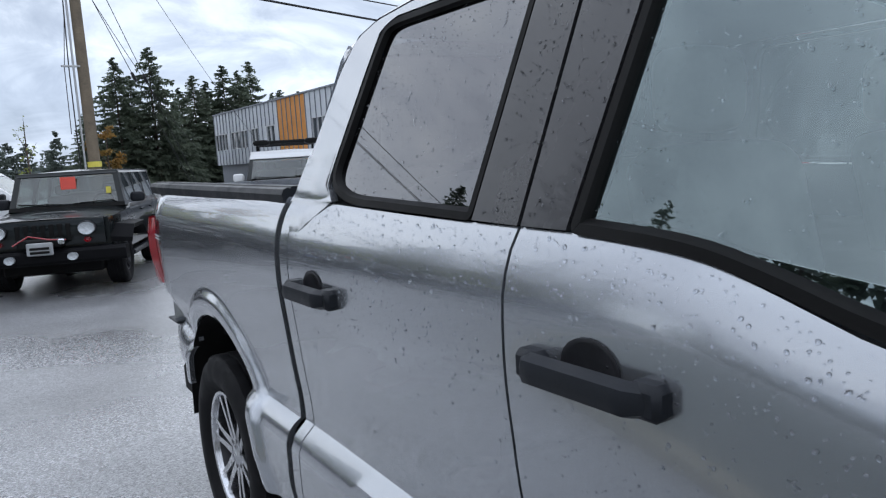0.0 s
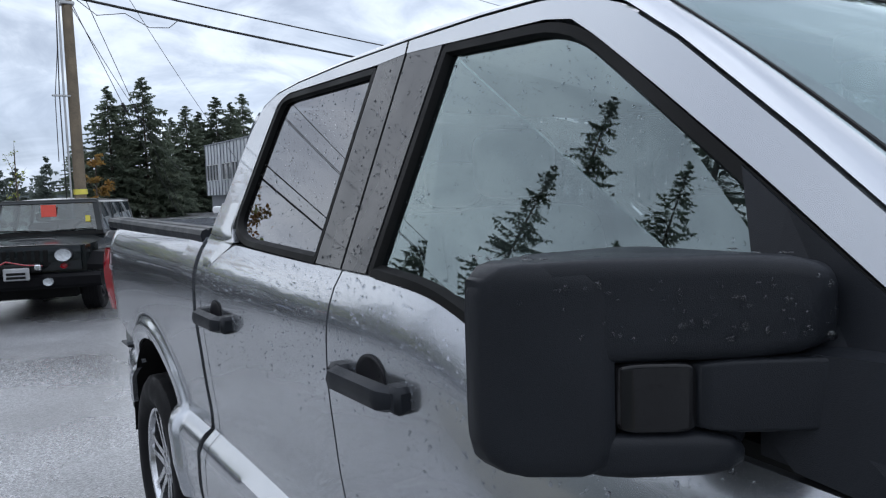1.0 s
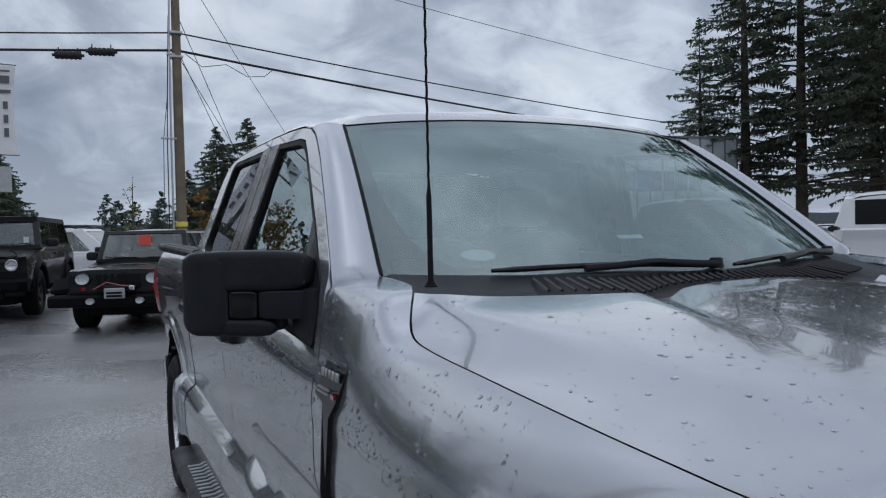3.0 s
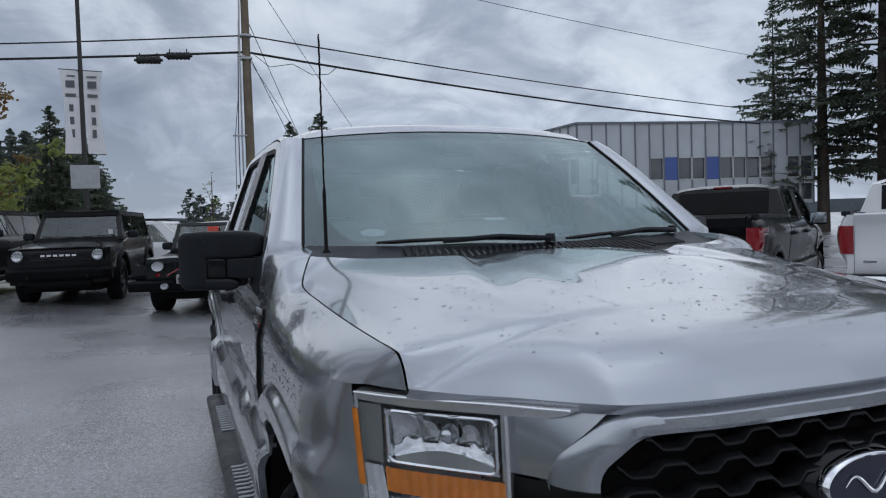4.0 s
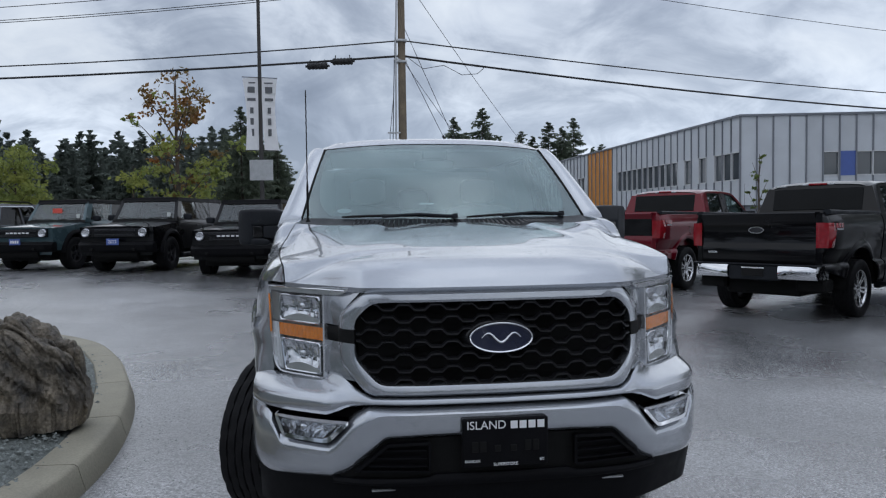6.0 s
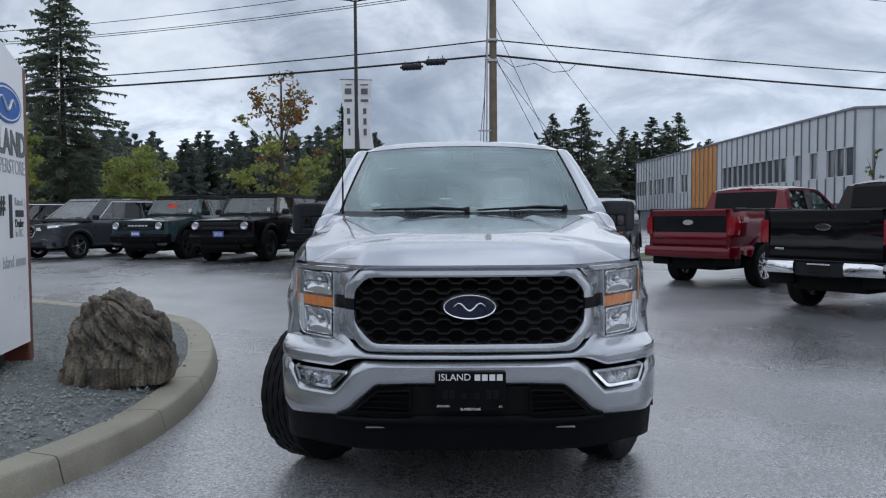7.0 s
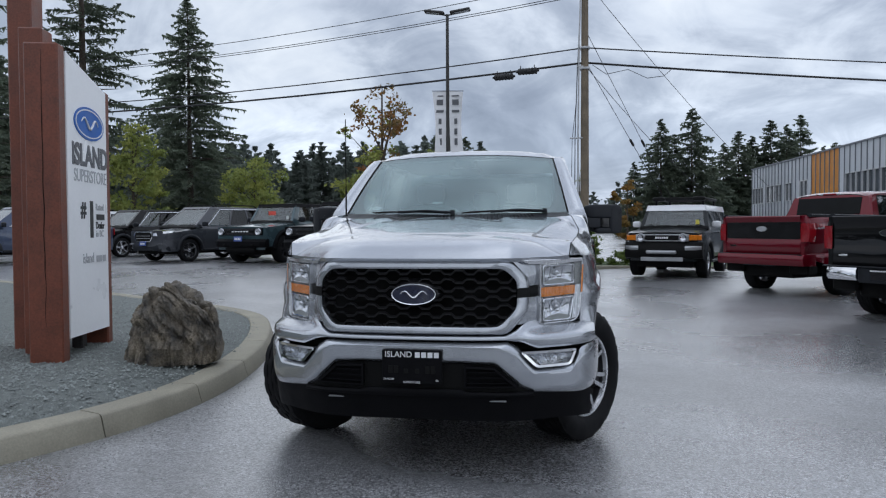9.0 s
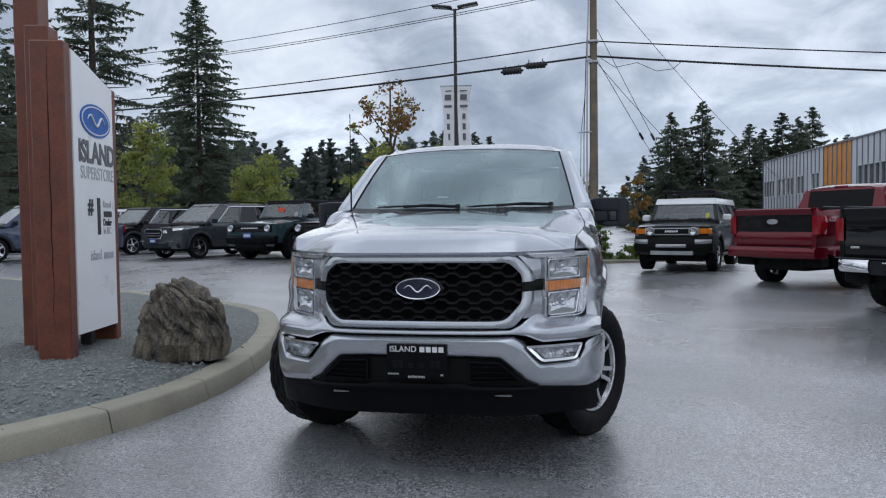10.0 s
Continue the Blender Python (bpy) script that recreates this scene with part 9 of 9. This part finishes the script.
for sg in (-1, 1):
    hl = part("headlight", disc(sg * 0.50, -0.115, 0.985, 0.085), REFLECTOR, fj, "round clear headlight", 50)
    part("bezel", ring(sg * 0.50, -0.086, 0.985, 0.10, 0.016), GALV, hl, smooth=50)
    part("corner_lamp", Shape().loft([[(sg * x, y, z) for y, z in ((y0_, 0.92), (y0_ - 0.03, 0.93), (y0_ - 0.03, 1.04), (y0_, 1.05))] for x, y0_ in ((0.63, -0.03), (0.78, 0.02), (0.89, 0.12))]), AMBER, fj, "amber corner lamp", 40)
    part("bumper_cap", Shape().loft([[(sg * x, y + d, z) for y, z in ((0.0, 0.68), (-0.14, 0.69), (-0.16, 0.74), (-0.14, 0.79), (0.0, 0.80))] for x, d in ((0.55, 0.0), (0.75, 0.03), (0.90, 0.16))]), GALV, fj, smooth=40)
part("front_bumper", Shape().loft([[(x, y + d, z) for y, z in ((0.05, 0.48), (-0.08, 0.50), (-0.13, 0.58), (-0.13, 0.76), (-0.06, 0.88), (0.05, 0.89))] for x, d in ((-0.92, 0.16), (-0.75, 0.02), (0.75, 0.02), (0.92, 0.16))]), SEAL, fj, "black plastic bumper", 35)
part("nudge_bar", Shape().box((-0.36, -0.19, 0.60), (0.36, -0.13, 0.68), 0.025), GALV, fj)
part("skid_plate", Shape().box((-0.50, -0.10, 0.42), (0.50, -0.05, 0.52), 0.01), GALV, fj)
rk = part("roof_rack", Shape().tube([(x, y, 1.985) for x, y in ((-0.62, 1.9), (0.62, 1.9), (0.62, 3.9), (-0.62, 3.9), (-0.62, 1.9))], 0.034, 8), SEAL, fj, "black tubular roof rack", 50)
for y in (2.1, 2.6, 3.1, 3.6):
    part("rack_bar", Shape().rod((-0.62, y, 1.97), (0.62, y, 1.97), 0.014), SEAL, rk)
for sg in (-1, 1):
    part("rack_end", soft_box((0.34, 1.78, 1.92), (0.68, 2.05, 2.035), 0.045) if sg > 0 else soft_box((0.34, 1.78, 1.92), (0.68, 2.05, 2.035), 0.045).mirrored(), SEAL, rk, smooth=50)
    part("rack_foot", Shape().box((sg * 0.60 - 0.02, 1.95, 1.80), (sg * 0.60 + 0.02, 2.03, 1.98)), SEAL, rk)
    part("rack_foot", Shape().box((sg * 0.60 - 0.02, 3.6, 1.80), (sg * 0.60 + 0.02, 3.7, 1.98)), SEAL, rk)
for o in fj.children:
    if o.name.startswith("door_mirror"):
        o.material_slots[0].link = "OBJECT"
        o.material_slots[0].material = WHITE_PAINT
tags(fj, FJ, None, 1.25, ((0.58, 1.36, 0.09, 0.12, YELLOW_TAG),))

SUV = dict(L=4.98, W=0.965, belt=1.13, roof=1.79, hood=(0.92, 1.06, 1.35), wheels=(0.95, 3.85), R=0.37, arch=0.43, cabin=(1.20, 4.80, 2.05, 4.35, 0.88, 0.66), panes=(0.13, 0.40, 0.66, 0.92),
           taper=0.20, bow=1.6, tw=0.24, rim=0.68, sill=0.34, flare=PLASTIC, bright=True)


def crossover(label, m, p, chrome=True, rails=True, extra=None):
    s = dict(SUV)
    s.update(extra or {})
    root, wid = vehicle("suv", label, m, s, p)
    gp = rounded([(-0.37, 0.95), (-0.42, 0.82), (-0.34, 0.68), (0.34, 0.68), (0.42, 0.82), (0.37, 0.95)], 0.03, 3)
    part("grille", Shape().prism(gp, lambda x, z: (x, -0.105 + 0.12 * x * x, z), lambda x, z: (x, 0.0, z)), SEAL, root, "dark grille with a bright frame")
    if chrome:
        ga_, gb_ = match(gp, inset(gp, -0.028), 60)
        part("grille_frame", Shape().grid([[(x, -o + 0.12 * x * x, z) for x, z in pl] for pl, o in ((ga_, 0.09), (ga_, 0.115), (gb_, 0.112), (gb_, 0.05))], wrap=True), CHROME, root, smooth=40)
        for z in (0.76, 0.84):
            part("grille_slat", Shape().box((-0.34, -0.112, z - 0.008), (0.34, -0.08, z + 0.008), 0.003), GALV, root)
    for sg in (-1, 1):
        part("headlight", Shape().loft([[(sg * x, y, z) for y, z in ((y0_ + 0.06, z0), (y0_, z0 + 0.01), (y0_ + 0.01, z1), (y0_ + 0.08, z1 + 0.01))] for x, y0_, z0, z1 in ((0.46, -0.075, 0.83, 0.92), (0.62, -0.01, 0.83, 0.955), (0.80, 0.12, 0.86, 0.98), (0.90, 0.34, 0.92, 0.98))]), REFLECTOR, root, "swept clear headlight", 40)
        part("fog_trim", Shape().box((sg * 0.68 - 0.12, -0.02, 0.565), (sg * 0.68 + 0.12, 0.02, 0.59), 0.006), CHROME, root)
        if rails:
            part("roof_rail", Shape().tube([(sg * 0.58, 2.2, 1.80), (sg * 0.60, 2.35, 1.875), (sg * 0.60, 4.0, 1.865), (sg * 0.58, 4.2, 1.79)], 0.02, 6), SEAL, root, smooth=50)
    part("lower_bumper", Shape().loft([[(x, y + d, z) for y, z in ((0.1, 0.36), (-0.05, 0.37), (-0.08, 0.46), (-0.06, 0.55), (0.1, 0.56))] for x, d in ((-0.86, 0.25), (-0.6, 0.04), (0, -0.02), (0.6, 0.04), (0.86, 0.25))]), PLASTIC, root, smooth=40)
    pl = part("plate_holder", Shape().box((-0.15, -0.125, 0.53), (0.15, -0.10, 0.66), 0.004), BLUE_CLAD, root, "blue dealer plate")
    part("number_bar", bars([0.04] * 4, 0.06, 0.015).moved(Matrix.Translation((0, -0.127, 0.595)) @ pose(0, 0, 0, 90, 0, 0)), WHITE_INK, pl)
    return root


crossover("charcoal family estate car with a chrome-framed grille", heading(-11.95, 18.1, -22, 0.95), CHARCOAL)
crossover("dark family estate car with slim headlights", heading(-16.3, 21.0, -19, 0.95), BLACK_PAINT, False, False)
crossover("white family estate car with a dark grille", heading(-19.6, 22.6, -20, 0.95), WHITE_PAINT, False, True)
crossover("blue-grey family estate car with slim headlights", heading(-17.6, 16.2, -32, 0.95), BLUE_PAINT, False, False)
crossover("dark family estate car with slim headlights", heading(-23.0, 23.8, -20, 0.95), BLACK_PAINT, False, True)
crossover("white family estate car with a dark grille", heading(-1.6, 22.6, 68, 2.4), WHITE_PAINT, False, True)
crossover("white family estate car with a dark grille", heading(-22.0, 29.0, -30, 2.4), WHITE_PAINT, False, True)
crossover("charcoal family estate car with a chrome-framed grille", heading(-18.0, 31.0, -30, 2.4), CHARCOAL, False, True)
